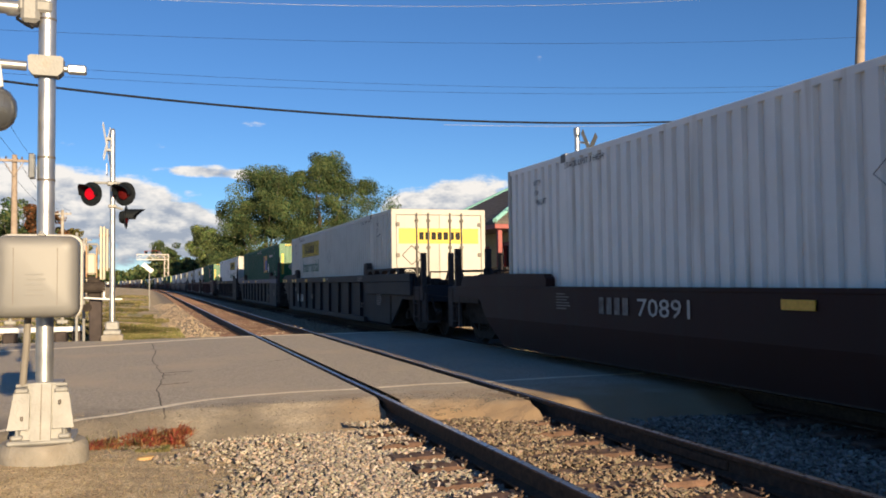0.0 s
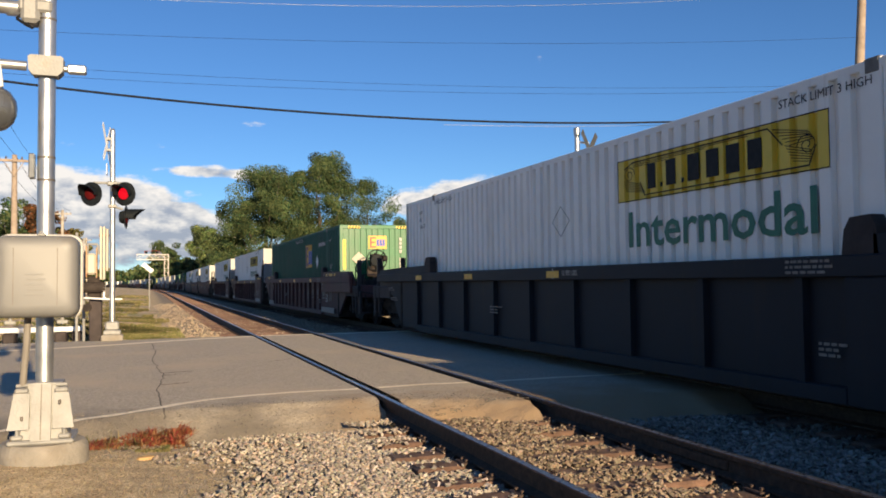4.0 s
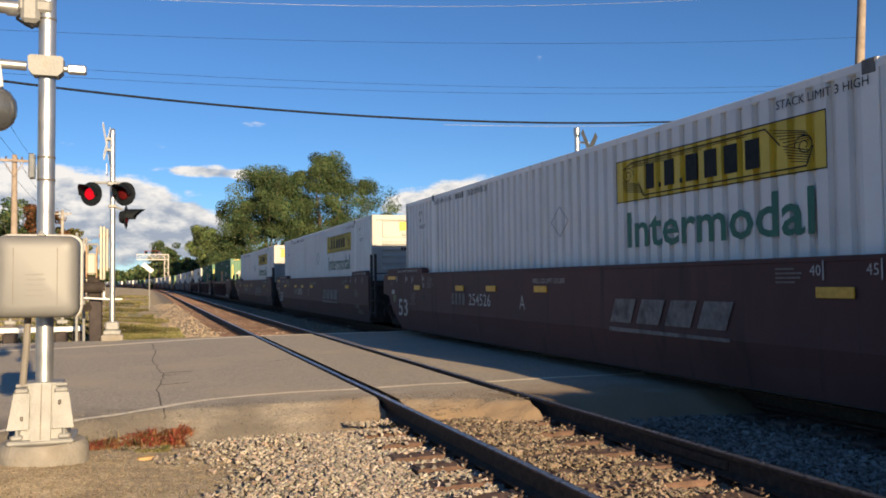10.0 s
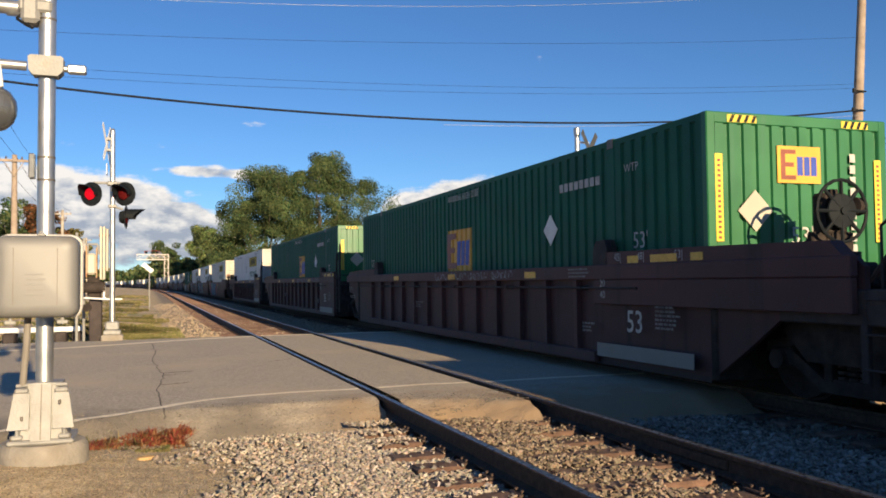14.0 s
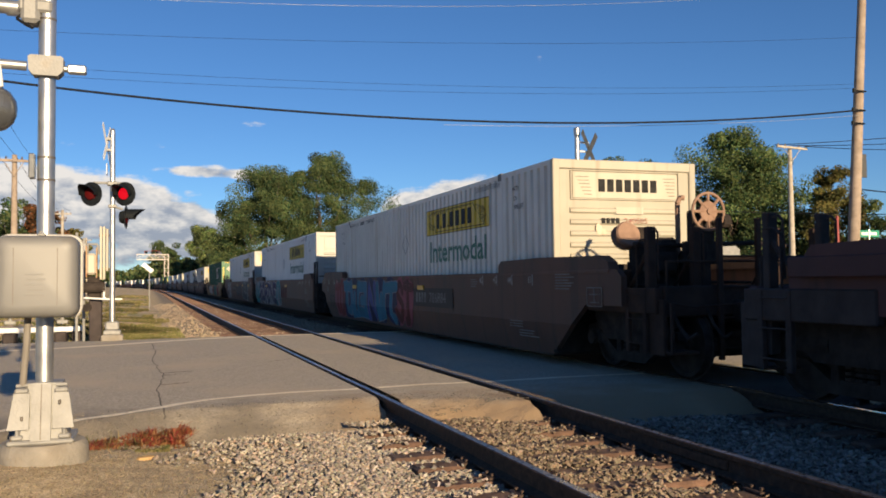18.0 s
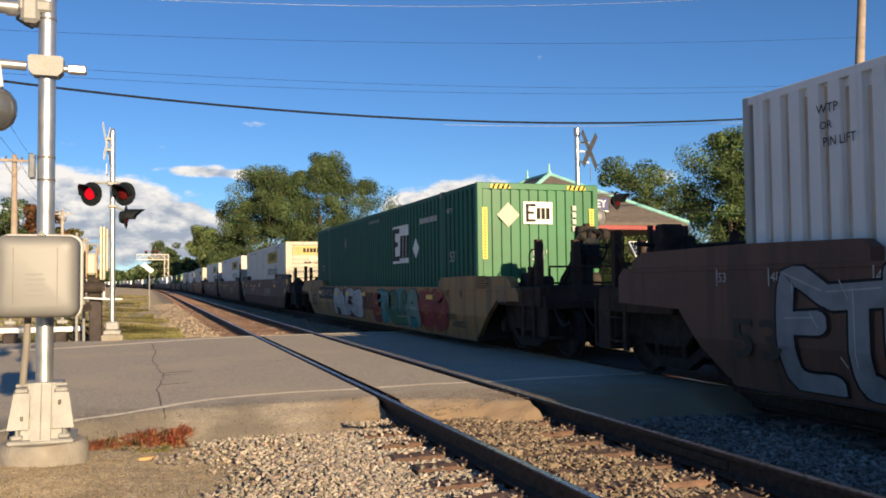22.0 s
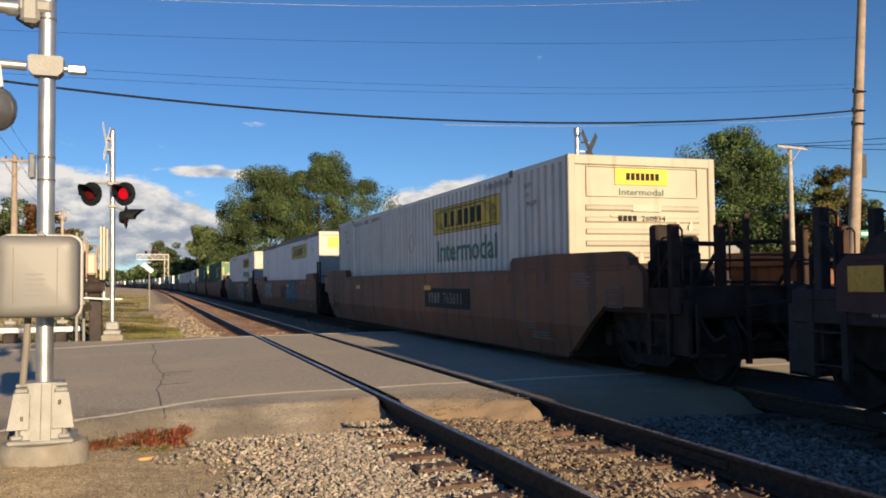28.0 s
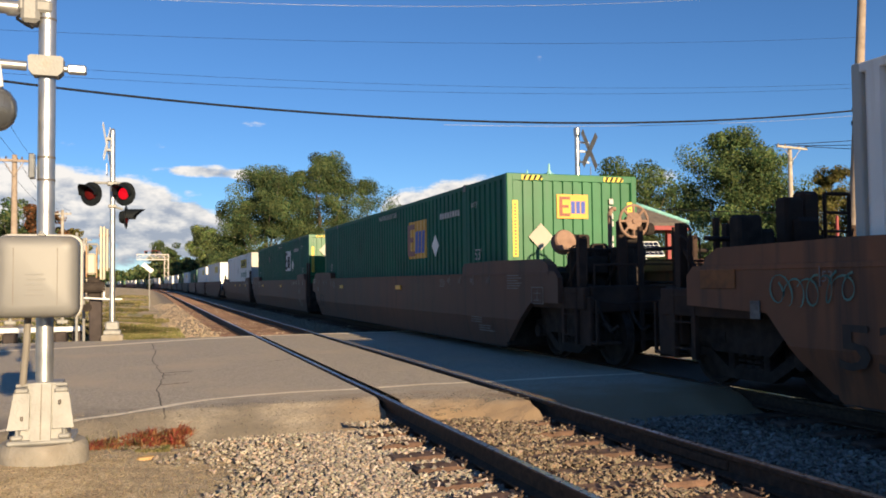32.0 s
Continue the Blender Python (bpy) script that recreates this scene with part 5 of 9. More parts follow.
    for end, s, y in ((near, -1, -HL), (far, 1, HL)):
        if end == "C":
            part("end_deck", Geo().box(-1.25, 1.25, min(y + s * .2, y + s * 2.9), max(y + s * .2, y + s * 2.9), .98, 1.10, .02), steel, t)
            part("centre_sill", Geo().box(-.32, .32, min(y + s * .2, y + s * 3.2), max(y + s * .2, y + s * 3.2), .72, 1.0, .03), M_GREASE, t)
            part("coupler", Geo().box(-.10, .10, min(y + s * 3.1, y + s * 3.7), max(y + s * 3.1, y + s * 3.7), .78, .96, .03).box(-.19, .19, min(y + s * 3.55, y + s * 3.82), max(y + s * 3.55, y + s * 3.82), .70, 1.02, .05), M_GREASE, t)
            part("end_sill", Geo().box(-1.30, 1.30, min(y + s * 2.8, y + s * 2.95), max(y + s * 2.8, y + s * 2.95), .80, 1.18, .02), paint if style != "smooth" else steel, t)
            truck(t, y + s * 1.75)
            for x in (-1.28, -.62, .62, 1.28):
                part("guard_post", Geo().box(x - .06, x + .06, y + s * 2.62 - .05, y + s * 2.62 + .05, .5 if abs(x) > 1 else 1.1, 1.92, .01), steel, t)
                part("grab_iron", hoop(x - .03, y + s * 2.62 - .02 - .08, 1.25, 1.88), steel, t)
            part("ladder", ladder_geo(-1.38, y + s * 2.45 - .2, y + s * 2.45 + .2, .35, 1.15, 3), steel, t)
            part("crossover_rail", Geo().tube([(-1.2, y + s * 2.85, 1.15), (-1.2, y + s * 2.85, 1.48), (1.2, y + s * 2.85, 1.48), (1.2, y + s * 2.85, 1.15)], .018, 6), steel, t)
            part("brake_rigging", Geo().box(-.8, -.45, min(y + s * .8, y + s * 1.5), max(y + s * .8, y + s * 1.5), 1.10, 1.34, .03), M_GREASE, t)
            part("air_reservoir", Geo().cyl((.2, y + s * .9, 1.25), (.75, y + s * .9, 1.25), .15, 14), M_GREASE, t)
            part("brake_pipe", Geo().tube([(-1.1, y + s * .6, 1.2), (-.2, y + s * 2.0, 1.22), (.9, y + s * 2.2, 1.2)], .02, 6), M_GREASE, t)
            part("brake_cylinder", Geo().cyl((-1.02, y + s * 2.0, .62), (-1.02, y + s * 2.7, .62), .16, 14).box(-1.14, -.9, min(y + s * 2.05, y + s * 2.2), max(y + s * 2.05, y + s * 2.2), .6, .95, .01), M_GREASE, t)
            part("step_well", Geo().box(-1.36, -1.30, min(y + s * 2.66, y + s * 3.0), max(y + s * 2.66, y + s * 3.0), .34, 1.02, .01).box(-1.36, -1.0, min(y + s * 2.66, y + s * 3.0), max(y + s * 2.66, y + s * 3.0), .34, .38, .008), steel, t)
            part("deck_edge", Geo().box(-1.40, -1.30, min(y + s * 1.2, y + s * 2.9), max(y + s * 1.2, y + s * 2.9), .84, 1.16, .015), steel, t)
            part("bolster_cover", Geo().slab([(y + s * 1.0, .72), (y + s * 1.3, .45), (y + s * 2.2, .45), (y + s * 2.5, .72), (y + s * 2.5, .95), (y + s * 1.0, .95)], -1.16, -1.10), M_GREASE, t)
            for q in range(3):
                part("hose", Geo().tube([(-1.2 + .5 * q, y + s * 2.9, .95), (-1.18 + .5 * q, y + s * 3.05, .70), (-1.15 + .5 * q, y + s * 3.2, .55), (-1.1 + .5 * q, y + s * 3.3, .62)], .022, 6), M_GREASE, t)
            part("air_hose", Geo().tube([(.35, y + s * 3.0, .85), (.38, y + s * 3.35, .62), (.36, y + s * 3.7, .42), (.34, y + s * 3.9, .45)], .028, 8), M_GREASE, t)
            if s < 0 and key != "plain" and (paint in (M_BROWN, M_DARKBROWN, M_YELLOWCAR) or (style == "ribbed" and paint is M_MAROON)):
                wy, wx, wz, wr = (y - .85, -.30, 1.96, .33) if style == "ribbed" else (y - 2.5, -.36, 2.13, .24) if paint in (M_BROWN, M_DARKBROWN) else (y - 2.5, -.30, 1.80, .30)
                w = part("brake_stand", Geo().box(wx - .05, wx + .05, wy + .03, wy + .13, 1.1, 2.2, .01).box(wx - .17, wx + .17, wy + .02, wy + .20, 1.72, 2.16, .03).slab([(wy + .05, 1.1), (wy + 1.0, 1.1), (wy + .85, 1.3), (wy + .22, 1.78), (wy + .05, 1.78)], wx - .10, wx + .10), M_GREASE, t)
                part("chain_guard", Geo().box(wx - .28, wx + .28, wy + .06, wy + .16, 1.45, 1.75, .02).cyl((wx + .2, wy, 2.02), (wx + .34, wy + .05, 2.02), .10, 12), M_GREASE, w)
                g, ring = Geo(), []
                for q in range(21):
                    ring.append((wx + wr * math.cos(q * math.pi / 10), wy - .06, wz + wr * math.sin(q * math.pi / 10)))
                g.tube(ring, .019, 6)
                for q in range(8):
                    g.cyl((wx, wy - .055, wz), (wx + wr * math.cos(q * math.pi / 4), wy - .06, wz + wr * math.sin(q * math.pi / 4)), .026, 6, .018)
                g.lathe([(.02, -.02), (wr * .55, -.012), (wr * .57, .0), (wr * .55, .012), (.02, .02)], 20, Matrix.Translation((wx, wy - .06, wz)) @ Matrix.Rotation(radians(90), 4, "X"))
                g.cyl((wx, wy - .10, wz), (wx, wy + .05, wz), .04, 10)
                part("brake_wheel", g, M_RUSTWHEEL if paint in (M_BROWN, M_DARKBROWN) else M_BLACK, w, "round hand brake wheel")
        else:
            part("connector", Geo().box(-.45, .45, min(y + s * .15, y + s * 1.6), max(y + s * .15, y + s * 1.6), .70, 1.05, .04), M_GREASE, t)
            if s > 0:
                truck(t, y + 1.70)
            else:
                part("ladder", ladder_geo(-1.43, y - .85, y - .40, .32, 2.02, 4), steel, t)
                if key == "framed":
                    part("guide_frame", Geo().box(-.74, -.66, y - .60, y - .52, 1.1, 2.66, .008).box(-.30, -.22, y - .60, y - .52, 1.1, 2.66, .008).box(-.74, -.22, y - .60, y - .52, 2.54, 2.66, .008).cyl((-.68, y - .56, 1.8), (-.28, y - .56, 2.5), .02, 6), M_RUSTSTEEL, t)
                for yy, zt in ((y - .40, 2.22), (y - .85, 2.48)) if style == "ribbed" else ((y - .40, 2.56), (y - 1.02, 2.62)) if key == "framed" else ():
                    part("grab_hoop", Geo().tube([(-1.43, yy, 2.0), (-1.43, yy, zt - .08), (-1.43, yy - .05, zt), (-1.43, yy - .12, zt), (-1.43, yy - .16, zt - .08), (-1.43, yy - .16, 1.95)], .020, 8), steel, t)
                part("ladder", ladder_geo(1.43, y - .85, y - .40, .32, 2.02, 4), steel, t)
                part("crossover_rail", Geo().tube([(-1.3, y - .5, 1.5), (1.3, y - .5, 1.5)], .02, 6).tube([(-1.3, y - .5, 1.2), (1.3, y - .5, 1.2)], .02, 6), steel, t)
                g = Geo()
                for q in range(7):
                    g.box(-1.0 + q * .33, -.95 + q * .33, y - .52, y - .48, 1.2, 1.5)
                stuff(part("end_railing", g, steel, t))
    if guides and far == "C":
        # tall ladder by the far coupler, worn plate low on the side
        part("ladder", ladder_geo(-1.40, HL + 2.32, HL + 2.76, .30, 2.36, 5), steel, t)
        for yy in (HL + 2.32, HL + 2.76):
            part("grab_hoop", Geo().tube([(-1.40, yy, 2.3), (-1.40, yy, 2.38), (-1.36, yy, 2.44), (-1.22, yy, 2.44), (-1.18, yy, 2.38), (-1.18, yy, 1.2)], .016, 8), steel, t)
    for end, s, y in ((near, -1, -HL), (far, 1, HL)):
        if end == "C":
            # braces and rods about the coupler deck
            for x in (-1.28, -.62, .62, 1.28):
                part("post_brace", Geo().cyl((x, y + s * 2.58, 1.62), (x, y + s * 2.12, 1.12), .028, 6), steel, t)
            part("cut_lever", Geo().tube([(-1.30, y + s * 3.02, .98), (-.95, y + s * 3.06, .92), (-.2, y + s * 3.30, .98), (.1, y + s * 3.45, 1.04)], .014, 6), steel, t)
            part("handrail", Geo().tube([(-1.34, y + s * 2.40, 1.12), (-1.34, y + s * 2.40, 1.70), (-1.34, y + s * 2.50, 1.76), (-1.34, y + s * 2.62, 1.76)], .013, 6), steel, t)
            part("junction_pipe", Geo().tube([(-1.22, y + s * .35, 1.16), (-1.22, y + s * 1.2, 1.16), (-1.05, y + s * 1.5, 1.18), (-1.05, y + s * 2.6, 1.18)], .024, 6), M_GREASE, t)
            part("valve_block", Geo().box(-1.12, -.88, min(y + s * 1.55, y + s * 1.95), max(y + s * 1.55, y + s * 1.95), 1.10, 1.40, .03).cyl((-1.0, y + s * 1.75, 1.38), (-1.0, y + s * 1.75, 1.50), .07, 10), M_GREASE, t)
            if paint in (M_BROWN, M_DARKBROWN):
                yy = y + s * 2.98
                g = Geo()
                for x in (-.52, .06):
                    g.box(x - .035, x + .035, yy - .03, yy + .03, .26, 2.02, .008)
                for z in (.40, .78, 1.16, 1.54):
                    g.cyl((-.52, yy, z), (.06, yy, z), .014, 6)
                part("end_ladder", g, steel, t)
                part("end_step", Geo().box(-1.34, -.95, yy - .16, yy + .16, .36, .40, .006).box(-1.34, -1.30, yy - .16, yy - .12, .36, .98, .006).box(-1.34, -1.30, yy + .12, yy + .16, .36, .98, .006), steel, t)
                part("brake_housing", Geo().box(-1.10, -.78, y + s * 1.9 - .10, y + s * 1.9 + .10, 1.1, 1.96, .03).box(-.78, -.50, y + s * 2.0 - .08, y + s * 2.0 + .08, 1.1, 1.82, .04).box(-1.02, -.58, y + s * 2.0 - .22, y + s * 2.0 + .22, 1.34, 1.62, .04), M_GREASE, t)
                part("cross_pipe", Geo().tube([(-1.25, y + s * 2.2, 1.72), (-.4, y + s * 2.25, 1.70), (.5, y + s * 2.25, 1.74), (1.2, y + s * 2.2, 1.70)], .03, 8), M_GREASE, t)
                part("end_plate", Geo().box(-1.2, 1.2, min(y + s * .3, y + s * .36), max(y + s * .3, y + s * .36), 1.08, 1.50, .01), M_GREASE, t)
                if s < 0 and key != "plain":
                    part("brake_drum", Geo().lathe([(.03, -.10), (.16, -.10), (.18, -.07), (.12, -.05), (.12, .05), (.18, .07), (.16, .10), (.03, .10)], 20, Matrix.Translation((-1.22, y - 1.95, 1.84)) @ Matrix.Rotation(radians(72), 4, "X")), M_RUSTWHEEL, t, "rusty chain drum")
                    part("hook_post", Geo().tube([(-.44, y - 2.0, 1.1), (-.44, y - 2.0, 2.28), (-.40, y - 2.0, 2.36), (-.34, y - 2.0, 2.36)], .035, 8), M_RUSTWHEEL, t)
                elif s > 0 and paint is M_BROWN:
                    part("brake_stand", Geo().box(-.38, -.12, y + 1.9, y + 2.1, 1.1, 2.18, .03).box(-.10, .16, y + 1.95, y + 2.15, 1.1, 2.26, .04).box(-.30, .05, y + 1.82, y + 2.2, 1.5, 1.95, .05), steel, t)
                    part("rack_rail", Geo().tube([(.26, y + 2.0, 1.1), (.26, y + 2.0, 2.24), (.62, y + 2.0, 2.24), (.62, y + 2.0, 1.1)], .024, 6).cyl((.26, y + 2.0, 2.02), (.62, y + 2.0, 2.02), .018, 6).cyl((.26, y + 2.0, 1.80), (.62, y + 2.0, 1.80), .018, 6), steel, t)
                    part("end_reflector", Geo().box(-SW - .016, -SW - .006, HL + 1.40, HL + 1.98, 1.16, 1.36, .003), M_RUSTPATCH, t, "dull rusty orange plate")
                    part("data_label", Geo().box(-SW - .018, -SW - .008, HL + 1.03, HL + 1.17, .86, 1.04), M_FADED, t, "small pale data label")
    if guides:
        # perforated plates that hold stacking cones
        for yy in (-HL - .55, -HL - 1.75) + ((HL + .55,) if far == "C" else ()):
            for x in ((-.44, .44) if -HL - 1 < yy < 0 else (-.72, .72)):
                g = Geo().box(x - .32, x + .32, yy - .025, yy + .025, 1.40, 1.60, .006).box(x - .32, x + .32, yy - .025, yy + .025, 2.60, 2.76, .006)
                for cx, cz, hw, hh, rad in ((-.16, 2.33, .16, .27, .150), (.16, 2.33, .16, .27, .150), (-.16, 1.83, .16, .23, .12), (.16, 1.83, .16, .23, .12)):
                    nn = 16
                    pts = []
                    for q in range(nn):
                        an = 2 * math.pi * (q + .5) / nn
                        c_, s_ = math.cos(an), math.sin(an)
                        k_ = min(hw / max(abs(c_), 1e-6), hh / max(abs(s_), 1e-6))
                        pts += [(x + cx + rad * .8 * c_, cz + rad * 1.15 * s_), (x + cx + k_ * c_, cz + k_ * s_)]
                    vs = [(a, yy - .02, b) for a, b in pts] + [(a, yy + .02, b) for a, b in pts]
                    fs, m2 = [], 2 * nn
                    for q in range(nn):
                        a, b, c, e = 2 * q, 2 * q + 1, (2 * q + 3) % m2, (2 * q + 2) % m2
                        fs += [(a, b, c, e), (m2 + e, m2 + c, m2 + b, m2 + a), (a, e, m2 + e, m2 + a)]
                    g.add(vs, fs)
                part("cone_rack", g, M_DARKSTEEL, t, "dark plate pierced with round holes")
        part("rack_lettering", letters("IBC", .10, on_end(-.68, -HL - 1.78, 2.64)), M_STENCIL, t)
    CAR_KINDS[k] = t
    t.location = (0, -500, 0)
    return copy_thing(t, Matrix())


def marks_smooth(t, words, number=None, num_y=None, unit=None, big53=True, stencil=None, st53=None, plate=False, reflect=(2.35, 8.3, 10.3, 11.9, 14.65), coupled=False, lengths=True, reflect_z=1.08, far_coupled=False):
    """Stencils on the side of a flat-sided car."""
    st = stencil or M_STENCIL
    x, n = -SW - .014, -HL
    for y in reflect:
        part("reflector", sign_mesh(("refl", y, reflect_z), lambda: Geo().box(x - .014, x + .006, n + y - .22, n + y + .22, reflect_z, reflect_z + .10, .003), M_REFLECT), None, t)
    if big53:
        part("size_number", sign_mesh(("53big", (st53 or st).name), lambda: letters("53", .40, on_side(x, HL + .02, .46), .75, .012), st53 or st), None, t)
    g = Geo()
    for y, w in ((2.65, "40"), (2.0, "45"), (1.35, "48"), (.55, "53")):
        q = letters(w, .10, on_side(x, n + y, WT - .175))
        g.add(q.v, q.f).box(x, x + .004, n + y - .17, n + y - .155, WT - .215, WT - .035)
    g2 = Geo()
    for y, w in ((-.20, "53"), (.60, "48"), (1.08, "45"), (1.87, "40")):
        q = letters(w, .10, on_side(x, HL - y, WT - .175))
        g2.add(q.v, q.f).box(x, x + .004, HL - y + .02, HL - y + .035, WT - .215, WT - .035)
    q = letters("20", .10, on_side(x, HL - 1.87, WT - .32))
    g2.add(q.v, q.f)
    if lengths:
        stuff(part("length_marking", sign_mesh(("lm", st.name, WT), lambda: g.add(g2.v, g2.f), st), None, t))
    g = Geo()
    for y0, z0, rows, w in ((n - .40, 1.34, 6, .62) if coupled else (n + 1.4, 1.02, 5, .62), (n + .9, .46, 3, .8), (n + 3.1, WT - .115, 4, .35), (HL - 2.18, WT - .115, 6, .45), (n + 1.3, .60, 3, .6)):
        rr = random.Random(int(y0 * 100))
        for k in range(rows):
            g.box(x, x + .004, y0 - w * rr.uniform(.6, 1), y0, z0 - k * .042, z0 - k * .042 + .017)
    stuff(part("small_print", sign_mesh(("sp", st.name, WT, coupled), lambda: g, M_FADED if st is M_STENCIL else st), None, t))
    if coupled and words == "slant":
        part("end_reflector", sign_mesh("endref", lambda: Geo().box(x - .002, x + .006, n - 1.78, n - 1.34, 1.20, 1.42), M_REFLECT), None, t, "square yellow reflector")
    if far_coupled:
        part("end_reflector", sign_mesh("farref", lambda: Geo().box(x - .002, x + .006, HL + 1.72, HL + 2.10, 1.14, 1.36), M_REFLECT), None, t, "square yellow reflector")
        part("data_label", sign_mesh("farlab", lambda: Geo().box(x, x + .005, HL + .72, HL + .88, .80, 1.02), M_REFLECT), None, t, "small yellow label")
        g = Geo()
        for k in range(4):
            for j in range(5):
                g.box(x, x + .004, HL + 1.50 - .13 * j - .10, HL + 1.50 - .13 * j, 1.30 - k * .05, 1.325 - k * .05)
        for j in range(12):
            g.box(x, x + .004, HL + 1.85 - .085 * j - .065, HL + 1.85 - .085 * j, .93, .955)
        stuff(part("small_print", sign_mesh("farprint", lambda: g, M_FADED), None, t))
    if coupled:
        part("data_label", sign_mesh("datalab", lambda: (lambda g: [g.box(x, x + .004, a, b, c_, d_) for a, b, c_, d_ in ((n - 1.78, n - 1.36, 1.15, 1.165), (n - 1.78, n - 1.36, .90, .915), (n - 1.78, n - 1.765, .90, 1.165), (n - 1.375, n - 1.36, .90, 1.165), (n - 1.72, n - 1.42, 1.06, 1.072), (n - 1.57, n - 1.558, .96, 1.15), (n - 1.70, n - 1.46, .95, .965))] and g)(Geo()), M_FADED), None, t, "outlined pale data label")
    if words == "slant":
        for key, y in (("nearcap", n + 1.60), ("farcap", HL + .20)):
            stuff(part("clearance_lettering", sign_mesh(key, lambda: letters("S-2054-16 REEFER CLEARANCE", .055, on_side(-SW - .004, y, WT + .03), 1.66), M_STENCIL), None, t))
        if coupled:
            part("lease_lettering", sign_mesh("l201", lambda: letters("L 201-9", .095, on_side(x, n - .39, .83), .40), M_STENCIL), None, t)
            part("data_label", sign_mesh("nearlab", lambda: Geo().box(x, x + .005, n - 1.06, n - .90, .84, 1.04), M_REFLECT), None, t, "small yellow label")
            stuff(part("load_lettering", sign_mesh("empty", lambda: letters("EMPTY LOAD 60%", .055, on_side(x, n - .40, .70), .58), M_FADED), None, t))
            stuff(part("jack_lettering", sign_mesh("jack", lambda: letters("JACK HERE", .05, on_side(x, n - 1.36, .74), .38), M_FADED), None, t))
        for k in range(4):
            part("brand_bar", sign_mesh(("slant", k), lambda: blocks(n + 6.15 - k * .62, n + 5.66 - k * .62, .72, 1.02, 1, x + .004, .14, 0), M_FADED), None, t, "slanted grey brand bar")
        part("brand_underline", sign_mesh("slantline", lambda: Geo().slab([(n + 6.25, .60), (n + 3.8, .60), (n + 3.8, .635), (n + 6.25, .655)], x, x + .004), M_FADED), None, t)
    if number and plate:
        part("number_panel", Geo().box(x + .001, x + .008, n + num_y - 1.5, n + num_y + 1.2, .72, 1.12), M_DULLINK if st is M_STENCIL else M_BLACK, t, "black painted panel")
    if number:
        part("car_number", letters(number, .22, on_side(x, n + num_y, .81), 1.08, .006), M_FADED if plate else st, t)
        stuff(part("owner_mark", blocks(n + num_y + .95, n + num_y + .15, .81, 1.03, 4, x + .004, 0, .36), M_FADED if st is M_STENCIL or plate else st, t))
    if unit:
        part("unit_letter", letters(unit, .22, on_side(x, n + 9.1, .80)), st, t)
        part("load_lettering", sign_mesh("wll", lambda: letters("WELL LD LMT 120,200", .085, on_side(x, n + 8.6, 1.21), 1.10), st), None, t)
    return t


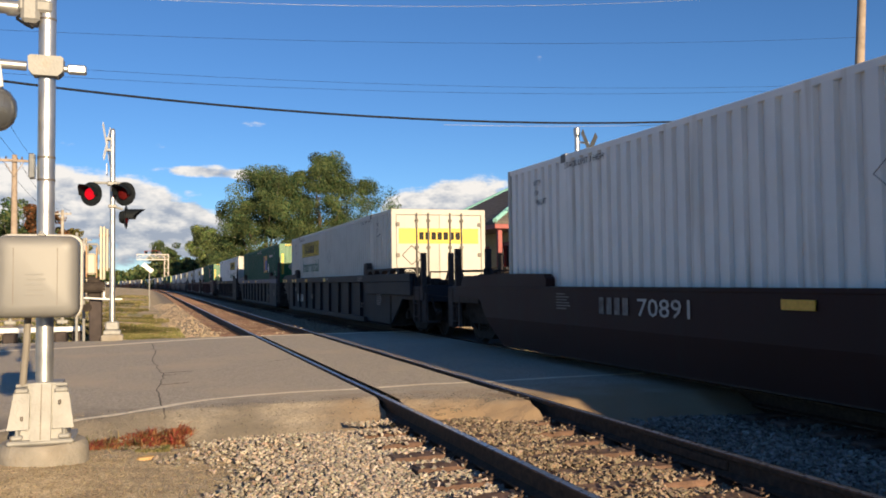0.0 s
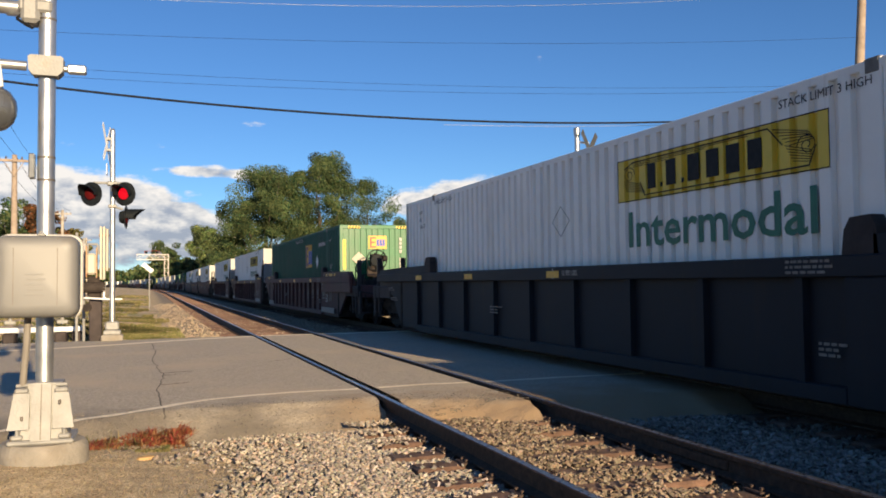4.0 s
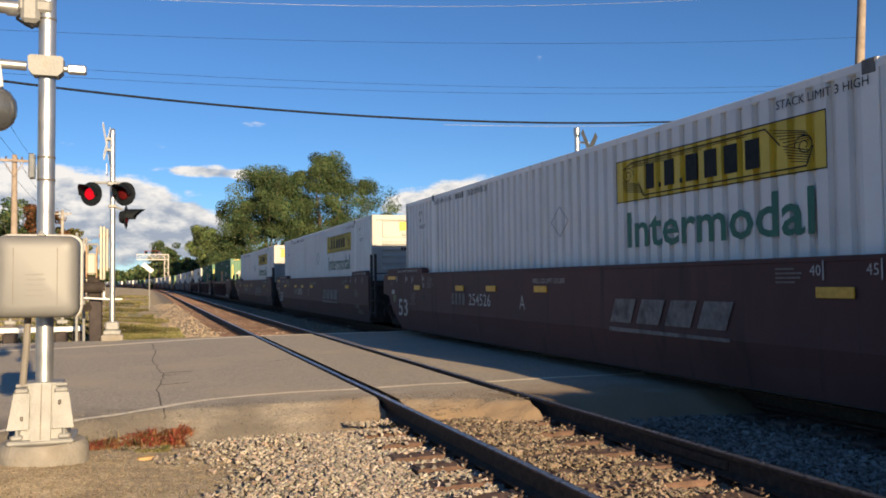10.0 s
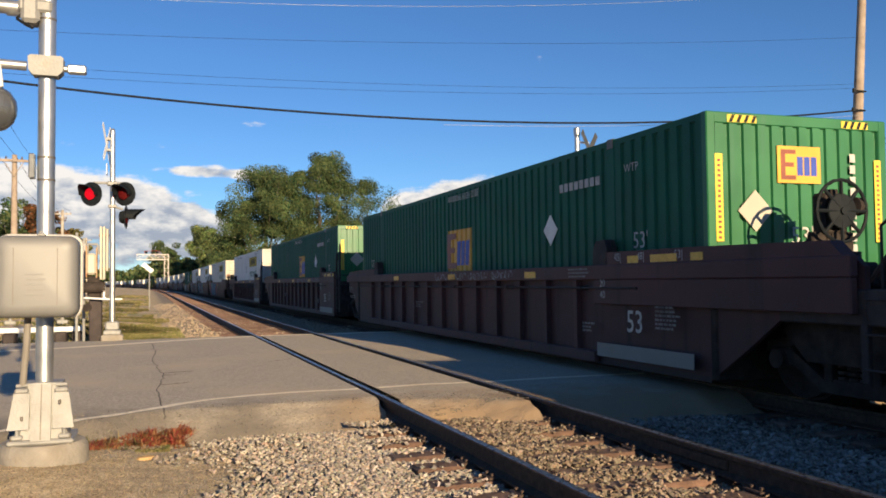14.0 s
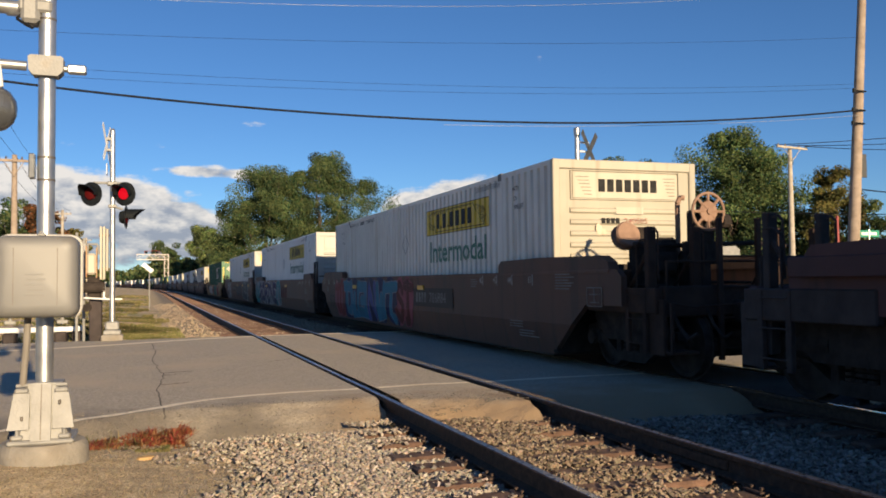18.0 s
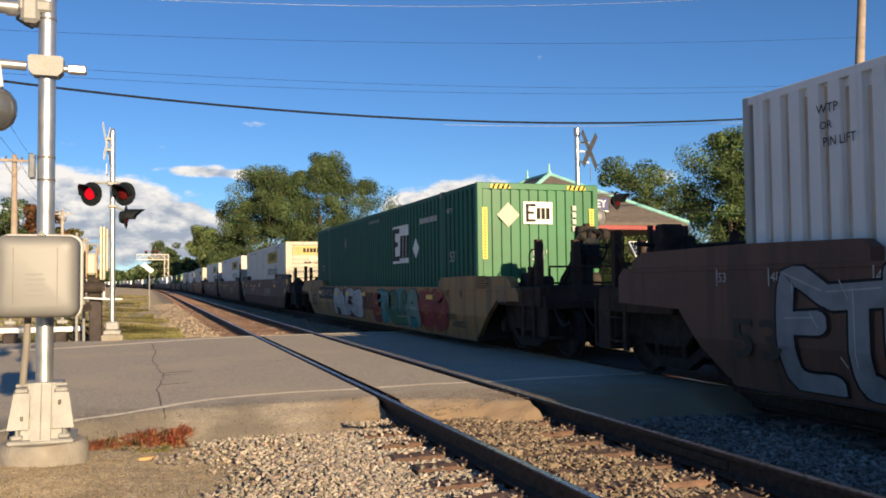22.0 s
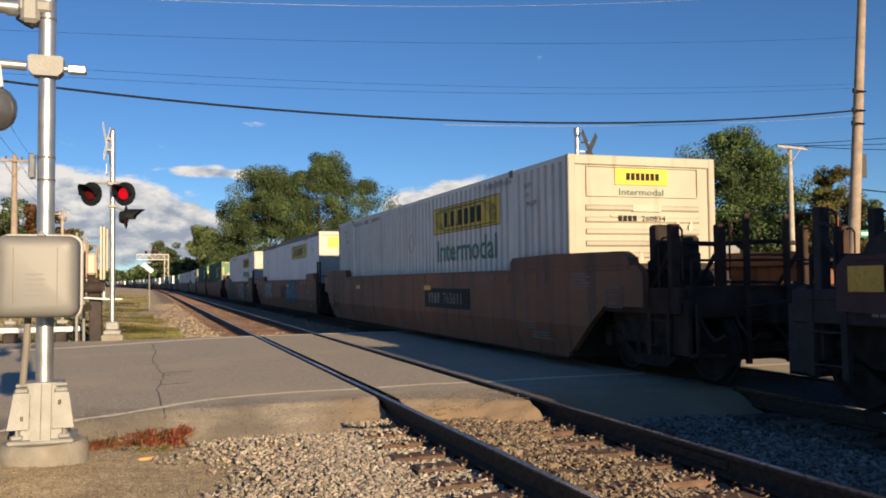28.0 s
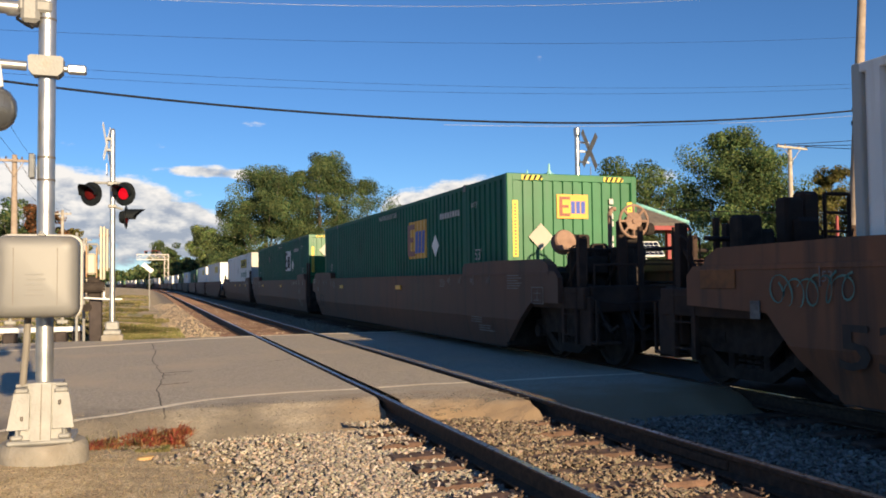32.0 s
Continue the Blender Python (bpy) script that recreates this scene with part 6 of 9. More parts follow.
def marks_ribbed(t, bars=True, unit=None, slate=False):
    x, n = -SW - .014, -HL
    for y in ((7.92, 11.47, 14.6) if slate else (4.3, 8.0, 12.0)):
        part("reflector", sign_mesh(("rref", y), lambda: Geo().box(x - .002, x + .006, n + y - .20, n + y + .20, 1.30, 1.40), M_REFLECT), None, t)
    if not slate:
        part("size_number", sign_mesh("r53", lambda: letters("53", .28, on_side(x, n + 1.43, .60), None, .008), M_STENCIL), None, t)
        g = Geo()
        for w, y, z, h in (("45|", 1.74, WT + .02, .125), ("48|", 1.20, WT + .02, .125), ("53|", .40, WT + .02, .125), ("20", 2.10, 1.17, .10), ("40", 2.10, 1.02, .10)):
            q = letters(w, h, on_side(-SW + .002 if y < 2 else x, n + y, z))
            g.add(q.v, q.f)
        stuff(part("length_marking", sign_mesh("rlm", lambda: g, M_STENCIL), None, t))
        for k, (y0_, y1_) in enumerate(((1.17, 1.42), (.36, .90), (-.13, .09))):
            part("reflector", sign_mesh(("cref", k), lambda: Geo().box(-SW, -SW + .006, n + y0_, n + y1_, WT + .015, WT + .105), M_REFLECT), None, t)
        part("rub_plate", sign_mesh("rub", lambda: Geo().box(x, x + .01, n + .05, n + 2.2, .25, .43, .004), M_BOX), None, t, "worn pale rub plate")
    if bars and not slate:
        part("capacity_lettering", sign_mesh("r125", lambda: letters("125T", .15, on_side(-SW - .014, HL + .85, 1.02), .42, .006), M_STENCIL), None, t)
        stuff(part("length_marking", sign_mesh("rfar", lambda: (lambda g: [g.add(q.v, q.f) for q in (letters("|53", .095, on_side(-SW + .002, HL + .30, WT + .015)), letters("|48", .095, on_side(-SW + .002, HL - .55, WT + .015)), letters("|45", .095, on_side(-SW + .002, HL - 1.20, WT + .015)), letters("20", .12, on_side(x, HL - 1.88, 1.10)), letters("40", .12, on_side(x, HL - 1.88, .95)))] and g)(Geo()), M_STENCIL), None, t))
        part("reflector", sign_mesh("rfarref", lambda: Geo().box(-SW - .002, -SW + .006, HL - .45, HL + .02, WT + .02, WT + .10), M_REFLECT), None, t)
        part("rub_plate", sign_mesh("rubfar", lambda: Geo().box(-SW - .014, -SW - .002, HL - 1.95, HL - .40, .24, .43, .004), M_BOX), None, t, "worn pale rub plate")
    g = Geo()
    for y0, z0, rows, w in ((n + .80, .92, 6, .55), (n + 2.6, .66, 3, .26), (HL + .95, 1.10, 2, .62), (HL + .80, .86, 2, .7), (n + 3.0, 1.40, 3, .7), (n + 10.4, .8, 3, .5)):
        rr = random.Random(int(y0 * 10))
        for k in range(rows):
            wi = w * rr.uniform(.6, 1)
            q = y0
            while q > y0 - wi:
                b = rr.uniform(.03, .10)
                g.box(x, x + .004, q - b, q, z0 - k * .05, z0 - k * .05 + .026)
                q -= b + .022
    stuff(part("small_print", sign_mesh("rsp", lambda: g, M_FADED), None, t))
    if slate:
        part("load_lettering", sign_mesh("rload", lambda: letters("52,900 LBS.", .085, on_side(x, n + 7.62, 1.32)), M_STENCIL), None, t)
        part("joint_strip", sign_mesh("rjoint", lambda: Geo().box(x, x + .004, n + 7.90, n + 7.93, 1.28, 1.44), M_STENCIL), None, t)
    if bars:
        for k in range(4):
            part("brand_bar", sign_mesh(("rbar", k), lambda: blocks(n + 5.44 - k * .97, n + 5.02 - k * .97, .80, 1.02, 1, -SW + .098, .10, 0), M_FADED), None, t, "slanted faded grey brand bar")
            part("brand_underline", sign_mesh(("rline", k), lambda: blocks(n + 5.50 - k * .97, n + 4.98 - k * .97, .70, .755, 1, -SW + .098, 0, 0), M_FADED), None, t)
    if unit:
        part("unit_letter", letters(unit, .17, on_side(-SW + .095, n + 7.5, .83)), M_FADED, t)
    return t


def spray(name, c):
    return surf("spray_" + name, tuple(v * .45 for v in c), tuple(v * .95 for v in c), 2.2, .6, bump=0, dirt=tuple(v * .35 + .01 for v in c), dirt_at=.56, dirt_scale=2.2, spec=.2)


SPRAY = {k: spray(k, c) for k, c in dict(white=(.56, .56, .56), silver=(.34, .35, .36), sky=(.04, .22, .34), blue=(.02, .13, .32), navy=(.020, .018, .085), teal=(.03, .25, .28), pink=(.40, .10, .13), black=(.012, .012, .014), red=(.28, .03, .03), maroon=(.13, .022, .018), slate=(.07, .095, .11),
                                         orange=(.42, .15, .03), green=(.02, .15, .085), mint=(.16, .30, .25), violet=(.09, .11, .36)).items()}
# abstract stroke figures in a unit box
FIGURES = [[[(.05, 0), (.22, 1), (.72, 1), (.95, .02)], [(.2, .42), (.82, .46)]], [[(.95, .92), (.2, 1), (.1, .1), (.95, .0)], [(.15, .52), (.7, .55)]], [[(.0, .95), (1, .9)], [(.5, .95), (.55, .08), (.25, .0)]],
           [[(.08, 0), (.12, 1), (.85, .05), (.92, 1)]], [[(.9, .82), (.5, 1), (.12, .78), (.85, .32), (.5, 0), (.08, .2)]], [[(.2, .08), (.06, .5), (.3, .96), (.75, .96), (.94, .5), (.8, .08), (.2, .08)]],
           [[(.1, 1), (.15, .05), (.85, .0), (.9, .95)], [(.5, .6), (.55, .1)]], [[(.12, 0), (.1, 1), (.8, .95), (.85, .55), (.2, .45), (.95, 0)]]]


def blob(cy, cz, ry, rz, seed, n=22, wob=.22):
    r = random.Random(seed)
    ph = [r.uniform(0, 6.28) for _ in range(4)]
    out = []
    for k in range(n):
        a = 2 * math.pi * k / n
        q = 1 + wob * (math.sin(2 * a + ph[0]) * .5 + math.sin(3 * a + ph[1]) * .5 + math.sin(5 * a + ph[2]) * .25)
        out.append((cy + ry * q * math.cos(a), cz + rz * q * math.sin(a)))
    return out


def clamp_z(poly, lo, hi):
    return [(y, min(max(z, lo), hi)) for y, z in poly]


def bend(pts, n=5):
    """A rounded line through a few corners."""
    if len(pts) < 3:
        return pts
    q = [pts[0]] + list(pts) + [pts[-1]]
    out = []
    for k in range(len(pts) - 1):
        p0, p1, p2, p3 = (Vector(v) for v in q[k:k + 4])
        for j in range(n):
            f = j / n
            v = .5 * (2 * p1 + (p2 - p0) * f + (2 * p0 - 5 * p1 + 4 * p2 - p3) * f * f + (3 * p1 - p0 - 3 * p2 + p3) * f ** 3)
            out.append((v.x, v.y))
    return out + [tuple(pts[-1])]


def stroke(g, pts, w, x, lo, hi, taper=1.0, sharp=False):
    """A thick sprayed band along a rounded or angular line, folded with the side plate, in one connected piece."""
    pts = list(pts) if sharp else bend(pts)
    n, rows, seen = len(pts), [], {}
    for k, (a, b) in enumerate(pts):
        p, q = pts[max(k - 1, 0)], pts[min(k + 1, n - 1)]
        u = Vector((q[0] - p[0], q[1] - p[1]))
        if u.length < 1e-5:
            continue
        u.normalize()
        ww = w * (1 + (taper - 1) * k / n)
        if sharp and 0 < k < n - 1:
            c_ = (Vector(pts[k]) - Vector(p)).normalized()
            ww /= max(.62, abs(c_.dot(u)))
        rows.append((a, b, u, ww))
    ends = []
    for (a, b, u, ww), s_ in ((rows[0], -1), (rows[-1], 1)):
        ends.append([(a + s_ * u.x * ww * f, b + s_ * u.y * ww * f, u, ww * r) for f, r in ((.9, .45), (.55, .82))])
    rows = ends[0] + rows + ends[1][::-1]

    def vert(p):
        key = tuple(round(c, 4) for c in p[1:])
        if key not in seen:
            seen[key] = len(g.v)
            g.v.append((lean(p[0], p[2]), p[1], p[2]))
        return seen[key]

    for k in range(len(rows) - 1):
        quad = []
        for (a, b, u, ww), s_ in ((rows[k], 1), (rows[k], -1), (rows[k + 1], -1), (rows[k + 1], 1)):
            quad.append((x, a - s_ * u.y * ww, min(max(b + s_ * u.x * ww, lo), hi)))
        for up in (True, False):
            out = []
            for p, q in zip(quad, quad[1:] + quad[:1]):
                i, j = (p[2] >= FOLD) == up, (q[2] >= FOLD) == up
                if i:
                    out.append(p)
                if i != j:
                    f = (FOLD - p[2]) / (q[2] - p[2])
                    out.append((p[0], p[1] + (q[1] - p[1]) * f, FOLD))
            ids = []
            for p in out:
                v = vert(p)
                if v not in ids:
                    ids.append(v)
            if len(ids) > 2:
                g.f.append(tuple(ids))


def tag(t, a, b, fill, edge, n=5, z0=.20, z1=1.36, seed=1, shade=None, back=None, fat=.15, rim=.026, sharp=False):
    """A sprayed piece of abstract interlocking figures with outlines, between a and b metres from the car's front."""
    x = -SW - .013
    z1 = min(z1, WT - .06)
    r = random.Random(seed)
    fills = fill if isinstance(fill, tuple) else (fill,)
    w = (b - a) / n
    gs, gb = Geo(), Geo()
    last = -1
    for k in range(n):
        pick = r.choice([q for q in range(len(FIGURES)) if q != last])
        last = pick
        flip_u, flip_v = r.random() < .5, r.random() < .3
        top, low, skew = z1 - r.uniform(.0, .05), z0 + r.uniform(.0, .06), r.uniform(-.10, .10)
        thick = min(.21, w * r.uniform(fat - .02, fat + .02))
        place = lambda p: (-HL + b - w * (k + .02 + .98 * p[0]) + skew * (p[1] - .5), low + thick + (top - low - 2 * thick) * p[1])
        for m, line in enumerate(FIGURES[pick]):
            pts = [place(((1 - p[0] if flip_u else p[0]) + r.uniform(-.08, .08), min(1.05, max(-.05, (1 - p[1] if flip_v else p[1]) + r.uniform(-.07, .07))))) for p in line]
            ge, gf = Geo(), Geo()
            stroke(ge, pts, thick + rim, x - .0022 - .0006 * m - .0012 * (k % 2), z0, z1 + .03, 1.12, sharp)
            stroke(gf, pts, thick, x - .0062 - .0006 * m - .0012 * (k % 2), z0 + .012, z1 + .015, 1.12, sharp)
            part("painted_outline", ge, SPRAY[edge], t)
            part("painted_shape", gf, SPRAY[fills[k % len(fills)]], t, "sprayed " + fills[k % len(fills)] + " graffiti shape")
            hi = [(p[0] + thick * .5, p[1] + thick * .45) for p in pts]
            stroke(gs, hi[:2], thick * .07, x - .0098, z0 + .03, z1 - .01)
        if back:
            folded(gb, clamp_z(blob(-HL + b - w * (k + .5), (z0 + z1) / 2, w * .68, (z1 - z0) * .54, seed * 7 + k), z0, z1 + .03), x - .0004 - .0004 * (k % 3))
        for q in range(2):
            yy, zz = -HL + b - w * (k + r.uniform(.1, .9)), r.uniform(z0 + .15, z1 - .25)
            stroke(gs, [(yy, zz), (yy + r.uniform(-.12, .12), zz + r.uniform(.05, .22))], .007, x - .0102, z0, z1)
    if back:
        part("painted_cloud", gb, SPRAY[back], t, "sprayed " + back + " background cloud")
    stuff(part("painted_detail", gs, SPRAY[shade or edge], t))


def scrawl(t, a, b, z0, z1, colour, seed, loops=6, web=False, r0=.012):
    x = -SW - .016 if not web else -SW + .093
    r = random.Random(seed)
    high = z1 - z0
    count = max(loops, min(22, int((b - a) / (high * .85))))
    step = (b - a) / count
    for k in range(count):
        # one looping hand-drawn figure after another, now and then a space between
        if count > 7 and k % 6 == 5:
            continue
        swing, tall, tilt = r.uniform(.25, .6) * min(step, high), high * r.uniform(.36, .5), r.uniform(-.2, .3)
        start, turn, base = r.uniform(0, 6.28), r.choice((-1, 1)) * r.uniform(5.0, 8.5), z0 + high * r.uniform(.42, .58)
        pts = []
        for m in range(19):
            f = m / 18
            ang = start + turn * f
            z = base + tall * math.sin(ang) * (1 - .3 * f)
            y = -HL + a + step * (k + .15 + .75 * f) + swing * math.cos(ang) + tilt * (z - base)
            pts.append((y, z))
        rows = []
        for m, p in enumerate(pts):
            p0, p1 = pts[max(m - 1, 0)], pts[min(m + 1, 18)]
            d = Vector((p1[0] - p0[0], p1[1] - p0[1])).normalized() * r0 * (.75 + .35 * math.sin(m * .9 + start))
            for e in (-1, 1):
                z = p[1] + e * d.x
                rows.append((lean(x, z) if not web else x, p[0] - e * d.y, z))
        part("painted_scrawl", Geo().add(rows, [(2 * m, 2 * m + 2, 2 * m + 3, 2 * m + 1) for m in range(18)]), SPRAY[colour], t, "thin sprayed " + colour + " scrawl")


def conduits(t, count):
    """Air pipes clamped along the side under the top chord."""
    for k in range(count):
        z = WT - (.245 + .075 * k if count > 1 else .30)
        part("air_pipe", Geo().cyl((-SW - .010, -HL + 1.2, z), (-SW - .010, HL - .5, z), .016, 8), M_DARKSTEEL, t)
    z0, z1 = (WT - .43, WT - .20) if count > 1 else (WT - .33, WT - .27)
    for yy in np.arange(-HL + 2.6, HL - 1, 2.6):
        part("pipe_clamp", Geo().box(-SW - .032, -SW + .09, yy - .02, yy + .02, z0, z1, .004), M_GREASE, t)


# ---- the train: front of each container at the clip's start, in metres along the line ----
JB = "white corrugated container with yellow emblem panel in a well car"
EMP = "green corrugated container with amber emblem in a well car"
L_MAROON, L_RIBBED = "maroon flat-sided well car loaded with one container", "dark maroon well car with ribbed sides and one container"
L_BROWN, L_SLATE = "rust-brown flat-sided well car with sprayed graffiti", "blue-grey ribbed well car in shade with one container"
UNITS = []


def unit(s, car, box):
    UNITS.append((s + HL, car, box))


M_GREENLABEL = surf("dull_green_label", (.14, .15, .07), (.20, .21, .10), 14, .7, bump=0)


def maroon(near, far, key="", **k):
    c = marks_smooth(tagged(well_car("smooth", near, far, M_MAROON, M_MAROON, key=key), L_MAROON), "slant", coupled=near == "C", far_coupled=far == "C", **k)
    if far == "A":
        x = -SW - .014
        if key == "framed":
            part("capacity_lettering", sign_mesh("m125", lambda: letters("125 T", .12, on_side(x - .004, HL + 1.08, 1.26), .48), M_STENCIL), None, c)
            part("end_reflector", sign_mesh("msquare", lambda: Geo().box(x - .003, x + .006, HL + .33, HL + .62, 1.14, 1.40, .003), M_REFLECT), None, c, "square yellow reflector")
        else:
            part("capacity_lettering", sign_mesh("m125e", lambda: letters("125", .12, on_side(x - .004, HL + .72, 1.18), .30), M_FADED), None, c)
            part("end_reflector", sign_mesh("mstrip", lambda: Geo().box(x - .002, x + .006, HL + .28, HL + .98, 1.32, 1.40, .003), M_REFLECT), None, c, "long yellow reflector strip")
        part("data_label", sign_mesh("mlab", lambda: Geo().box(x, x + .005, HL + .38, HL + .62, .97, 1.07), M_STENCIL), None, c, "small white label")
        part("data_label", sign_mesh("mlab2", lambda: Geo().box(x, x + .005, HL + .28, HL + .48, .78, .95), M_GREENLABEL), None, c, "small dull green label")
        g = Geo()
        for y0_, y1_, z0_, z1_ in ((6.70, 7.23, .995, 1.008), (6.70, 7.23, .75, .763), (6.70, 6.713, .75, 1.008), (7.217, 7.23, .75, 1.008), (6.80, 7.13, .94, .955), (6.78, 7.15, .905, .92), (6.80, 7.13, .87, .885), (6.84, 7.08, .835, .85), (6.86, 7.06, .80, .815)):
            g.box(x, x + .004, y0_, y1_, z0_, z1_)
        stuff(part("data_panel", sign_mesh("mpanel", lambda: g, M_FADED), None, c))
        part("round_mark", sign_mesh("mround", lambda: Geo().tube([(x, 6.19 + .05 * math.cos(k_ * math.pi / 8), .90 + .055 * math.sin(k_ * math.pi / 8)) for k_ in range(17)], .006, 5), M_FADED), None, c)
    return c


M_DULLINK = surf("worn_black_stencil", (.022, .015, .012), (.045, .030, .022), 8, .7, bump=0, dirt=(.09, .05, .03), dirt_at=.56, dirt_scale=4)


def brown(near, far, key="", paint=M_BROWN, **k):
    global WT
    WT = 1.44 if key == "plain" else 1.40
    c = marks_smooth(tagged(well_car("smooth", near, far, paint, paint, key=key), L_BROWN), "", st53=M_DULLINK, plate=True, coupled=near == "C", reflect=(1.62, 4.91, 8.11) if far == "C" else (6.2, 12.6), **k)
    if far == "A":
        part("capacity_lettering", sign_mesh("b125", lambda: letters("125 T", .15, on_side(-SW - .014, HL + 1.28, 1.24)), M_STENCIL), None, c)
        part("data_label", sign_mesh("blabel", lambda: Geo().box(-SW - .016, -SW - .008, HL + .28, HL + .42, .96, 1.12), M_FADED), None, c, "small pale data label")
    WT = 1.455
    return c


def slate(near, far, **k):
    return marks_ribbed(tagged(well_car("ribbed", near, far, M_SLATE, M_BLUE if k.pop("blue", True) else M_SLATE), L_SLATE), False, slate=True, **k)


def ribbed(near, far, guides=True, **k):
    return marks_ribbed(tagged(well_car("ribbed", near, far, M_MAROON, M_MAROON, guides and near == "A"), L_RIBBED), **k)


def numbered(t, number, y):
    """A car number on the web of a ribbed car."""
    x = -SW + .095
    part("car_number", letters(number, .19, on_side(x, -HL + y, .82), .78, .006), M_STENCIL, t)
    stuff(part("owner_mark", blocks(-HL + y + .95, -HL + y + .24, .82, 1.01, 4, x + .004, 0, .36), M_FADED, t))
    return t


def white(style="nose", serial=None, label=JB, **k):
    return white_container(style, label, serial, **k)


def fec(near, far, num=None):
    global WT
    WT = 1.17
    c = marks_smooth(tagged(well_car("smooth", near, far, M_FEC, M_FEC), "dark red flat-sided well car with one container"), "", number=num, num_y=11.76 if num else None, big53=False, lengths=False, reflect=(9.0, 5.2), reflect_z=.96)
    WT = 1.455
    return c


unit(-2.65 - 39.2, fec("C", "A"), white())
unit(-2.65 - 19.6, fec("A", "A"), white())
unit(-2.60, fec("A", "C", "70891"), white())
c = slate("C", "A", blue=False)
for k in range(4):
    part("brand_bar", blocks(HL - 2.05 - k * .36, HL - 2.29 - k * .36, .52, .80, 1, -SW + .098, 0, 0), M_STENCIL, c, "pale grey mark bar")
part("unit_letter", letters("A", .20, on_side(-SW + .095, HL - 1.45, .90)), M_STENCIL, c)
for y in (HL + .95, HL + .30, HL - 2.2):
    part("reflector", Geo().box(-SW - .016, -SW - .006, y - .17, y + .17, 1.29, 1.41), M_REFLECT, c)
unit(21.06, c, white("door", flip=True, label="white container with doors and broad yellow band in a well car"))
unit(40.86, slate("A", "A"), green_container(EMP))
unit(60.45, slate("A", "C", blue=False), white())
unit(84.20, ribbed("C", "A", unit="B"), green_container(EMP, 4.9, 1.85))
unit(103.72, ribbed("A", "A", unit="C"), white())
unit(123.23, numbered(ribbed("A", "C", unit="A"), "255891", 12.58), white("nose", "270286"))
unit(147.00, maroon("C", "A", number="254526", num_y=11.42, unit="A"), white("nose", "320953"))
unit(166.46, maroon("A", "A", number="254526", num_y=11.42, unit="C"), white("nose", "289029"))
box = white("big", "258586")
rib_stains(box, 2.4, 12.5, 6)
unit(186.08, maroon("A", "C", number="254526", num_y=11.4, unit="B"), box)
c = ribbed("C", "A", False, bars=False)
conduits(c, 1)
scrawl(c, 5, 9, 1.29, 1.43, "silver", 3)
unit(209.84, c, green_container(EMP, 7.4, 1.46, 1.4))
c = ribbed("A", "A", False, bars=False)
conduits(c, 1)
scrawl(c, 3, 7, 1.29, 1.43, "silver", 4)
unit(229.46, c, green_container(EMP, 6.2, 1.5, 1.4))
c = ribbed("A", "C", False, bars=False)
conduits(c, 3)
scrawl(c, 2.2, 6.5, 1.27, 1.45, "silver", 5, 6, False, .010)
scrawl(c, 9, 10.2, 1.29, 1.43, "silver", 6, 4, False, .010)
scrawl(c, 4.2, 8.2, .4, 1.05, "silver", 7, 5, True, .010)
unit(249.20, c, white("nose", "275220"))
c = brown("C", "A", paint=M_DARKBROWN, number="786884", num_y=5.6)
tag(c, 8.2, 14.0, ("sky", "sky", "sky", "violet", "sky", "sky"), "silver", 6, seed=21, shade="teal", back="navy", fat=.15, rim=.020, sharp=True)
tag(c, 14.0, 15.2, "red", "pink", 2, seed=22, back="pink")
tag(c, 6.9, 8.2, "maroon", "pink", 2, seed=30, back="pink")
unit(272.76, c, white("old", "240505", "aged cream container with faded emblem plate in a well car", worn=3))
c = brown("A", "A", paint=M_DARKBROWN)
tag(c, 9.2, 15.4, "navy", "white", 6, seed=23, shade="violet", back="silver", fat=.13, rim=.028, sharp=True)
tag(c, 7.9, 9.2, "teal", "white", 1, seed=24, back="silver", fat=.14)
tag(c, 15.5, 17.0, "teal", "blue", 1, seed=25, back="silver")
for k in range(3):
    part("brand_bar", blocks(-HL + 7.7 - k * .62, -HL + 7.7 - k * .62 - .48, .62, 1.1, 1, -SW - .012, 0, 0), SPRAY["maroon"], c)
unit(292.39, c, white("nose", "321305"))
c = brown("A", "C", paint=M_DARKBROWN, number="766884", num_y=10.4)
tag(c, 1.75, 5.1, "slate", "white", 4, seed=26, shade="white", back="slate", fat=.16, rim=.03)
tag(c, 5.6, 9.0, "slate", "black", 5, z0=.42, z1=1.2, seed=27, fat=.13, rim=.014, sharp=True)
tag(c, 12.9, 15.4, "silver", "black", 4, seed=28, shade="white", fat=.16)
scrawl(c, .3, 1.5, .9, 1.3, "mint", 29, 4)
box = white("big", None, worn=0)
rib_stains(box, 7.5, 16, 4)
unit(311.90, c, box)
WT = 1.145
c = marks_smooth(tagged(well_car("smooth", "C", "C", M_YELLOWCAR, M_YELLOWCAR), "yellow flat-sided well car covered with bright graffiti"), "", number="470328", num_y=13.6, stencil=M_INK, coupled=True, plate=True, reflect_z=.88)
tag(c, 8.5, 12.3, "white", "black", 4, seed=31, z0=.24, z1=1.10, shade="silver", back="maroon", fat=.17)
for k in range(3):
    part("brand_bar", blocks(-HL + 8.4 - k * .40, -HL + 8.4 - k * .40 - .30, .52, .98, 1, -SW - .012, .03, 0), SPRAY["maroon"], c)
tag(c, 6.5, 7.25, "red", "maroon", 1, seed=32, z1=1.0, shade="black", back="orange", fat=.12)
tag(c, 3.2, 6.6, ("teal", "green", "green", "mint"), "black", 4, seed=33, shade="silver", back="teal")
tag(c, 1.4, 3.1, "red", "orange", 2, seed=34, shade="green", back="red")
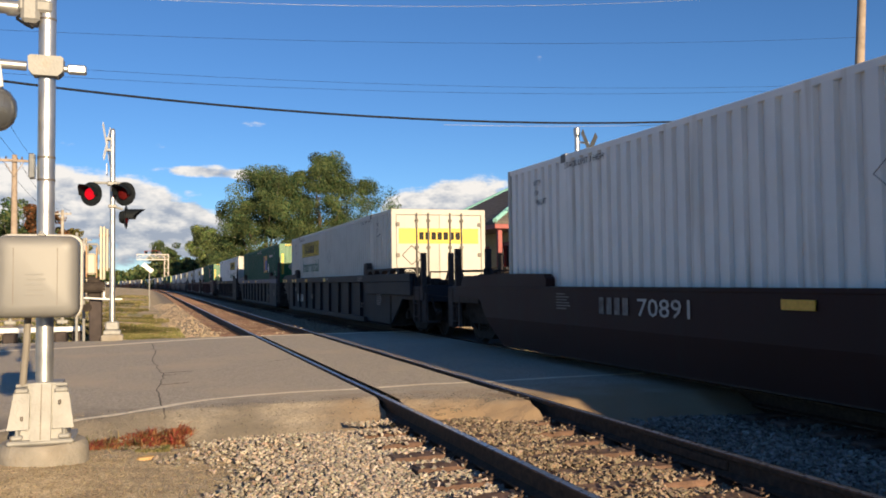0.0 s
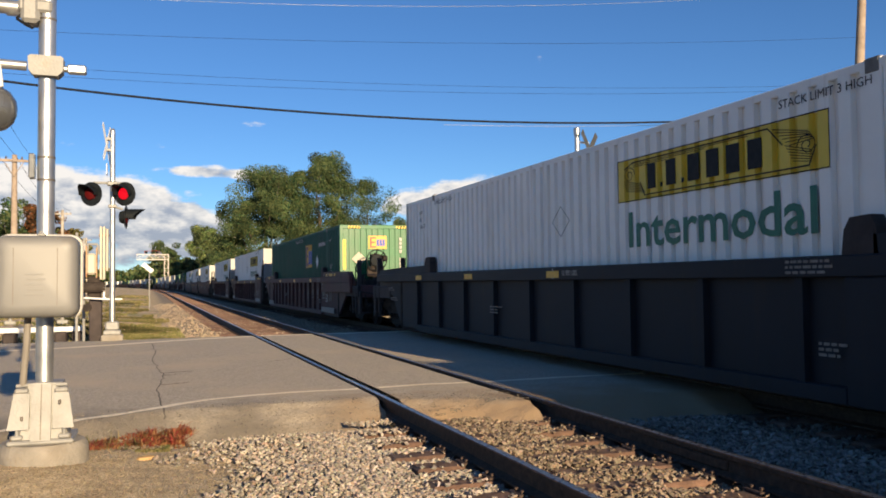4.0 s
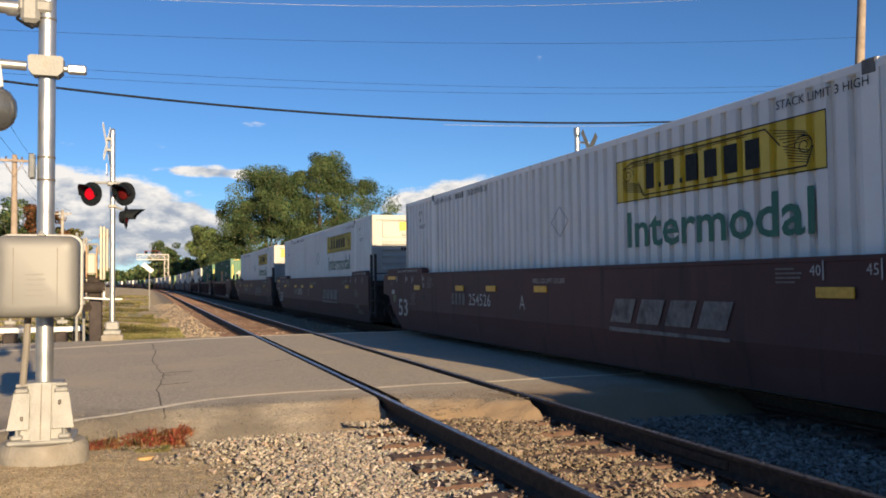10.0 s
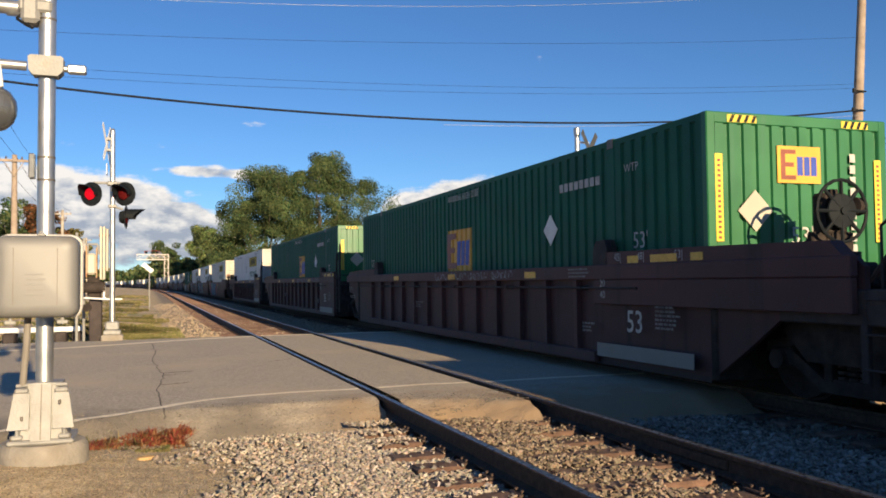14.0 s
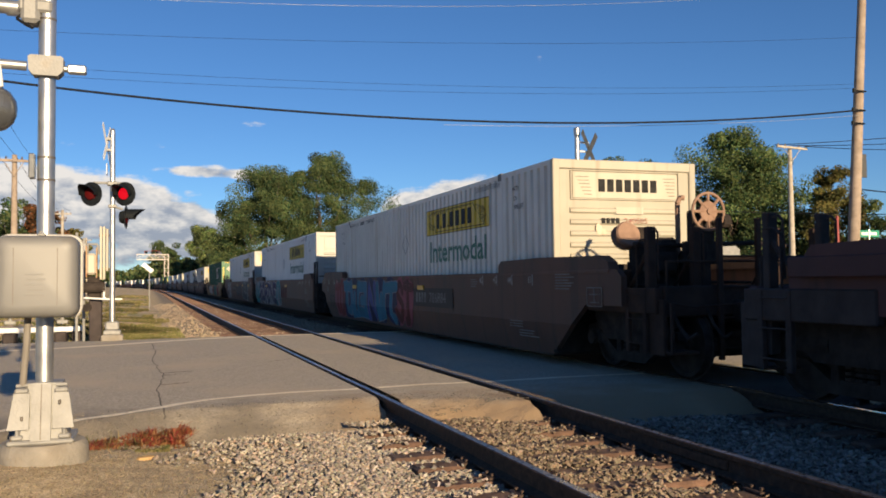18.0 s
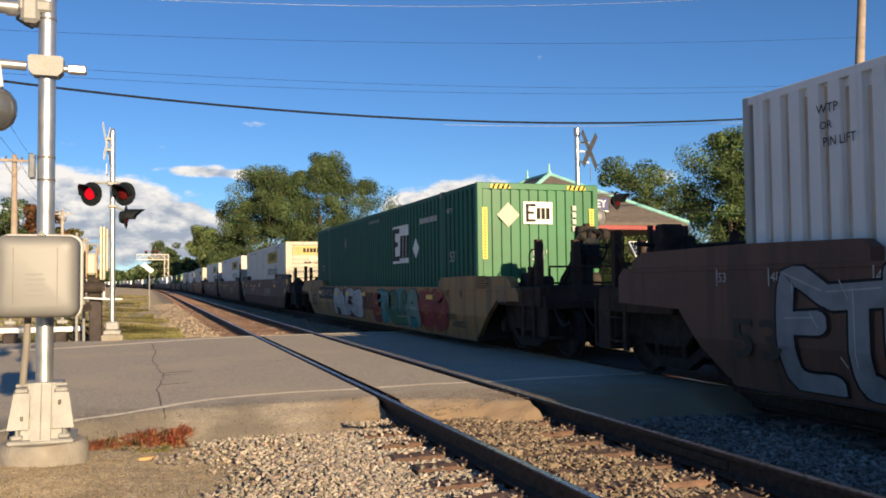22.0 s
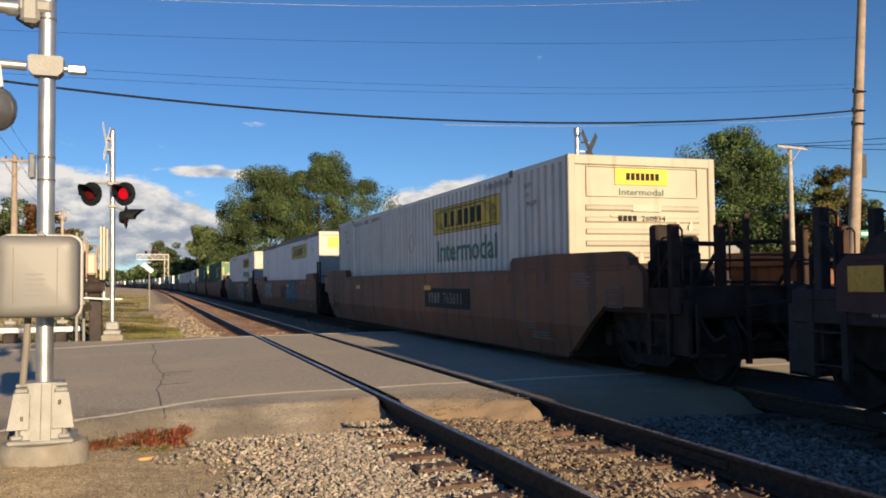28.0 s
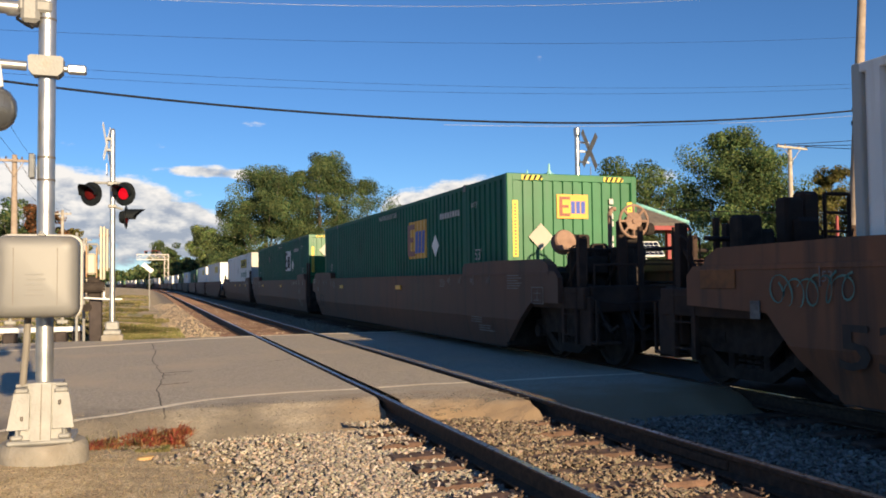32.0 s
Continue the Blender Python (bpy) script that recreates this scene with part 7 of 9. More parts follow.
for y in (HL + .75, HL + 1.05):
    for x in (-.95, -.55):
        part("rack_post", Geo().box(x - .06, x + .06, y - .06, y + .06, 1.05, 2.10, .01), M_RUST, c, "rusty orange steel post")
part("rack_plate", Geo().box(-1.05, -.45, HL + .66, HL + .70, 1.55, 2.06, .01), M_RUST, c, "rusty orange steel plate")
WT = 1.455
unit(335.70, c, green_container("green corrugated container with white emblem in a yellow well car", 4.40, 1.72, 1.55, pale=True))
unit(359.57, maroon("C", "A", key="framed", number="256231", num_y=11.35, unit="A"), white("big", "256803", "cream-white container with broad yellow plate in a well car", worn=5))
unit(379.29, maroon("A", "A", key="framed", number="256231", num_y=11.35, unit="C"), white("nose", "253893"))
unit(399.00, maroon("A", "C", key="framed", number="256231", num_y=11.35, unit="B"), white("nose"))
unit(422.75, brown("C", "A", "plain", number="765811", num_y=5.2, stencil=M_FADED), white("creamnose", "260834", "cream-white container with small yellow plate in a well car", worn=8))
c = brown("A", "A")
scrawl(c, 4.0, 6.0, .4, 1.2, "sky", 35, 5, False, .03)
tag(c, 11.2, 13.6, "silver", "black", 3, z0=.45, seed=36, fat=.16, rim=.016, sharp=True)
tag(c, 4.3, 6.6, "sky", "navy", 3, z0=.4, seed=37, shade="silver")
for k in range(3):
    part("brand_bar", blocks(-HL + 8.3 - k * .62, -HL + 8.3 - k * .62 - .48, .62, 1.1, 1, -SW - .012, 0, 0), SPRAY["maroon"], c)
unit(442.33, c, white("smooth", "226590", "smooth white riveted container with dark top rail in a well car"))
c = brown("A", "C", stencil=M_FADED)
tag(c, 4.4, 7.2, "silver", "black", 4, seed=38, shade="white", back="slate", fat=.14, rim=.018, sharp=True)
tag(c, 1.6, 4.3, "black", "silver", 5, seed=39, shade="white", back="mint", fat=.17, rim=.03)
tag(c, 9.2, 14.4, "slate", "green", 5, seed=40, shade="mint", back="slate")
scrawl(c, -.2, 1.4, .75, 1.3, "silver", 41, 4, False, .014)
scrawl(c, -.2, 1.2, .35, .7, "silver", 42, 5, False, .012)
scrawl(c, 15.95, 17.0, .98, 1.34, "mint", 42, 5, False, .011)
scrawl(c, 14.75, 15.55, .60, 1.24, "silver", 44, 3, False, .012)
scrawl(c, 13.9, 14.5, .50, 1.02, "black", 45, 2, False, .03)
unit(462.50, c, white("nose", "328306"))
unit(486.34, brown("C", "A", paint=M_DARKBROWN, stencil=M_FADED), green_container(EMP, 4.6, 1.8))
unit(505.70, brown("A", "A", paint=M_DARKBROWN), green_container(EMP, 4.6, 1.8, pale=True))
unit(525.3, brown("A", "C", paint=M_DARKBROWN), white())
FAR_CARS, FAR_BOXES = {}, {}


def far_car(near, far, paint, label):
    """A plainer car for the tail of the train, which never comes near."""
    k = (near, far, paint.name)
    if k not in FAR_CARS:
        t = thing("well_car", label, "rail car")
        n_ext, f_ext = (2.25 if near == "C" else .25), (2.25 if far == "C" else 1.45)
        poly = [(-HL - n_ext, WT), (-HL - n_ext, .9), (-HL - .7, .6), (-HL - .1, WB), (HL + .1, WB), (HL + .7, .6), (HL + f_ext, .9), (HL + f_ext, WT)]
        for s_ in (-1, 1):
            x0, x1 = sorted((s_ * SW, s_ * (SW - .09)))
            part("side_panel", Geo().slab(poly, x0, x1), paint, t)
        part("well_floor", Geo().box(-1.38, 1.38, -HL - .1, HL + .1, WB, WB + .05), M_DARKSTEEL, t)
        for end, s_, y in ((near, -1, -HL), (far, 1, HL)):
            part("end_deck", Geo().box(-1.2, 1.2, min(y + s_ * .2, y + s_ * (3.7 if end == "C" else 1.7)), max(y + s_ * .2, y + s_ * (3.7 if end == "C" else 1.7)), .75, 1.1, .03), M_GREASE, t)
            if end == "C" or s_ > 0:
                yy = y + s_ * 1.75
                part("truck", Geo().box(-1.05, 1.05, yy - 1.1, yy + 1.1, .35, .62, .05).cyl((-.8, yy - .89, .445), (.8, yy - .89, .445), .44, 14).cyl((-.8, yy + .89, .445), (.8, yy + .89, .445), .44, 14), M_GREASE, t)
        FAR_CARS[k] = t
        return t
    return copy_thing(FAR_CARS[k], Matrix())


def far_box(green, label):
    if green not in FAR_BOXES:
        body, endm = (M_GREEN, M_GREENEND) if green else (M_WHITE, M_WHITE)
        t = thing("shipping_container", label, "container")
        for x in (-CW, CW):
            part("side_wall", ribbed_side(x, -HL, HL, CB, CT - .06, pitch=.5), body, t)
            part("top_rail", Geo().box(min(x, x * .97), max(x, x * .97), -HL, HL, CT - .08, CT, .01), body, t)
        part("end_wall", ribbed_end(-HL, -CW, CW, CB, CT - .05, .4), endm, t)
        part("end_wall", ribbed_end(HL, -CW, CW, CB, CT - .05, .4), endm, t)
        part("roof", Geo().box(-CW + .03, CW - .03, -HL + .02, HL - .02, CT - .06, CT - .02), M_ROOFG, t)
        if green:
            part("logo_panel", Geo().box(-CW - .006, -CW - .001, -HL + 4.6, -HL + 6.0, 1.8, 2.65), M_LOGOO, t)
        else:
            part("logo_panel", Geo().box(-CW - .006, -CW - .001, -HL + 2.6, -HL + 6.3, 2.27, 2.82), M_LOGOY, t)
            part("end_logo", Geo().box(-.49, .44, -HL - .006, -HL - .001, CT - .44, CT - .19), M_LOGOY, t)
        FAR_BOXES[green] = t
        return t
    return copy_thing(FAR_BOXES[green], Matrix())


rng = random.Random(77)
s = 549.0
for group in range(11):
    paint, lab = ((M_MAROON, "maroon well car far down the train"), (M_SLATE, "blue-grey well car far down the train"), (M_BROWN, "rust-brown well car far down the train"))[group % 3]
    for a, b in (("C", "A"), ("A", "A"), ("A", "C")):
        green = rng.random() < .3
        unit(s, far_car(a, b, paint, lab), far_box(green, "green corrugated container far down the train" if green else "white corrugated container far down the train"))
        s += 19.6 if b == "A" else 23.75
for o in list(SHELLS.values()) + list(CAR_KINDS.values()):
    for q in [*o.children_recursive, o]:
        bpy.data.objects.remove(q)
for _, car, box in UNITS:
    car["category"], box["category"] = "rail car", "container"
    car["group"], box["group"] = "cars of the train", "containers on the train"


def run_to(t):
    """Metres that the train has come by then; it gains a little speed."""
    return 14.143 * t + 0.0197 * t * t


def on_line(y):
    slope = -(y - BEND) / RADIUS if y > BEND else 0.0
    return pose(FAR_C + drift(y), y, 0, 0, 0, -math.degrees(math.atan(slope)) if slope else 0)

# ---- crossing signals ----
FLASHERS = []
M_BELL = surf("lamp_shell_grey", (.10, .105, .112), (.15, .157, .165), 6, .25, .4, .05)
# crossbuck grey darkened as though its back faced away from the sun
M_SIGNBACK = surf("darkened_sign_back", (.035, .037, .04), (.055, .058, .062), 6, .6, bump=.05)
M_CONDUIT = surf("plastic_conduit", (.16, .145, .125), (.21, .19, .165), 6, .6, bump=.05)


def lamp_head(parent, c, face, r=.27, lit=None, hood=.30, shell=None):
    """A round flashing lamp: black background disc, housing, lens and hood; face: the way it looks."""
    q = Vector(face).to_track_quat("Z", "Y").to_matrix().to_4x4()
    m = Matrix.Translation(c) @ q
    up = (q.inverted() @ Vector((0, 0, 1)))
    disc = part("lamp_disc", Geo().lathe([(.02, -.015), (r - .02, -.015), (r, -.005), (r, .008), (r - .03, .012), (.02, .012)], 28, m), shell or M_BLACK, parent, "grey back of a lamp disc" if shell else "black lamp background disc", True)
    part("lamp_housing", Geo().lathe([(.05, -.16), (.11, -.15), (.155, -.09), (.165, -.012), (.02, -.012)], 20, m), shell or M_BLACK, disc, smooth=True)
    if lit is None:
        part("lens", Geo().lathe([(.165, .014), (.15, .03), (.10, .046), (.05, .054), (.005, .056)], 24, m), M_LENSOFF, disc, "red glass lens", True)
    else:
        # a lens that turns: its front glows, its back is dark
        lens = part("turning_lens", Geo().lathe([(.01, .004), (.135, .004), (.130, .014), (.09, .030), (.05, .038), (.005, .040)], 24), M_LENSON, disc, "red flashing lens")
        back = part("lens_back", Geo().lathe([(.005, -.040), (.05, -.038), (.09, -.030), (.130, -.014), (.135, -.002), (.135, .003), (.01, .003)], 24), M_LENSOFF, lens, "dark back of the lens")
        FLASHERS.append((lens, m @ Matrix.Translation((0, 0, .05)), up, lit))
    g, n = Geo(), 14
    a0 = math.atan2(up.y, up.x)
    for k in range(n + 1):
        a = a0 - math.radians(100) + math.radians(200) * k / n
        l = hood * (0.45 + .55 * math.cos((a - a0) * .9) ** 2)
        for rr, zz in ((.185, .01), (.195, l), (.203, l), (.193, .01)):
            g.v.append(tuple(m @ Vector((rr * math.cos(a), rr * math.sin(a), zz))))
    for k in range(n):
        for j in range(4):
            g.f.append((4 * k + j, 4 * k + (j + 1) % 4, 4 * k + 4 + (j + 1) % 4, 4 * k + 4 + j))
    part("hood", g, M_BLACK, disc)
    return disc


def crossbuck(parent, c, turn, blade=1.2, w=.20, mat=None):
    for s in (-1, 1):
        g = Geo().box(-blade / 2, blade / 2, -.004, .004, -w / 2, w / 2, .003)
        g.move(Matrix.Translation(c) @ pose(0, .006 * s, 0, 0, s * 48, 0) if not turn else Matrix.Translation(c) @ pose(0, 0, 0, 0, 0, turn) @ pose(0, .008 * s, 0, 0, s * 48, 0))
        part("crossbuck_blade", g, mat or M_SIGNW, parent, "grey back of a crossing blade" if mat else "white crossing blade")


# large mast by the near corner of the road
MX, MY = -.785, 7.47
mast = thing("crossing_signal", "tall aluminium crossing signal mast with grey junction box", "signal", pose(MX, MY, 0, 0, .22, 0))
part("foundation", Geo().lathe([(.335, -.34), (.333, -.02), (.325, .02), (.30, .052), (.02, .057)], 40), M_CONC, mast, "round concrete foundation", True)


def flare(steps):
    g = Geo()
    ring = lambda a, c, z: [(-a + c, -a, z), (a - c, -a, z), (a, -a + c, z), (a, a - c, z), (a - c, a, z), (-a + c, a, z), (-a, a - c, z), (-a, -a + c, z)]
    for z0, z1, a0, a1 in steps:
        g.add(ring(a0, a0 * .2, z0) + ring(a1, a1 * .2, z1), [(k, (k + 1) % 8, 8 + (k + 1) % 8, 8 + k) for k in range(8)] + [tuple(range(7, -1, -1)), tuple(range(8, 16))])
    return g


part("flange", Geo().box(-.285, .285, -.285, .285, .008, .045, .012), M_CASTAL, mast)
part("pedestal", flare(((.045, .47, .225, .165), (.47, .485, .175, .17))), M_CASTAL, mast, "flared cast base with bolted doors")
part("pedestal_rib", Geo().slab([(-.285, .04), (-.20, .49), (-.16, .49), (-.22, .04)], -.085, .085), M_CASTAL, mast)
part("pedestal_seam", Geo().slab([(-.289, .05), (-.204, .48), (-.20, .48), (-.28, .05)], -.005, .005), M_CASTING, mast)
for sx in (-1, 1):
    d = part("pedestal_door", Geo().add([(sx * a, b, c) for a, b, c in ((.10, -.262, .13), (.285, -.262, .13), (.235, -.205, .41), (.10, -.205, .41), (.10, -.225, .13), (.285, -.225, .13), (.235, -.165, .41), (.10, -.165, .41))],
                                        [(0, 1, 2, 3), (7, 6, 5, 4), (0, 4, 5, 1), (1, 5, 6, 2), (2, 6, 7, 3), (3, 7, 4, 0)]), M_CASTAL, mast, "cream cast door panel")
    part("door_latch", Geo().box(sx * .16 - .012, sx * .16 + .012, -.268, -.235, .20 if sx < 0 else .32, .235 if sx < 0 else .355, .006), M_CASTING, d)
    part("pedestal_lug", Geo().box(sx * .20 - .05, sx * .20 + .05, -.27, -.20, .05, .085, .01).cyl((sx * .20, -.255, .085), (sx * .20, -.255, .125), .014, 8), M_CASTAL, mast)
    part("pedestal_ear", Geo().box(sx * .17 - .06, sx * .17 + .06, -.215, -.14, .41, .45, .012).cyl((sx * .17 - .05, -.18, .47), (sx * .17 + .05, -.18, .47), .014, 8), M_CASTAL, mast)
    part("anchor_bolt", Geo().cyl((sx * .25, -.25, .0), (sx * .25, -.25, .085), .012, 8), M_CASTING, mast)
# the casting is slimmer than its flange
PED = Matrix.Translation((0, 0, .047)) @ Matrix.Diagonal((.83, .85, .97, 1))
for ob in mast.children_recursive:
    if ob.name.split(".")[0] != "foundation":
        ob.data.transform(PED)
part("pole", Geo().lathe([(.066, .47), (.066, 3.0), (.065, 6.2), (.02, 6.25)], 24), M_GALV, mast, "polished aluminium pipe", True)
for z in (2.30, 2.12, 3.42, 3.60):
    part("band", Geo().lathe([(.0668, z - .008), (.069, z - .008), (.069, z + .008), (.0668, z + .008)], 24), M_CASTING, mast)
part("side_tag", Geo().box(-.125, -.08, -.05, .05, 2.13, 2.33, .008), M_BELL, mast)
part("arm_clamp", Geo().slab([(-.125, 2.985), (-.09, 2.945), (.09, 2.945), (.125, 2.985), (.13, 3.09), (.11, 3.105), (-.11, 3.105), (-.13, 3.09)], -.12, .02).move(pose(0, 0, 0, 0, 0, 90)), M_CASTAL, mast, "cast clamp block")
arm = part("lamp_arm", Geo().cyl((-.15, 0, 3.035), (-1.1, .0, 3.06), .038, 14).cyl((.12, 0, 3.03), (.22, 0, 3.03), .026, 12).box(.15, .295, -.04, .04, 2.995, 3.065, .012), M_GALV, mast, "horizontal lamp arm with white end cap", True)
part("upper_arm", Geo().cyl((-.11, 0, 3.50), (-1.3, .02, 3.52), .055, 14).cyl((-.20, .02, 3.50), (-.30, .02, 3.50), .062, 14), M_GALV, mast, smooth=True)
part("arm_clamp", Geo().box(-.19, -.05, -.10, .10, 3.37, 3.66, .03).box(-.21, .04, -.085, .085, 3.46, 3.56, .02), M_CASTAL, mast, "cast clamp block")
part("arm_cable", Geo().tube([(-.18, -.05, 3.44), (-.22, -.05, 3.40), (-.16, -.05, 3.36), (-.1, -.06, 3.33)], .012, 6).tube([(-.35, -.02, 2.99), (-.42, -.02, 2.92), (-.36, -.02, 2.84)], .014, 6), M_WIRE, mast)
bell = Matrix.Translation((-.385, -.04, 2.67)) @ Vector((1, .1, -.12)).to_track_quat("Z", "Y").to_matrix().to_4x4()
part("lamp_housing", Geo().lathe([(.185, -.10), (.195, -.08), (.19, .02), (.15, .11), (.09, .16), (.03, .175)], 28, bell), M_BELL, mast, "grey bell-shaped lamp housing", True)
part("lamp_disc", Geo().lathe([(.05, -.118), (.27, -.118), (.27, -.102), (.05, -.102)], 28, bell), M_BLACK, mast)
part("drip_screw", Geo().box(-.385, -.345, -.08, -.02, 2.415, 2.47, .008), M_SIGNW, mast)
part("lamp_bracket", Geo().cyl((-.36, -.02, 3.03), (-.34, -.02, 2.85), .03, 10), M_SIGNW, mast)


def pillow(x0, x1, z0, z1, rings, r, seg=7):
    """A cast box with round corners and a domed front; rings: (y, inset) from back to front."""
    g, n = Geo(), 4 * seg
    for y, d in rings:
        rr = max(r - d * .3, .03)
        for cx, cz, a0 in ((x1 - d - rr, z1 - d - rr, 0), (x0 + d + rr, z1 - d - rr, 90), (x0 + d + rr, z0 + d + rr, 180), (x1 - d - rr, z0 + d + rr, 270)):
            for k in range(seg):
                a = math.radians(a0 + 90 * k / (seg - 1))
                g.v.append((cx + rr * math.cos(a), y, cz + rr * math.sin(a)))
    for j in range(len(rings) - 1):
        g.f += [(j * n + k, j * n + (k + 1) % n, (j + 1) * n + (k + 1) % n, (j + 1) * n + k) for k in range(n)]
    g.f += [tuple(range(n))[::-1], tuple(range((len(rings) - 1) * n, len(rings) * n))]
    return g


M_RIM = surf("pale_rim_paint", (.34, .335, .32), (.42, .415, .40), 6, .5, bump=.05)
box = part("junction_box", pillow(-.315, .275, 1.035, 1.655, ((-.16, .0), (-.36, .0), (-.405, .006), (-.435, .022), (-.452, .05), (-.46, .09)), .075), M_BOX, mast, "grey cast junction box", True)
part("box_rim", Geo().tube([(-.318, -.19, 1.12), (-.318, -.19, 1.57), (-.309, -.19, 1.615), (-.28, -.19, 1.648), (-.24, -.19, 1.662), (.20, -.19, 1.662), (.245, -.19, 1.650), (.272, -.19, 1.620), (.280, -.19, 1.58), (.280, -.19, 1.12), (.268, -.19, 1.065), (.235, -.19, 1.032)], .015, 10), M_RIM, box, "pale rim along the lid's edge", True)
for x in (-.17, .13):
    part("lid_seam", Geo().box(x - .0025, x + .0025, -.4625, -.459, 1.13, 1.56), M_CASTING, box)
    part("lid_seam", Geo().box(x - .0025, x + .0025, -.44, -.42, 1.61, 1.640), M_CASTING, box)
for k in range(5):
    part("cast_lettering", Geo().box(-.09 + .014 * (k % 2), .05 - .012 * (k % 3), -.4632, -.4585, 1.205 + .038 * k, 1.218 + .038 * k, .001), M_BOX, box)
for x in (-.20, .16):
    part("wing_nut", Geo().cyl((x, -.36, .985), (x, -.36, 1.04), .012, 8).box(x - .04, x + .04, -.37, -.35, .985, 1.015, .006), M_CASTAL, box)
part("hasp", Geo().box(-.03, .03, -.30, -.20, 1.655, 1.68, .008).cyl((-.01, -.24, 1.67), (-.01, -.24, 1.70), .012, 8), M_CASTAL, box)
part("conduit", Geo().tube([(-.105, -.14, 1.04), (-.115, -.14, .80), (-.130, -.14, .62), (-.137, -.14, .50)], .027, 10), M_CONDUIT, mast, smooth=True)

# mast across the road, lamps towards the camera
mast = thing("crossing_signal", "crossing signal mast with red flashing lamps and crossbuck", "signal", pose(-.80, 21.4, 0))
part("foundation", Geo().box(-.24, .24, -.24, .24, -.25, .12, .03), M_CONC, mast)
part("pedestal", Geo().box(-.19, .19, -.19, .19, .12, .22, .02).box(-.15, .15, -.15, .15, .22, .42, .03), M_CASTAL, mast)
part("pole", Geo().lathe([(.062, .42), (.060, 4.9), (.064, 4.905), (.03, 4.96)], 18), M_GALV, mast, smooth=True)
part("crossarm", Geo().cyl((-.42, -.06, 3.66), (.36, -.06, 3.66), .03, 10).box(-.12, .12, -.12, .08, 3.60, 3.70, .02), M_CASTAL, mast)
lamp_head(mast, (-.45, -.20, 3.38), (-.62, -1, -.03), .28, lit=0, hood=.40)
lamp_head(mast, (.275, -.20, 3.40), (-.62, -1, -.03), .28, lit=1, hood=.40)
lamp_head(mast, (.30, .02, 2.87), (1, -.12, -.02), .27, hood=.42)
part("lamp_bracket", Geo().cyl((0, -.05, 3.12), (.22, 0, 3.05), .025, 8).box(-.09, .09, -.09, .09, 3.08, 3.16, .015), M_CASTAL, mast)
crossbuck(mast, (-.125, -.02, 4.60), 80, blade=1.1, w=.15)
part("crossbuck_bracket", Geo().box(-.15, .02, -.05, .05, 4.42, 4.48, .01).box(-.15, .02, -.05, .05, 4.68, 4.74, .01), M_CASTAL, mast)
part("track_sign", Geo().box(-.13, -.115, -.20, .20, 3.85, 4.12, .004), M_SIGNW, mast)
part("arm_rest", Geo().tube([(-.62, .1, .98), (-.1, .02, .94), (.22, 0, .94)], .022, 8), M_SIGNW, mast)

# gate machine behind that mast
gate = thing("crossing_gate", "crossing gate machine with cream counterweight plates beside a road", "gate", pose(-1.02, 21.75, 0))
part("pedestal", Geo().box(-.30, -.02, -.1, .2, -.3, .95, .02), M_DARKSTEEL, gate)
part("housing", Geo().box(-.36, -.14, -.20, .16, 1.52, 2.02, .05), M_CREAM, gate, "cream machine housing with rusty edges")
part("housing_edge", Geo().box(-.375, -.345, -.17, .13, 1.46, 2.20, .01).box(-.15, -.125, -.17, .13, 1.44, 2.16, .01), M_RUST, gate, "rusty orange frame")
part("top_bracket", Geo().tube([(-.34, -.02, 2.0), (-.34, -.02, 2.24), (-.12, -.02, 2.24), (-.10, -.02, 2.0)], .025, 8), M_CASTAL, gate)
part("bracket", Geo().box(-.34, -.04, -.12, .14, .95, 1.48, .03), M_GREASE, gate)
part("crank", Geo().cyl((-.44, -.16, 1.22), (.05, -.16, 1.22), .13, 14).cyl((-.34, -.2, .75), (-.34, .1, .75), .10, 12), M_GREASE, gate)
part("push_rod", Geo().tube([(-.20, -.22, 1.30), (.0, -.22, 1.30), (.03, -.22, 1.24), (.03, -.22, .98), (.10, -.22, .93)], .026, 8), M_SIGNW, gate)
for x in (-.045, .025, .095):
    part("counterweight", Geo().box(x - .027, x + .027, -.12, .12, 1.40 + .2 * (x > .05), 2.66 - .05 * (x > .05), .012), M_CREAM if x < .05 else M_END, gate, "cream counterweight plate")
part("counterweight_bolt", Geo().cyl((-.09, -.02, 2.45), (.14, -.02, 2.45), .03, 8).cyl((-.09, -.02, 1.65), (.14, -.02, 1.65), .03, 8), M_RUST, gate)
for x, h in ((-.62, 2.55), (-.46, 2.42)):
    part("mast_tip", Geo().cyl((x, .6, -.2), (x, .6, h), .035, 8).box(x - .07, x + .07, .53, .67, h - .35, h - .12, .02), M_CASTAL, gate)
rail = thing("barrier_rail", "low white barrier rail on dark blocks", "rail", pose(-2.6, 23.2, 0))
part("beam", Geo().box(-2.4, 1.05, -.06, .06, .12, .25, .02), M_SIGNW, rail)
for x in (-2.0, -.6, .55, .95):
    part("block", Geo().box(x - .14, x + .14, -.25, .3, -.25, .13, .03), M_DARKSTEEL, rail)

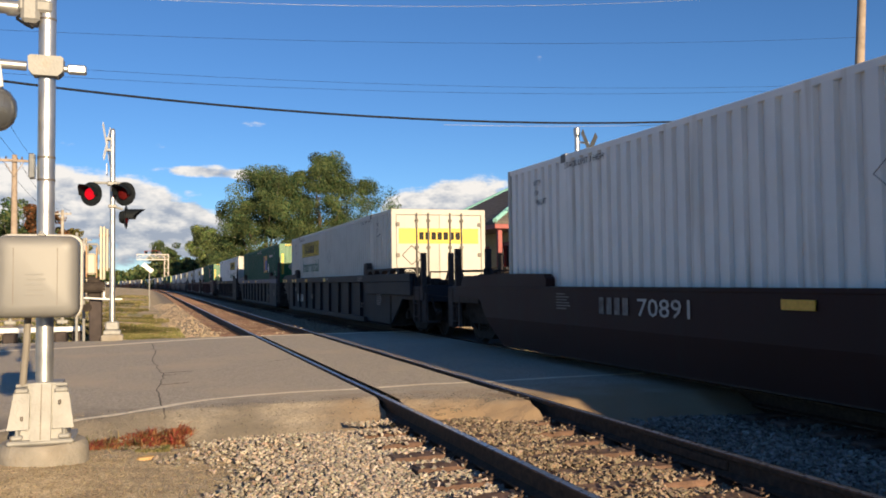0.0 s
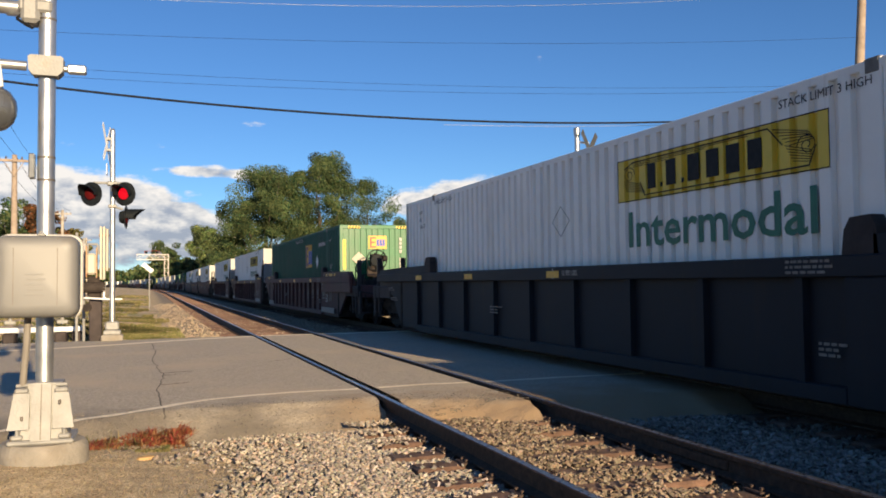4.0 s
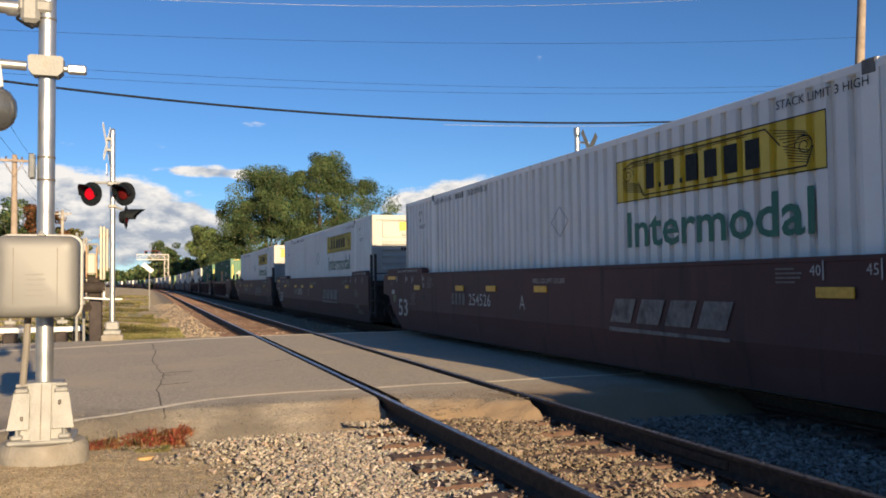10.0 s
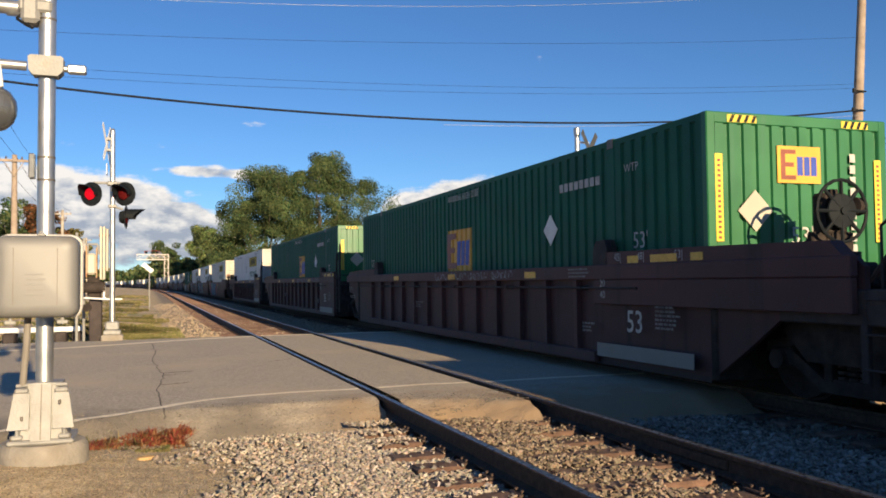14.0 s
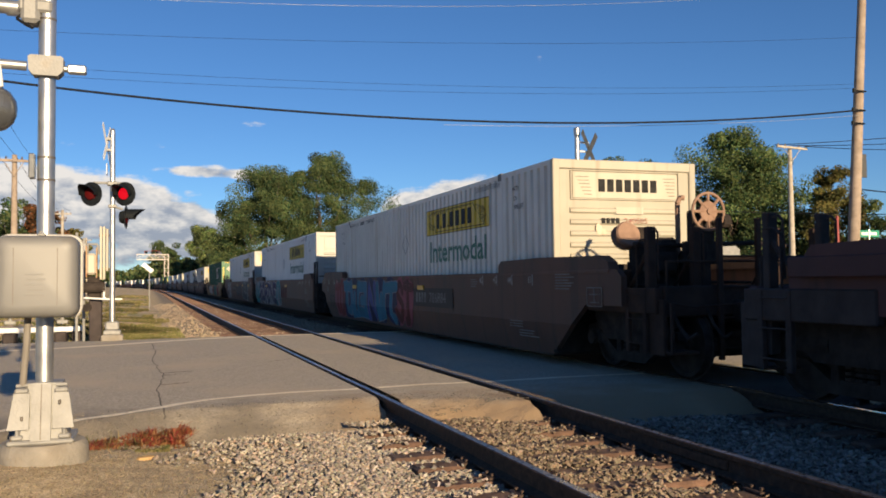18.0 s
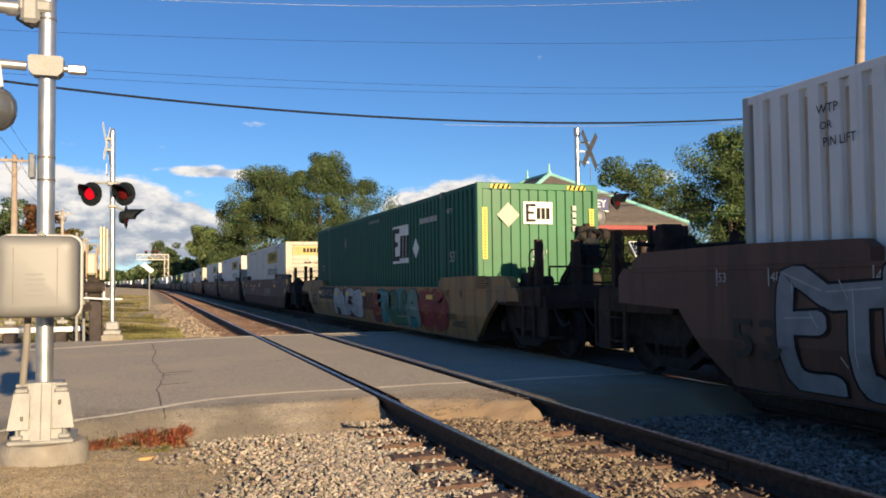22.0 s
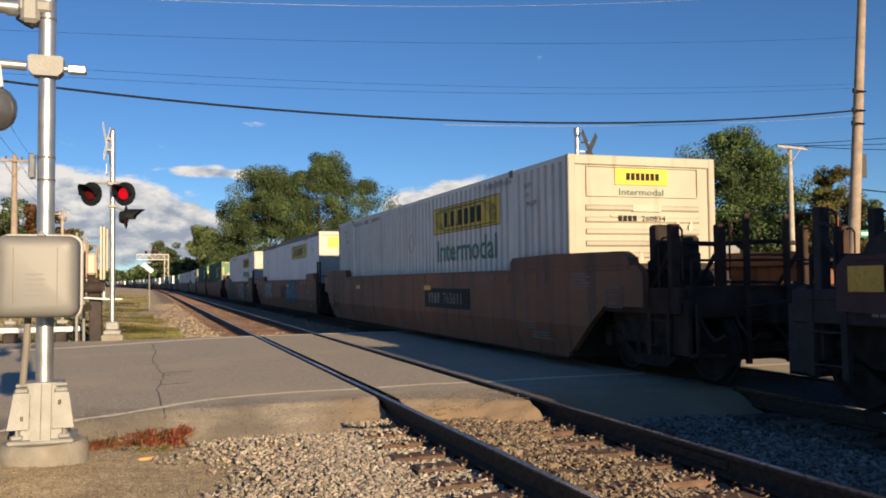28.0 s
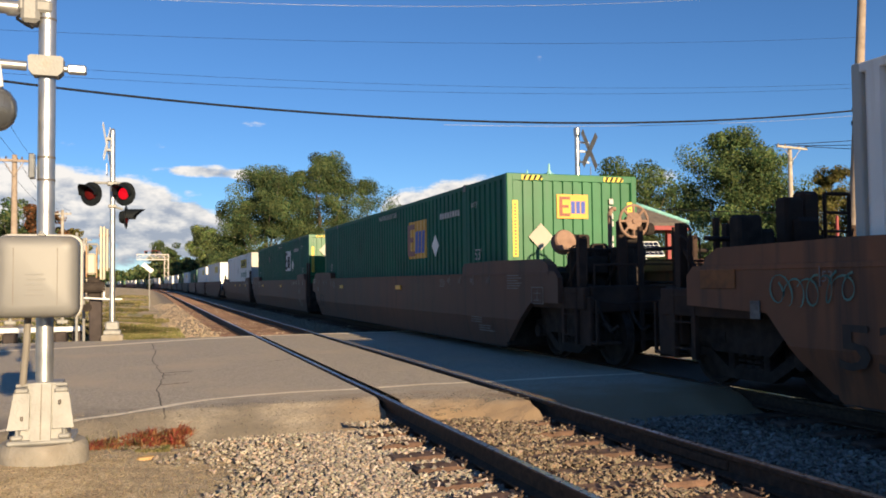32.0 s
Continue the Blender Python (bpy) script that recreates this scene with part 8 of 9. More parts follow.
# mast on the far side of the tracks
mast = thing("crossing_signal", "crossing signal mast seen from behind with crossbuck", "signal", pose(11.52, 21.5, 0))
part("foundation", Geo().box(-.3, .3, -.3, .3, -.35, .1, .03), M_CONC, mast)
part("pole", Geo().lathe([(.075, .1), (.072, 5.35), (.095, 5.36), (.095, 5.56), (.03, 5.60)], 18), M_GALV, mast, smooth=True)
crossbuck(mast, (.40, 0, 4.97), 34, 1.3, .19, M_SIGNBACK)
for z in (4.62, 4.92, 5.18):
    part("sign_bracket", Geo().cyl((0, 0, z), (.38, .02, z - .02), .028, 8), M_SIGNW, mast)
part("track_sign", Geo().box(-.23, .23, -.006, .006, -.18, .18, .004).move(pose(.42, 0, 4.28, 0, 0, 62)), M_CASTAL, mast)
part("crossarm", Geo().cyl((-.30, 0, 3.36), (.55, .1, 3.36), .032, 10).box(-.1, .1, -.1, .1, 3.3, 3.42, .02), M_GALV, mast)
lamp_head(mast, (.20, .28, 3.02), (.85, .5, 0), .25, shell=M_BELL)
lamp_head(mast, (.58, -.05, 3.04), (.85, .5, 0), .26, shell=M_CASTAL)
lamp_head(mast, (-.24, .10, 3.52), (-.6, .8, 0), .16, hood=.3)
lamp_head(mast, (1.25, 0, 3.52), (.6, -.8, 0), .26, hood=.4)
part("lamp_arm", Geo().cyl((.5, 0, 3.72), (1.28, 0, 3.72), .025, 8), M_GALV, mast)

sol = thing("solar_panel", "tilted solar panel with white battery box on a post", "solar panel", pose(12.22, 19.2, -.22))
part("post", Geo().cyl((0, 0, -.3), (0, 0, 2.2), .045, 10), M_GALV, sol)
part("panel", Geo().box(-.42, .42, -.02, .02, -.24, .24, .006).move(pose(0, -.05, 2.25, -42, 0, 0)), M_SOLAR, sol)
g = Geo()
for a, b, c, d in ((-.43, .43, .235, .255), (-.43, .43, -.255, -.235), (-.44, -.42, -.25, .25), (.42, .44, -.25, .25)):
    g.box(a, b, -.035, .025, c, d, .004)
for k in range(1, 6):
    g.box(-.42 + k * .14 - .003, -.42 + k * .14 + .003, -.024, -.018, -.24, .24)
for k in range(1, 4):
    g.box(-.42, .42, -.024, -.018, -.24 + k * .12 - .003, -.24 + k * .12 + .003)
part("panel_frame", g.move(pose(0, -.05, 2.25, -42, 0, 0)), M_SIGNW, sol)
part("battery_box", Geo().box(-.22, .22, -.18, .06, 1.62, 1.92, .02), M_SIGNW, sol)

sg = thing("station_sign", "dark blue station name board on a post", "sign", pose(13.2, 23.6, .22))
part("post", Geo().cyl((-.5, .05, -.3), (-.5, .05, 3.4), .05, 10), M_GALV, sg)
part("board", Geo().box(-.80, .50, -.03, .03, 3.22, 3.60, .01), surf("sign_blue", (.03, .035, .12), (.05, .055, .16), 5, .5, bump=0), sg)
part("sign_lettering", letters("SHIRLEY", .24, on_end(-.74, -.034, 3.30), 1.16), M_PAPER, sg, "white lettering")
part("under_bar", Geo().box(-.80, .50, -.04, .03, 3.16, 3.205, .008), M_PAPER, sg)

st = thing("stop_sign", "grey back of an eight-sided stop sign on a post", "sign", pose(19.3, 25.0, 0))
part("post", Geo().box(-.03, .03, -.03, .03, -.3, 2.5, .006), M_GALV, st)
part("plate", Geo().slab([(.375 * math.cos(math.radians(22.5 + 45 * k)), 2.1 + .375 * math.sin(math.radians(22.5 + 45 * k))) for k in range(8)], -.006, .006).move(pose(0, -.04, 0, 0, 0, 62)), M_CASTAL, st)

# ---- station house ----
sta = thing("station_building", "small cream station house with hipped shingle roof and red trim", "building", pose(0, 0, 0))
X0, X1, Y0, Y1, ZE, ZA = 12.5, 21.2, 30.0, 40.6, 3.55, 5.95
AX, AY0, AY1 = (X0 + X1) / 2, 34.1, 36.4
for nm, q in (("roof_slope", ((X0, Y0), (X1, Y0), (AX, AY0))), ("roof_slope", ((X0, Y1), (X0, Y0), (AX, AY0), (AX, AY1))), ("roof_slope", ((X1, Y0), (X1, Y1), (AX, AY1), (AX, AY0))), ("roof_slope", ((X1, Y1), (X0, Y1), (AX, AY1)))):
    top = [(x, y, ZA if x == AX else ZE) for x, y in q]
    part(nm, Geo().add(top + [(x, y, z - .12) for x, y, z in top], [tuple(range(len(q))), tuple(range(len(q), 2 * len(q)))[::-1]] + [(k, len(q) + k, len(q) + (k + 1) % len(q), (k + 1) % len(q)) for k in range(len(q))]), M_SHINGLE, sta, "brown-grey shingle slope")
    for k in range(1, 14):
        pts = []
        f = k / 14
        a, b = top[0], top[1]
        apexes = top[2:]
        p0 = [a[i] + (apexes[-1][i] - a[i]) * f for i in range(3)]
        p1 = [b[i] + (apexes[0][i] - b[i]) * f for i in range(3)]
        pts = Geo().cyl((p0[0], p0[1], p0[2] + .006), (p1[0], p1[1], p1[2] + .006), .014, 4)
        part("shingle_course", pts, M_SHINGLE, sta)
for a, b in (((X0, Y0, ZE), (AX, AY0, ZA)), ((X1, Y0, ZE), (AX, AY0, ZA)), ((X0, Y1, ZE), (AX, AY1, ZA)), ((X1, Y1, ZE), (AX, AY1, ZA)), ((AX, AY0, ZA), (AX, AY1, ZA))):
    part("hip_cap", Geo().cyl(a, b, .10, 8), M_TEAL, sta, "green copper ridge cap")
for y in (AY0, AY1):
    part("finial", Geo().lathe([(.12, ZA), (.10, ZA + .12), (.05, ZA + .2), (.04, ZA + .42), (.01, ZA + .5)], 10, Matrix.Translation((AX, y, 0))), M_TEAL, sta)
for a in ((X0, X1, Y0, Y0 + .08), (X0, X1, Y1 - .08, Y1), (X0, X0 + .08, Y0 + .08, Y1 - .08), (X1 - .08, X1, Y0 + .08, Y1 - .08)):
    part("fascia", Geo().box(a[0], a[1], a[2], a[3], ZE - .30, ZE - .125, .01), M_REDTRIM, sta, "red eaves board")
part("soffit", Geo().box(X0 + .1, X1 - .1, Y0 + .1, Y1 - .1, ZE - .28, ZE - .2), M_SHINGLE, sta)
part("corner_trim", Geo().box(17.62, 17.78, 32.06, 32.10, -.3, 3.0, .01), M_REDTRIM, sta)
W0, W1, V0, V1 = X0 + 1.6, 17.75, Y0 + 2.2, Y1 - 1.0


def wall_run(a, b, fixed, along_x, holes):
    g = Geo()
    cuts = sorted(holes)
    pos = a
    for h0, h1, z0, z1 in cuts:
        rng_ = ((pos, h0, -.3, ZE - .25), (h0, h1, -.3, z0), (h0, h1, z1, ZE - .25))
        for p, q, u, v in rng_:
            if q > p and v > u:
                g.box(p, q, fixed - .1, fixed + .1, u, v) if along_x else g.box(fixed - .1, fixed + .1, p, q, u, v)
        pos = h1
    g.box(pos, b, fixed - .1, fixed + .1, -.3, ZE - .25) if along_x else g.box(fixed - .1, fixed + .1, pos, b, -.3, ZE - .25)
    part("wall", g, M_STUCCO, sta, "cream stucco wall")
    for h0, h1, z0, z1 in cuts:
        for nm, mat, d0, d1, pts in (("window_frame", M_REDTRIM, -.14, .06, ((h0 - .12, h0, z0 - .1, z1 + .14), (h1, h1 + .12, z0 - .1, z1 + .14), (h0, h1, z1, z1 + .14), (h0, h1, z0 - .1, z0), ((h0 + h1) / 2 - .025, (h0 + h1) / 2 + .025, z0, z1))), ("window_pane", M_GLASS, -.02, .0, ((h0, h1, z0, z1),))):
            g = Geo()
            for p, q, u, v in pts:
                g.box(p, q, fixed + d0, fixed + d1, u, v) if along_x else g.box(fixed + d0, fixed + d1, p, q, u, v)
            part(nm, g, mat, sta)


wall_run(W0 + .1, W1 - .1, V0, True, [(15.0, 16.5, .9, 2.45)])
wall_run(W0 + .1, W1 - .1, V1, True, [])
wall_run(V0 - .1, V1 + .1, W0, False, [(32.0, 33.2, 1.0, 2.7), (34.4, 35.8, -.2, 2.6), (37.2, 38.4, 1.0, 2.7)])
wall_run(V0 - .1, V1 + .1, W1, False, [])
for x, y in ((X0 + .3, Y0 + .3), (X1 - .6, Y0 + .6), (X1 - .6, Y1 - .6), (X0 + .3, Y1 - .3), (X0 + .3, 35.2)):
    part("porch_post", Geo().box(x - .09, x + .09, y - .09, y + .09, -.3, ZE - .28, .01), M_REDTRIM, sta)
part("plinth", Geo().box(X0 - .5, X1 + .5, Y0 - .5, Y1 + .5, -.4, -.1, .02), M_CONC, sta)

# ---- poles and wires ----
def wood_pole(x, y, h, r, label, mat, lean=0.0, arms=(), tilt=0):
    t = thing("utility_pole", label, "pole", pose(x, y, 0))
    part("pole", Geo().lathe([(r * 1.25, -.5), (r * 1.1, h * .4), (r * .8, h), (.02, h + .01)], 14, Matrix.Rotation(lean, 4, "Y")), mat, t, smooth=True)
    for z, w, turn in arms:
        m = pose(z * math.sin(lean), -r - .06, z, 0, 0, turn)
        part("crossarm", Geo().box(-w, w, -.05, .05, -.06, .06, .01).cyl((-w * .6, 0, 0), (0, 0, -.75), .02, 6).cyl((w * .6, 0, 0), (0, 0, -.75), .02, 6).move(m), mat, t)
        for k in (-.92, -.45, .45, .92):
            part("insulator", Geo().lathe([(.02, .05), (.05, .07), (.035, .12), (.05, .15), (.02, .2)], 8, m @ Matrix.Translation((w * k, 0, 0))), M_CASTING, t)
    return t


p = wood_pole(22.22, 22.5, 11.6, .165, "tall brown wooden utility pole beside the road", M_POLEWOOD, .080)
part("notice_plate", Geo().box(.60, .84, -.02, .02, 4.6, 5.4, .01), M_SIGNBACK, p)
for z in (6.85, 7.5, 6.4):
    part("spool_insulator", Geo().cyl((z * .08 - .42, -.2, z), (z * .08 + .1, -.2, z), .03, 8).cyl((z * .08 - .40, -.2, z - .07), (z * .08 - .40, -.2, z + .07), .055, 8), M_BLACK, p)
wood_pole(35.3, 40.0, 8.7, .15, "weathered utility pole with one crossarm", M_POLEGREY, 0, [(8.75, 1.35, 12)])
wood_pole(-6.06, 45.0, 7.55, .14, "brown wooden utility pole with small crossarm", M_POLEWOOD, 0, [(7.25, .75, 8)])
wood_pole(-7.9, 90.0, 8.6, .15, "distant wooden utility pole", M_POLEGREY, 0, [(8.2, .8, 0)])
wood_pole(-9.6, 150.0, 9.0, .16, "distant wooden utility pole", M_POLEGREY, 0, [(8.6, .9, 0)])
wood_pole(14.2, 150.0, 9.5, .15, "distant grey utility pole by the line", M_POLEGREY, 0, [(9.2, 1.0, 0)])
wood_pole(42.5, 44.0, 5.2, .12, "short reddish wooden post among trees", M_REDTRIM)


def wire(a, b, sag, r, mat, label, n=28):
    a, b = Vector(a), Vector(b)
    cu = bpy.data.curves.new("overhead_wire", "CURVE")
    cu.dimensions, cu.bevel_depth, cu.bevel_resolution = "3D", r, 1
    sp = cu.splines.new("POLY")
    sp.points.add(n)
    for k in range(n + 1):
        f = k / n
        q = a.lerp(b, f)
        sp.points[k].co = (q.x, q.y, q.z - sag * 4 * f * (1 - f), 1)
    cu.materials.append(mat)
    return tagged(new("overhead_wire", cu), label, "wire", "overhead wires")


wire((-14.0, 22.5, 7.50), (22.7, 22.3, 6.86), 1.39, .030, M_WIRE, "thick black overhead cable across the road")
wire((8.0, 22.9, 5.75), (22.7, 22.3, 6.68), .17, .006, M_WIREW, "pale thin overhead cable below a black one")
wire((-14.0, 22.6, 8.41), (30.5, 22.4, 12.69), 1.47, .0045, M_WIREW, "thin pale overhead wire across the road")
wire((-14.0, 22.7, 7.27), (22.7, 22.4, 9.36), .53, .004, M_WIRE, "thin dark overhead wire across the road")
wire((-14.0, 22.8, 6.90), (22.6, 22.4, 7.76), .64, .004, M_WIRE, "thin grey overhead wire across the road")
wire((-14.0, 22.9, 6.70), (22.6, 22.4, 7.62), .66, .004, M_WIRE, "thin grey overhead wire across the road")
for k, (z0, z1) in enumerate(((8.9, 10.5), (8.9, 9.9), (8.9, 9.3))):
    wire((34.2 + k * 1.1, 40, z0), (52, 34 + k * 2, z1), .25, .022, M_WIRE, "thin black service wire from a pole")
wire((24, 60, 7.4), (55, 40, 5.2), .4, .03, M_WIRE, "black service cable before the trees")
wire((22.4, 22.4, 4.2), (60, 33, 5.4), .4, .022, M_WIRE, "black service cable before the trees")
for k, dx in enumerate((-.7, .05, .7)):
    wire((-6.06 + dx, 45, 7.5), (-5.2 + dx * 1.2, 14, 8.6), .35, .008, M_WIRE, "black wire from a wooden pole")
    wire((-6.06 + dx, 45, 7.5), (-7.9 + dx, 90, 8.5), .6, .01, M_WIRE, "black wire between wooden poles")

# ---- along the line ----
M_GANTRY = surf("weathered_gantry_steel", (.50, .45, .42), (.66, .60, .56), 2, .6, bump=.1, dirt=(.30, .14, .09), dirt_at=.58, dirt_scale=1.5)
gy = 262.0
ga = thing("signal_bridge", "steel lattice signal bridge over the tracks far off", "gantry", pose(drift(gy) + 5.4, gy, 0))
for dz in (8.5, 10.0):
    for dy in (-.5, .5):
        part("chord", Geo().box(-5.7, 3.0, dy - .07, dy + .07, dz - .08, dz + .08, .01), M_GANTRY, ga)
for k in range(10):
    x = -5.7 + k * .87
    part("brace", Geo().cyl((x, -.5, 8.5 if k % 2 else 10.0), (x + .87, -.5, 10.0 if k % 2 else 8.5), .05, 6), M_GANTRY, ga)
    part("hanger", Geo().box(x - .04, x + .04, -.55, -.45, 8.5, 10.0), M_GANTRY, ga)
for x in (1.9, 3.0):
    part("leg", Geo().box(x - .09, x + .09, -.5, -.3, -.4, 10.0, .01).box(x - .09, x + .09, .3, .5, -.4, 10.0, .01), M_GANTRY, ga)
for k in range(8):
    part("brace", Geo().cyl((1.9 if k % 2 else 3.0, -.4, .4 + k), (3.0 if k % 2 else 1.9, -.4, 1.4 + k), .05, 6), M_GANTRY, ga)
for x in (-3.2, -.2):
    part("signal_head", Geo().lathe([(.05, -.06), (.42, -.05), (.45, .02), (.3, .05), (.05, .05)], 16, Matrix.Translation((x, -.75, 10.6)) @ Matrix.Rotation(radians(90), 4, "X")), M_BLACK, ga)
part("walkway", Geo().box(-5.6, 2.9, -.9, -.55, 8.35, 8.42), M_GANTRY, ga)
part("hand_rail", Geo().tube([(-3.6, -.85, 10.05), (-3.6, -.85, 11.0), (.6, -.85, 11.0), (.6, -.85, 10.05)], .06, 6), M_REDTRIM, ga)

sp = thing("line_marker", "white tilted plate on a thin post beside the track", "sign", pose(.05, 55.0, 0))
part("post", Geo().cyl((0, 0, -.3), (0, 0, 2.2), .035, 8), M_CASTAL, sp)
part("plate", Geo().box(-.36, .36, -.012, .012, -.13, .13, .006).move(pose(-.10, -.05, 2.28, 0, 40, 0)), M_SIGNW, sp)
cabinet = solid("relay_cabinet", Geo().box(-.5, .5, -.4, .4, -.3, 1.5, .03).box(-.55, .55, -.45, .45, 1.5, 1.56, .01), M_CASTAL, "small silver relay cabinet beyond the gate", "cabinet", pose(-4.5, 60, 0))

# a parked car beyond the tracks
car = thing("car", "grey parked car beyond the crossing", "car", pose(21.5, 26.5, 0, 0, 0, 70))
part("body", Geo().slab([(-2.2, .35), (-2.25, .75), (-1.3, .92), (1.4, .95), (2.1, .90), (2.2, .40)], -.88, .88), M_CARBODY, car)
part("cabin", Geo().slab([(-.95, .92), (-.35, 1.42), (.95, 1.45), (1.65, .95)], -.74, .74), M_GLASS, car, "dark glass cabin")
part("roof", Geo().slab([(-.38, 1.42), (-.30, 1.46), (.92, 1.49), (.98, 1.45)], -.70, .70), M_CARBODY, car)
for x in (-.8, .8):
    for y in (-1.4, 1.35):
        w = part("wheel", Geo().cyl((x - .1, y, .05), (x + .1, y, .05), .32, 18), M_BLACK, car)
        part("rim", Geo().cyl((x - .11, y, .05), (x + .11, y, .05), .19, 14), M_GALV, w)
st = thing("street_sign", "green street name sign on a thin post", "sign", pose(23.8, 23.2, 0))
part("post", Geo().cyl((0, 0, -.3), (0, 0, 2.9), .03, 8), M_GALV, st)
part("plate", Geo().box(-.45, .45, -.01, .01, 2.62, 2.86, .005), M_ROADSIGN, st)
part("plate_bars", Geo().box(-.35, -.05, -.016, -.01, 2.69, 2.79).box(0, .33, -.016, -.01, 2.69, 2.79), M_PAPER, st)
for x, y in ((17.8, 24.5), (20.8, 28.0)):
    b = thing("planter_box", "rust-orange wooden box beside the road", "box", pose(x, y, 0))
    part("body", Geo().box(-.5, .5, -.3, .3, -.3, 1.0, .02), M_RUST, b)
    part("band", Geo().box(-.52, .52, -.32, .32, .7, .8, .01), M_BROWN, b)


# ---- trees ----
def tree(x, y, h, rad, seed, mat, label, leaf=.3, count=9000, trunk=.35, low=.3, gap=.0, name="tree", fill=52):
    """Tapered trunk, forking limbs and a crown of loose leaf clumps."""
    r = np.random.RandomState(seed)
    t = thing(name, label, "tree", pose(x, y, -.25))
    g = Geo()
    g.cyl((0, 0, 0), (.1 * r.randn(), .1 * r.randn(), h * .35), trunk * .5, 10, trunk * .38).cyl((0, 0, h * .34), (.3 * r.randn(), .3 * r.randn(), h * .8), trunk * .38, 8, trunk * .1)
    part("trunk", g, M_BARK, t)
    cl = []
    n_l = 16
    for k in range(n_l):
        a, f = r.uniform(0, 6.283), r.uniform(0, 1)
        z0 = h * (low * .8 + .35 * f)
        reach = rad * (.55 + .4 * r.uniform()) * (1.0 - .35 * f)
        e = Vector((math.cos(a) * reach, math.sin(a) * reach, h * (low + .12 + (.80 - low) * r.uniform(.1, 1))))
        part("limb", Geo().cyl((0, 0, z0), tuple(e * .55 + Vector((0, 0, z0 * .35))), trunk * .16, 6, trunk * .10).cyl(tuple(e * .55 + Vector((0, 0, z0 * .35))), tuple(e), trunk * .10, 5, .02), M_BARK, t)
        cl.append((e, rad * r.uniform(.22, .36)))
    while len(cl) < fill:
        a, u = r.uniform(0, 6.283), r.uniform(0, 1) ** .6
        zf = r.uniform(0, 1)
        prof = math.sin(math.pi * min(1, .18 + .82 * zf)) ** .55 if zf < .9 else .45
        q = Vector((math.cos(a) * rad * u * prof, math.sin(a) * rad * u * prof, h * (low + (1 - low) * zf * .97)))
        if gap and noise.noise(q * (1.4 / rad) + Vector((seed, 0, 0))) > .25 - gap:
            if r.uniform() < .75:
                continue
        cl.append((q, rad * r.uniform(.15, .30)))
    V = np.zeros((count, 4, 3))
    pick = r.randint(0, len(cl), count)
    C = np.array([tuple(c[0]) for c in cl])[pick]
    R = np.array([c[1] for c in cl])[pick][:, None]
    d = r.randn(count, 3)
    d /= np.linalg.norm(d, axis=1)[:, None]
    P = C + d * R * (r.uniform(0, 1, (count, 1)) ** .30) * np.array((1, 1, .78))
    P[:, 2] = np.minimum(P[:, 2], h * 1.02)
    # leaves lie roughly along the skin of their clump
    out = d + .55 * r.randn(count, 3) + np.array((0, 0, .25))
    out /= np.linalg.norm(out, axis=1)[:, None]
    u = np.cross(out, r.randn(count, 3))
    u /= np.linalg.norm(u, axis=1)[:, None]
    w = np.cross(out, u)
    s = leaf * r.uniform(.5, 1.2, (count, 1))
    V[:, 0], V[:, 1], V[:, 2], V[:, 3] = P - u * s * .6, P + w * s * .42, P + u * s * .6, P - w * s * .42
    me = bpy.data.meshes.new("crown")
    me.from_pydata(V.reshape(-1, 3).tolist(), [], [(4 * k, 4 * k + 1, 4 * k + 2, 4 * k + 3) for k in range(count)])
    me.materials.append(mat)
    part("crown", me, None, t)
    return t


BIG, MID = "large leafy green deciduous tree behind the train", "distant green deciduous tree along the line"
tree(13.6, 106, 15.7, 6.3, 1, M_LEAF, BIG, .17, 125000, .6, .02, .05, fill=170)
tree(20.0, 103, 17.4, 5.6, 2, M_LEAF, BIG, .17, 105000, .6, .04, .03, fill=150)
tree(26.4, 106, 14.4, 5.0, 3, M_LEAF, BIG, .17, 30000, .4, .2, .26, fill=70)
tree(4.7, 292, 15.5, 6.0, 5, M_LEAF, MID, .5, 7000, .4, .05)
tree(15.6, 252, 18.0, 7.2, 6, M_LEAF2, "rounded yellow-green tree along the line", .40, 26000, .4, .05)
tree(16.8, 226, 14.6, 5.4, 7, M_LEAF2, MID, .45, 9000, .4, .05)
tree(18.5, 205, 12.5, 5.0, 8, M_LEAF2, MID, .45, 8000, .4, .05)
tree(24.0, 190, 9.5, 5.0, 9, M_LEAF, MID, .6, 3500, .4, .05)
tree(-15.8, 118, 12.6, 4.8, 10, M_LEAF, "green and rust tree behind the poles", .34, 9000, .4, .1)
tree(-9.4, 120, 9.4, 2.6, 26, M_LEAF3, "green and rust tree behind the poles", .32, 7000, .3, .1)
tree(-20.5, 120, 10.8, 5.0, 11, M_LEAF, "green and rust tree behind the poles", .34, 9000, .4, .1)
tree(-12.4, 116, 11.4, 3.2, 12, M_RUSTLEAF, "rust-coloured autumn tree behind the poles", .34, 9000, .4, .1)
tree(42.8, 55, 13.0, 4.9, 13, M_LEAF4, "tall green tree with open branches beyond the road", .17, 56000, .30, .04, .10, fill=130)
tree(48.4, 57, 11.8, 4.0, 14, M_LEAF4, "tall green tree with open branches beyond the road", .17, 34000, .30, .05, .05, fill=100)
tree(45.5, 52, 6.2, 4.0, 27, M_LEAF, "bushy dark green undergrowth beyond the road", .16, 20000, .25, .0, fill=70)
tree(46.7, 48.5, 9.4, 2.5, 15, M_LEAF3, "olive-brown cone-shaped autumn tree beyond the road", .15, 26000, .3, .02, fill=110)
tree(50.5, 50, 7.4, 2.6, 16, M_LEAF2, "low olive tree beyond the road", .18, 10000, .3, .05)
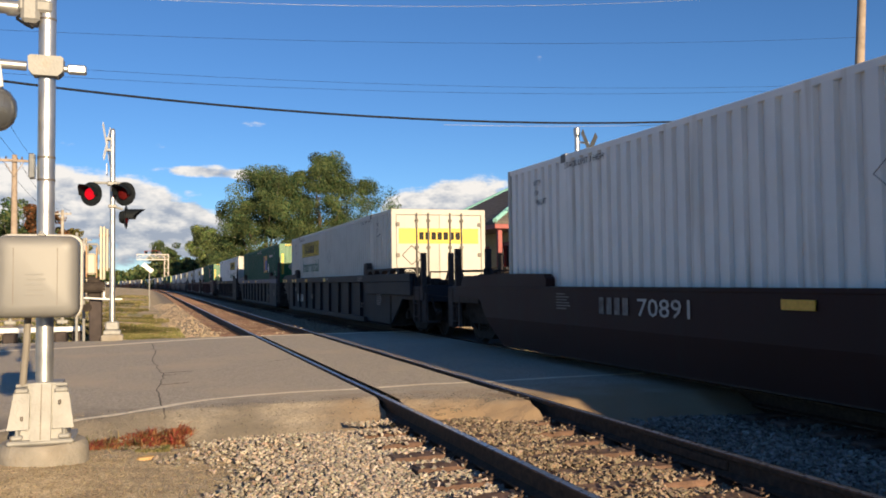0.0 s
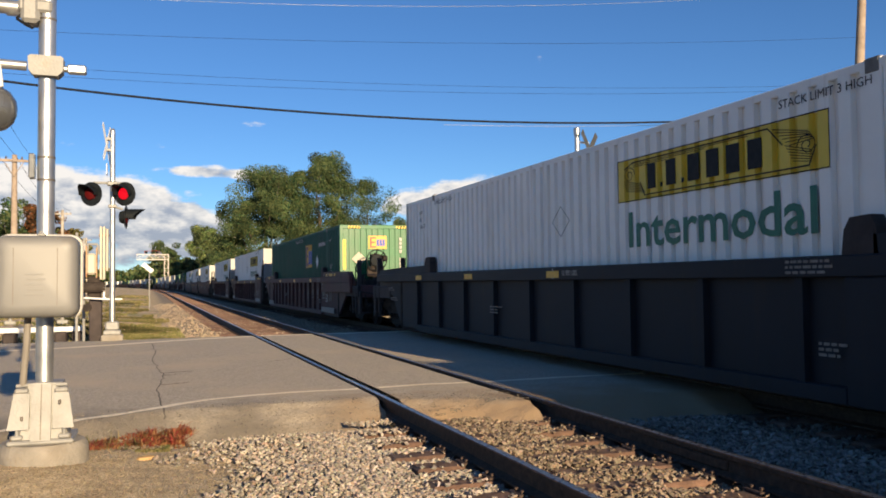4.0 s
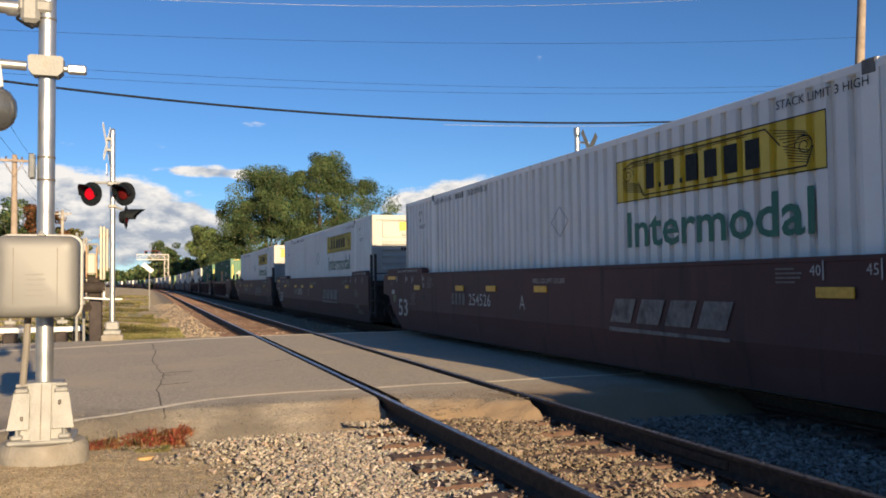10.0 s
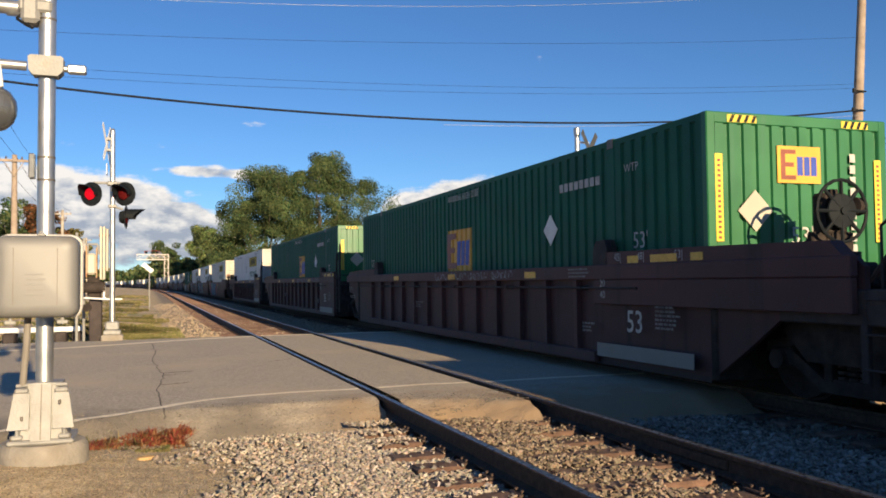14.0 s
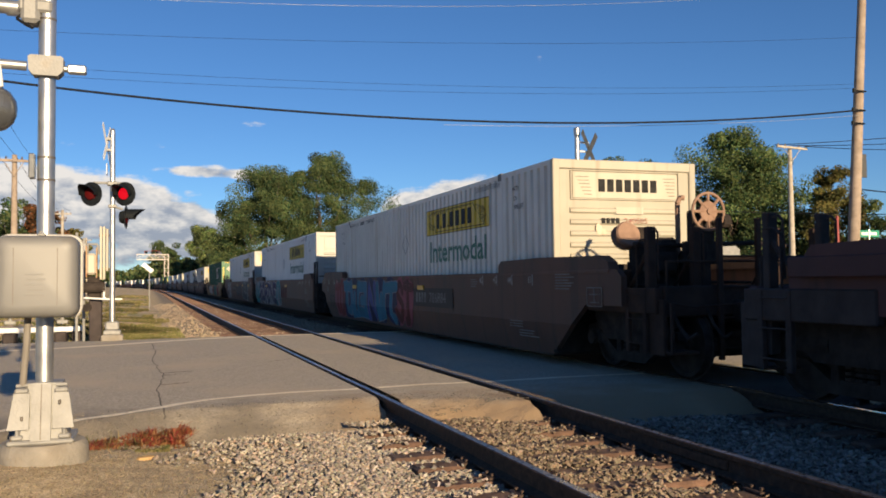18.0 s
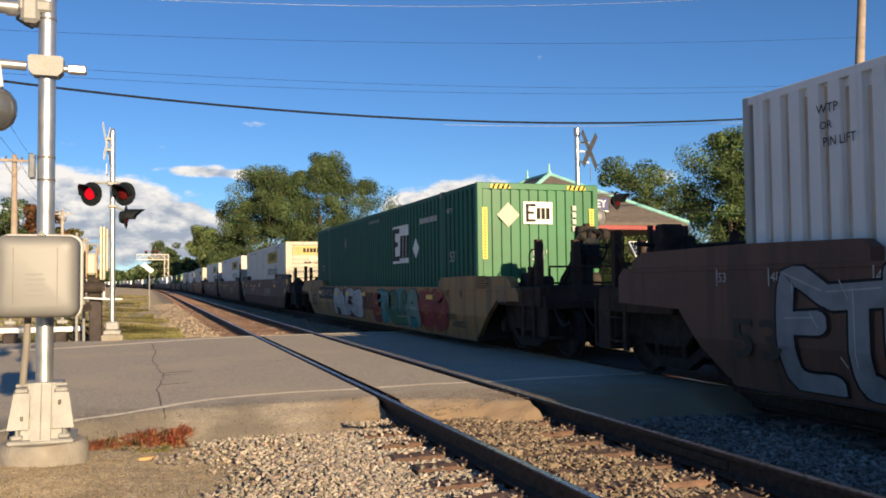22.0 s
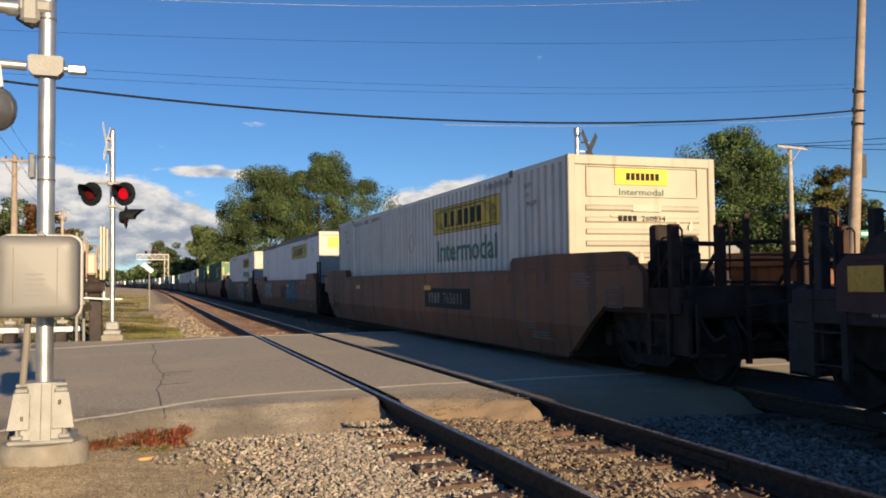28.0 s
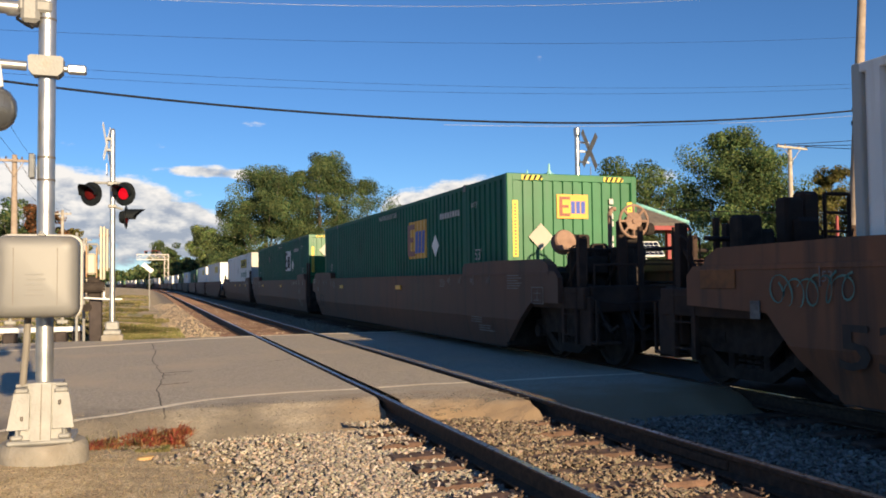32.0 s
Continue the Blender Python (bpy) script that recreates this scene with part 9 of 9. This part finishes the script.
tree(46.5, 76, 13.6, 5.2, 17, M_LEAF4, "broad green tree behind the station", .22, 26000, .4, .1)
tree(52.5, 78, 11.2, 4.4, 18, M_LEAF, "broad green tree behind the station", .22, 18000, .4, .1)
tree(38.5, 66, 8.2, 3.6, 19, M_LEAF, "low green tree behind the station", .22, 12000, .3, .05)
tree(33.0, 52, 4.6, 2.6, 20, M_LEAF2, "bushy yellow-green shrub beyond the station", .16, 9000, .2, .02)
tree(38.0, 50, 4.2, 2.6, 21, M_LEAF, "bushy green shrub beyond the station", .16, 9000, .2, .02)
tree(47.6, 41, 8.2, 2.6, 22, M_LEAF4, "olive-green tree at the roadside", .17, 12000, .3, .05)
tree(53.5, 43, 10.0, 3.6, 23, M_LEAF, "dark green tree at the roadside", .18, 15000, .3, .05)
tree(30.0, 130, 9.0, 4.5, 24, M_LEAF, MID, .5, 3500, .3, .05)


def woods(name, seed, spots, leaf, label):
    r = np.random.RandomState(seed)
    V = []
    for x, y, h, rad in spots:
        n = 260
        d = r.randn(n, 3)
        d /= np.linalg.norm(d, axis=1)[:, None]
        P = np.array((x, y, h * .5)) + d * np.array((rad, rad, h * .5)) * r.uniform(.6, 1.02, (n, 1))
        u, w = r.randn(n, 3), r.randn(n, 3)
        u /= np.linalg.norm(u, axis=1)[:, None]
        w /= np.linalg.norm(w, axis=1)[:, None]
        s = leaf * r.uniform(.5, 1.2, (n, 1))
        V.append(np.stack([P - u * s, P + w * s * .8, P + u * s, P - w * s * .8], 1).reshape(-1, 3))
    V = np.concatenate(V)
    me = bpy.data.meshes.new(name)
    me.from_pydata(V.tolist(), [], [(4 * k, 4 * k + 1, 4 * k + 2, 4 * k + 3) for k in range(len(V) // 4)])
    me.materials.append(M_LEAF)
    return tagged(new(name, me), label, "trees", kind="stuff")


rng = random.Random(8)
woods("far_woods", 3, [(x + rng.uniform(-8, 8), 620 + abs(x) * .1 + rng.uniform(-40, 40), rng.uniform(9, 16), rng.uniform(9, 14)) for x in range(-420, 640, 13)], 2.2, "far dark green woods on the horizon")
woods("far_woods", 4, [(-34 + rng.uniform(-4, 4) - k * .22, 130 + k * 7, rng.uniform(5, 8), 4) for k in range(50)], 1.0, "low green scrub along the line")
woods("far_woods", 5, [(30 + rng.uniform(-4, 4) + k * 3.2, 150 + rng.uniform(-15, 15), rng.uniform(7, 11), 6) for k in range(50)], 1.1, "dark green woods behind the station")
woods("far_woods", 6, [(14 - k * .8 + rng.uniform(-3, 3), 270 + k * 9, rng.uniform(7, 12), 6) for k in range(30)], 1.2, "green woods beside the line")



# ---- what moves ----
def motions():
    for s, car, box in UNITS:
        rows = [(t, on_line(s - run_to(t))) for t in (0, 4, 8, 12, 16, 20, 24, 28, 32)]
        walk(car, rows)
        walk(box, rows)

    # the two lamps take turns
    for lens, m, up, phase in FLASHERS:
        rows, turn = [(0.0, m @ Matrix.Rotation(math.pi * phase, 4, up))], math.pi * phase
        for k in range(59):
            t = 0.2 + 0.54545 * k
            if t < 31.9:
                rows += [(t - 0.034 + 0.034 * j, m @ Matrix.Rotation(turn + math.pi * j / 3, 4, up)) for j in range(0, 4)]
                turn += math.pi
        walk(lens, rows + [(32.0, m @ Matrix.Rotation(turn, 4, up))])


motions()
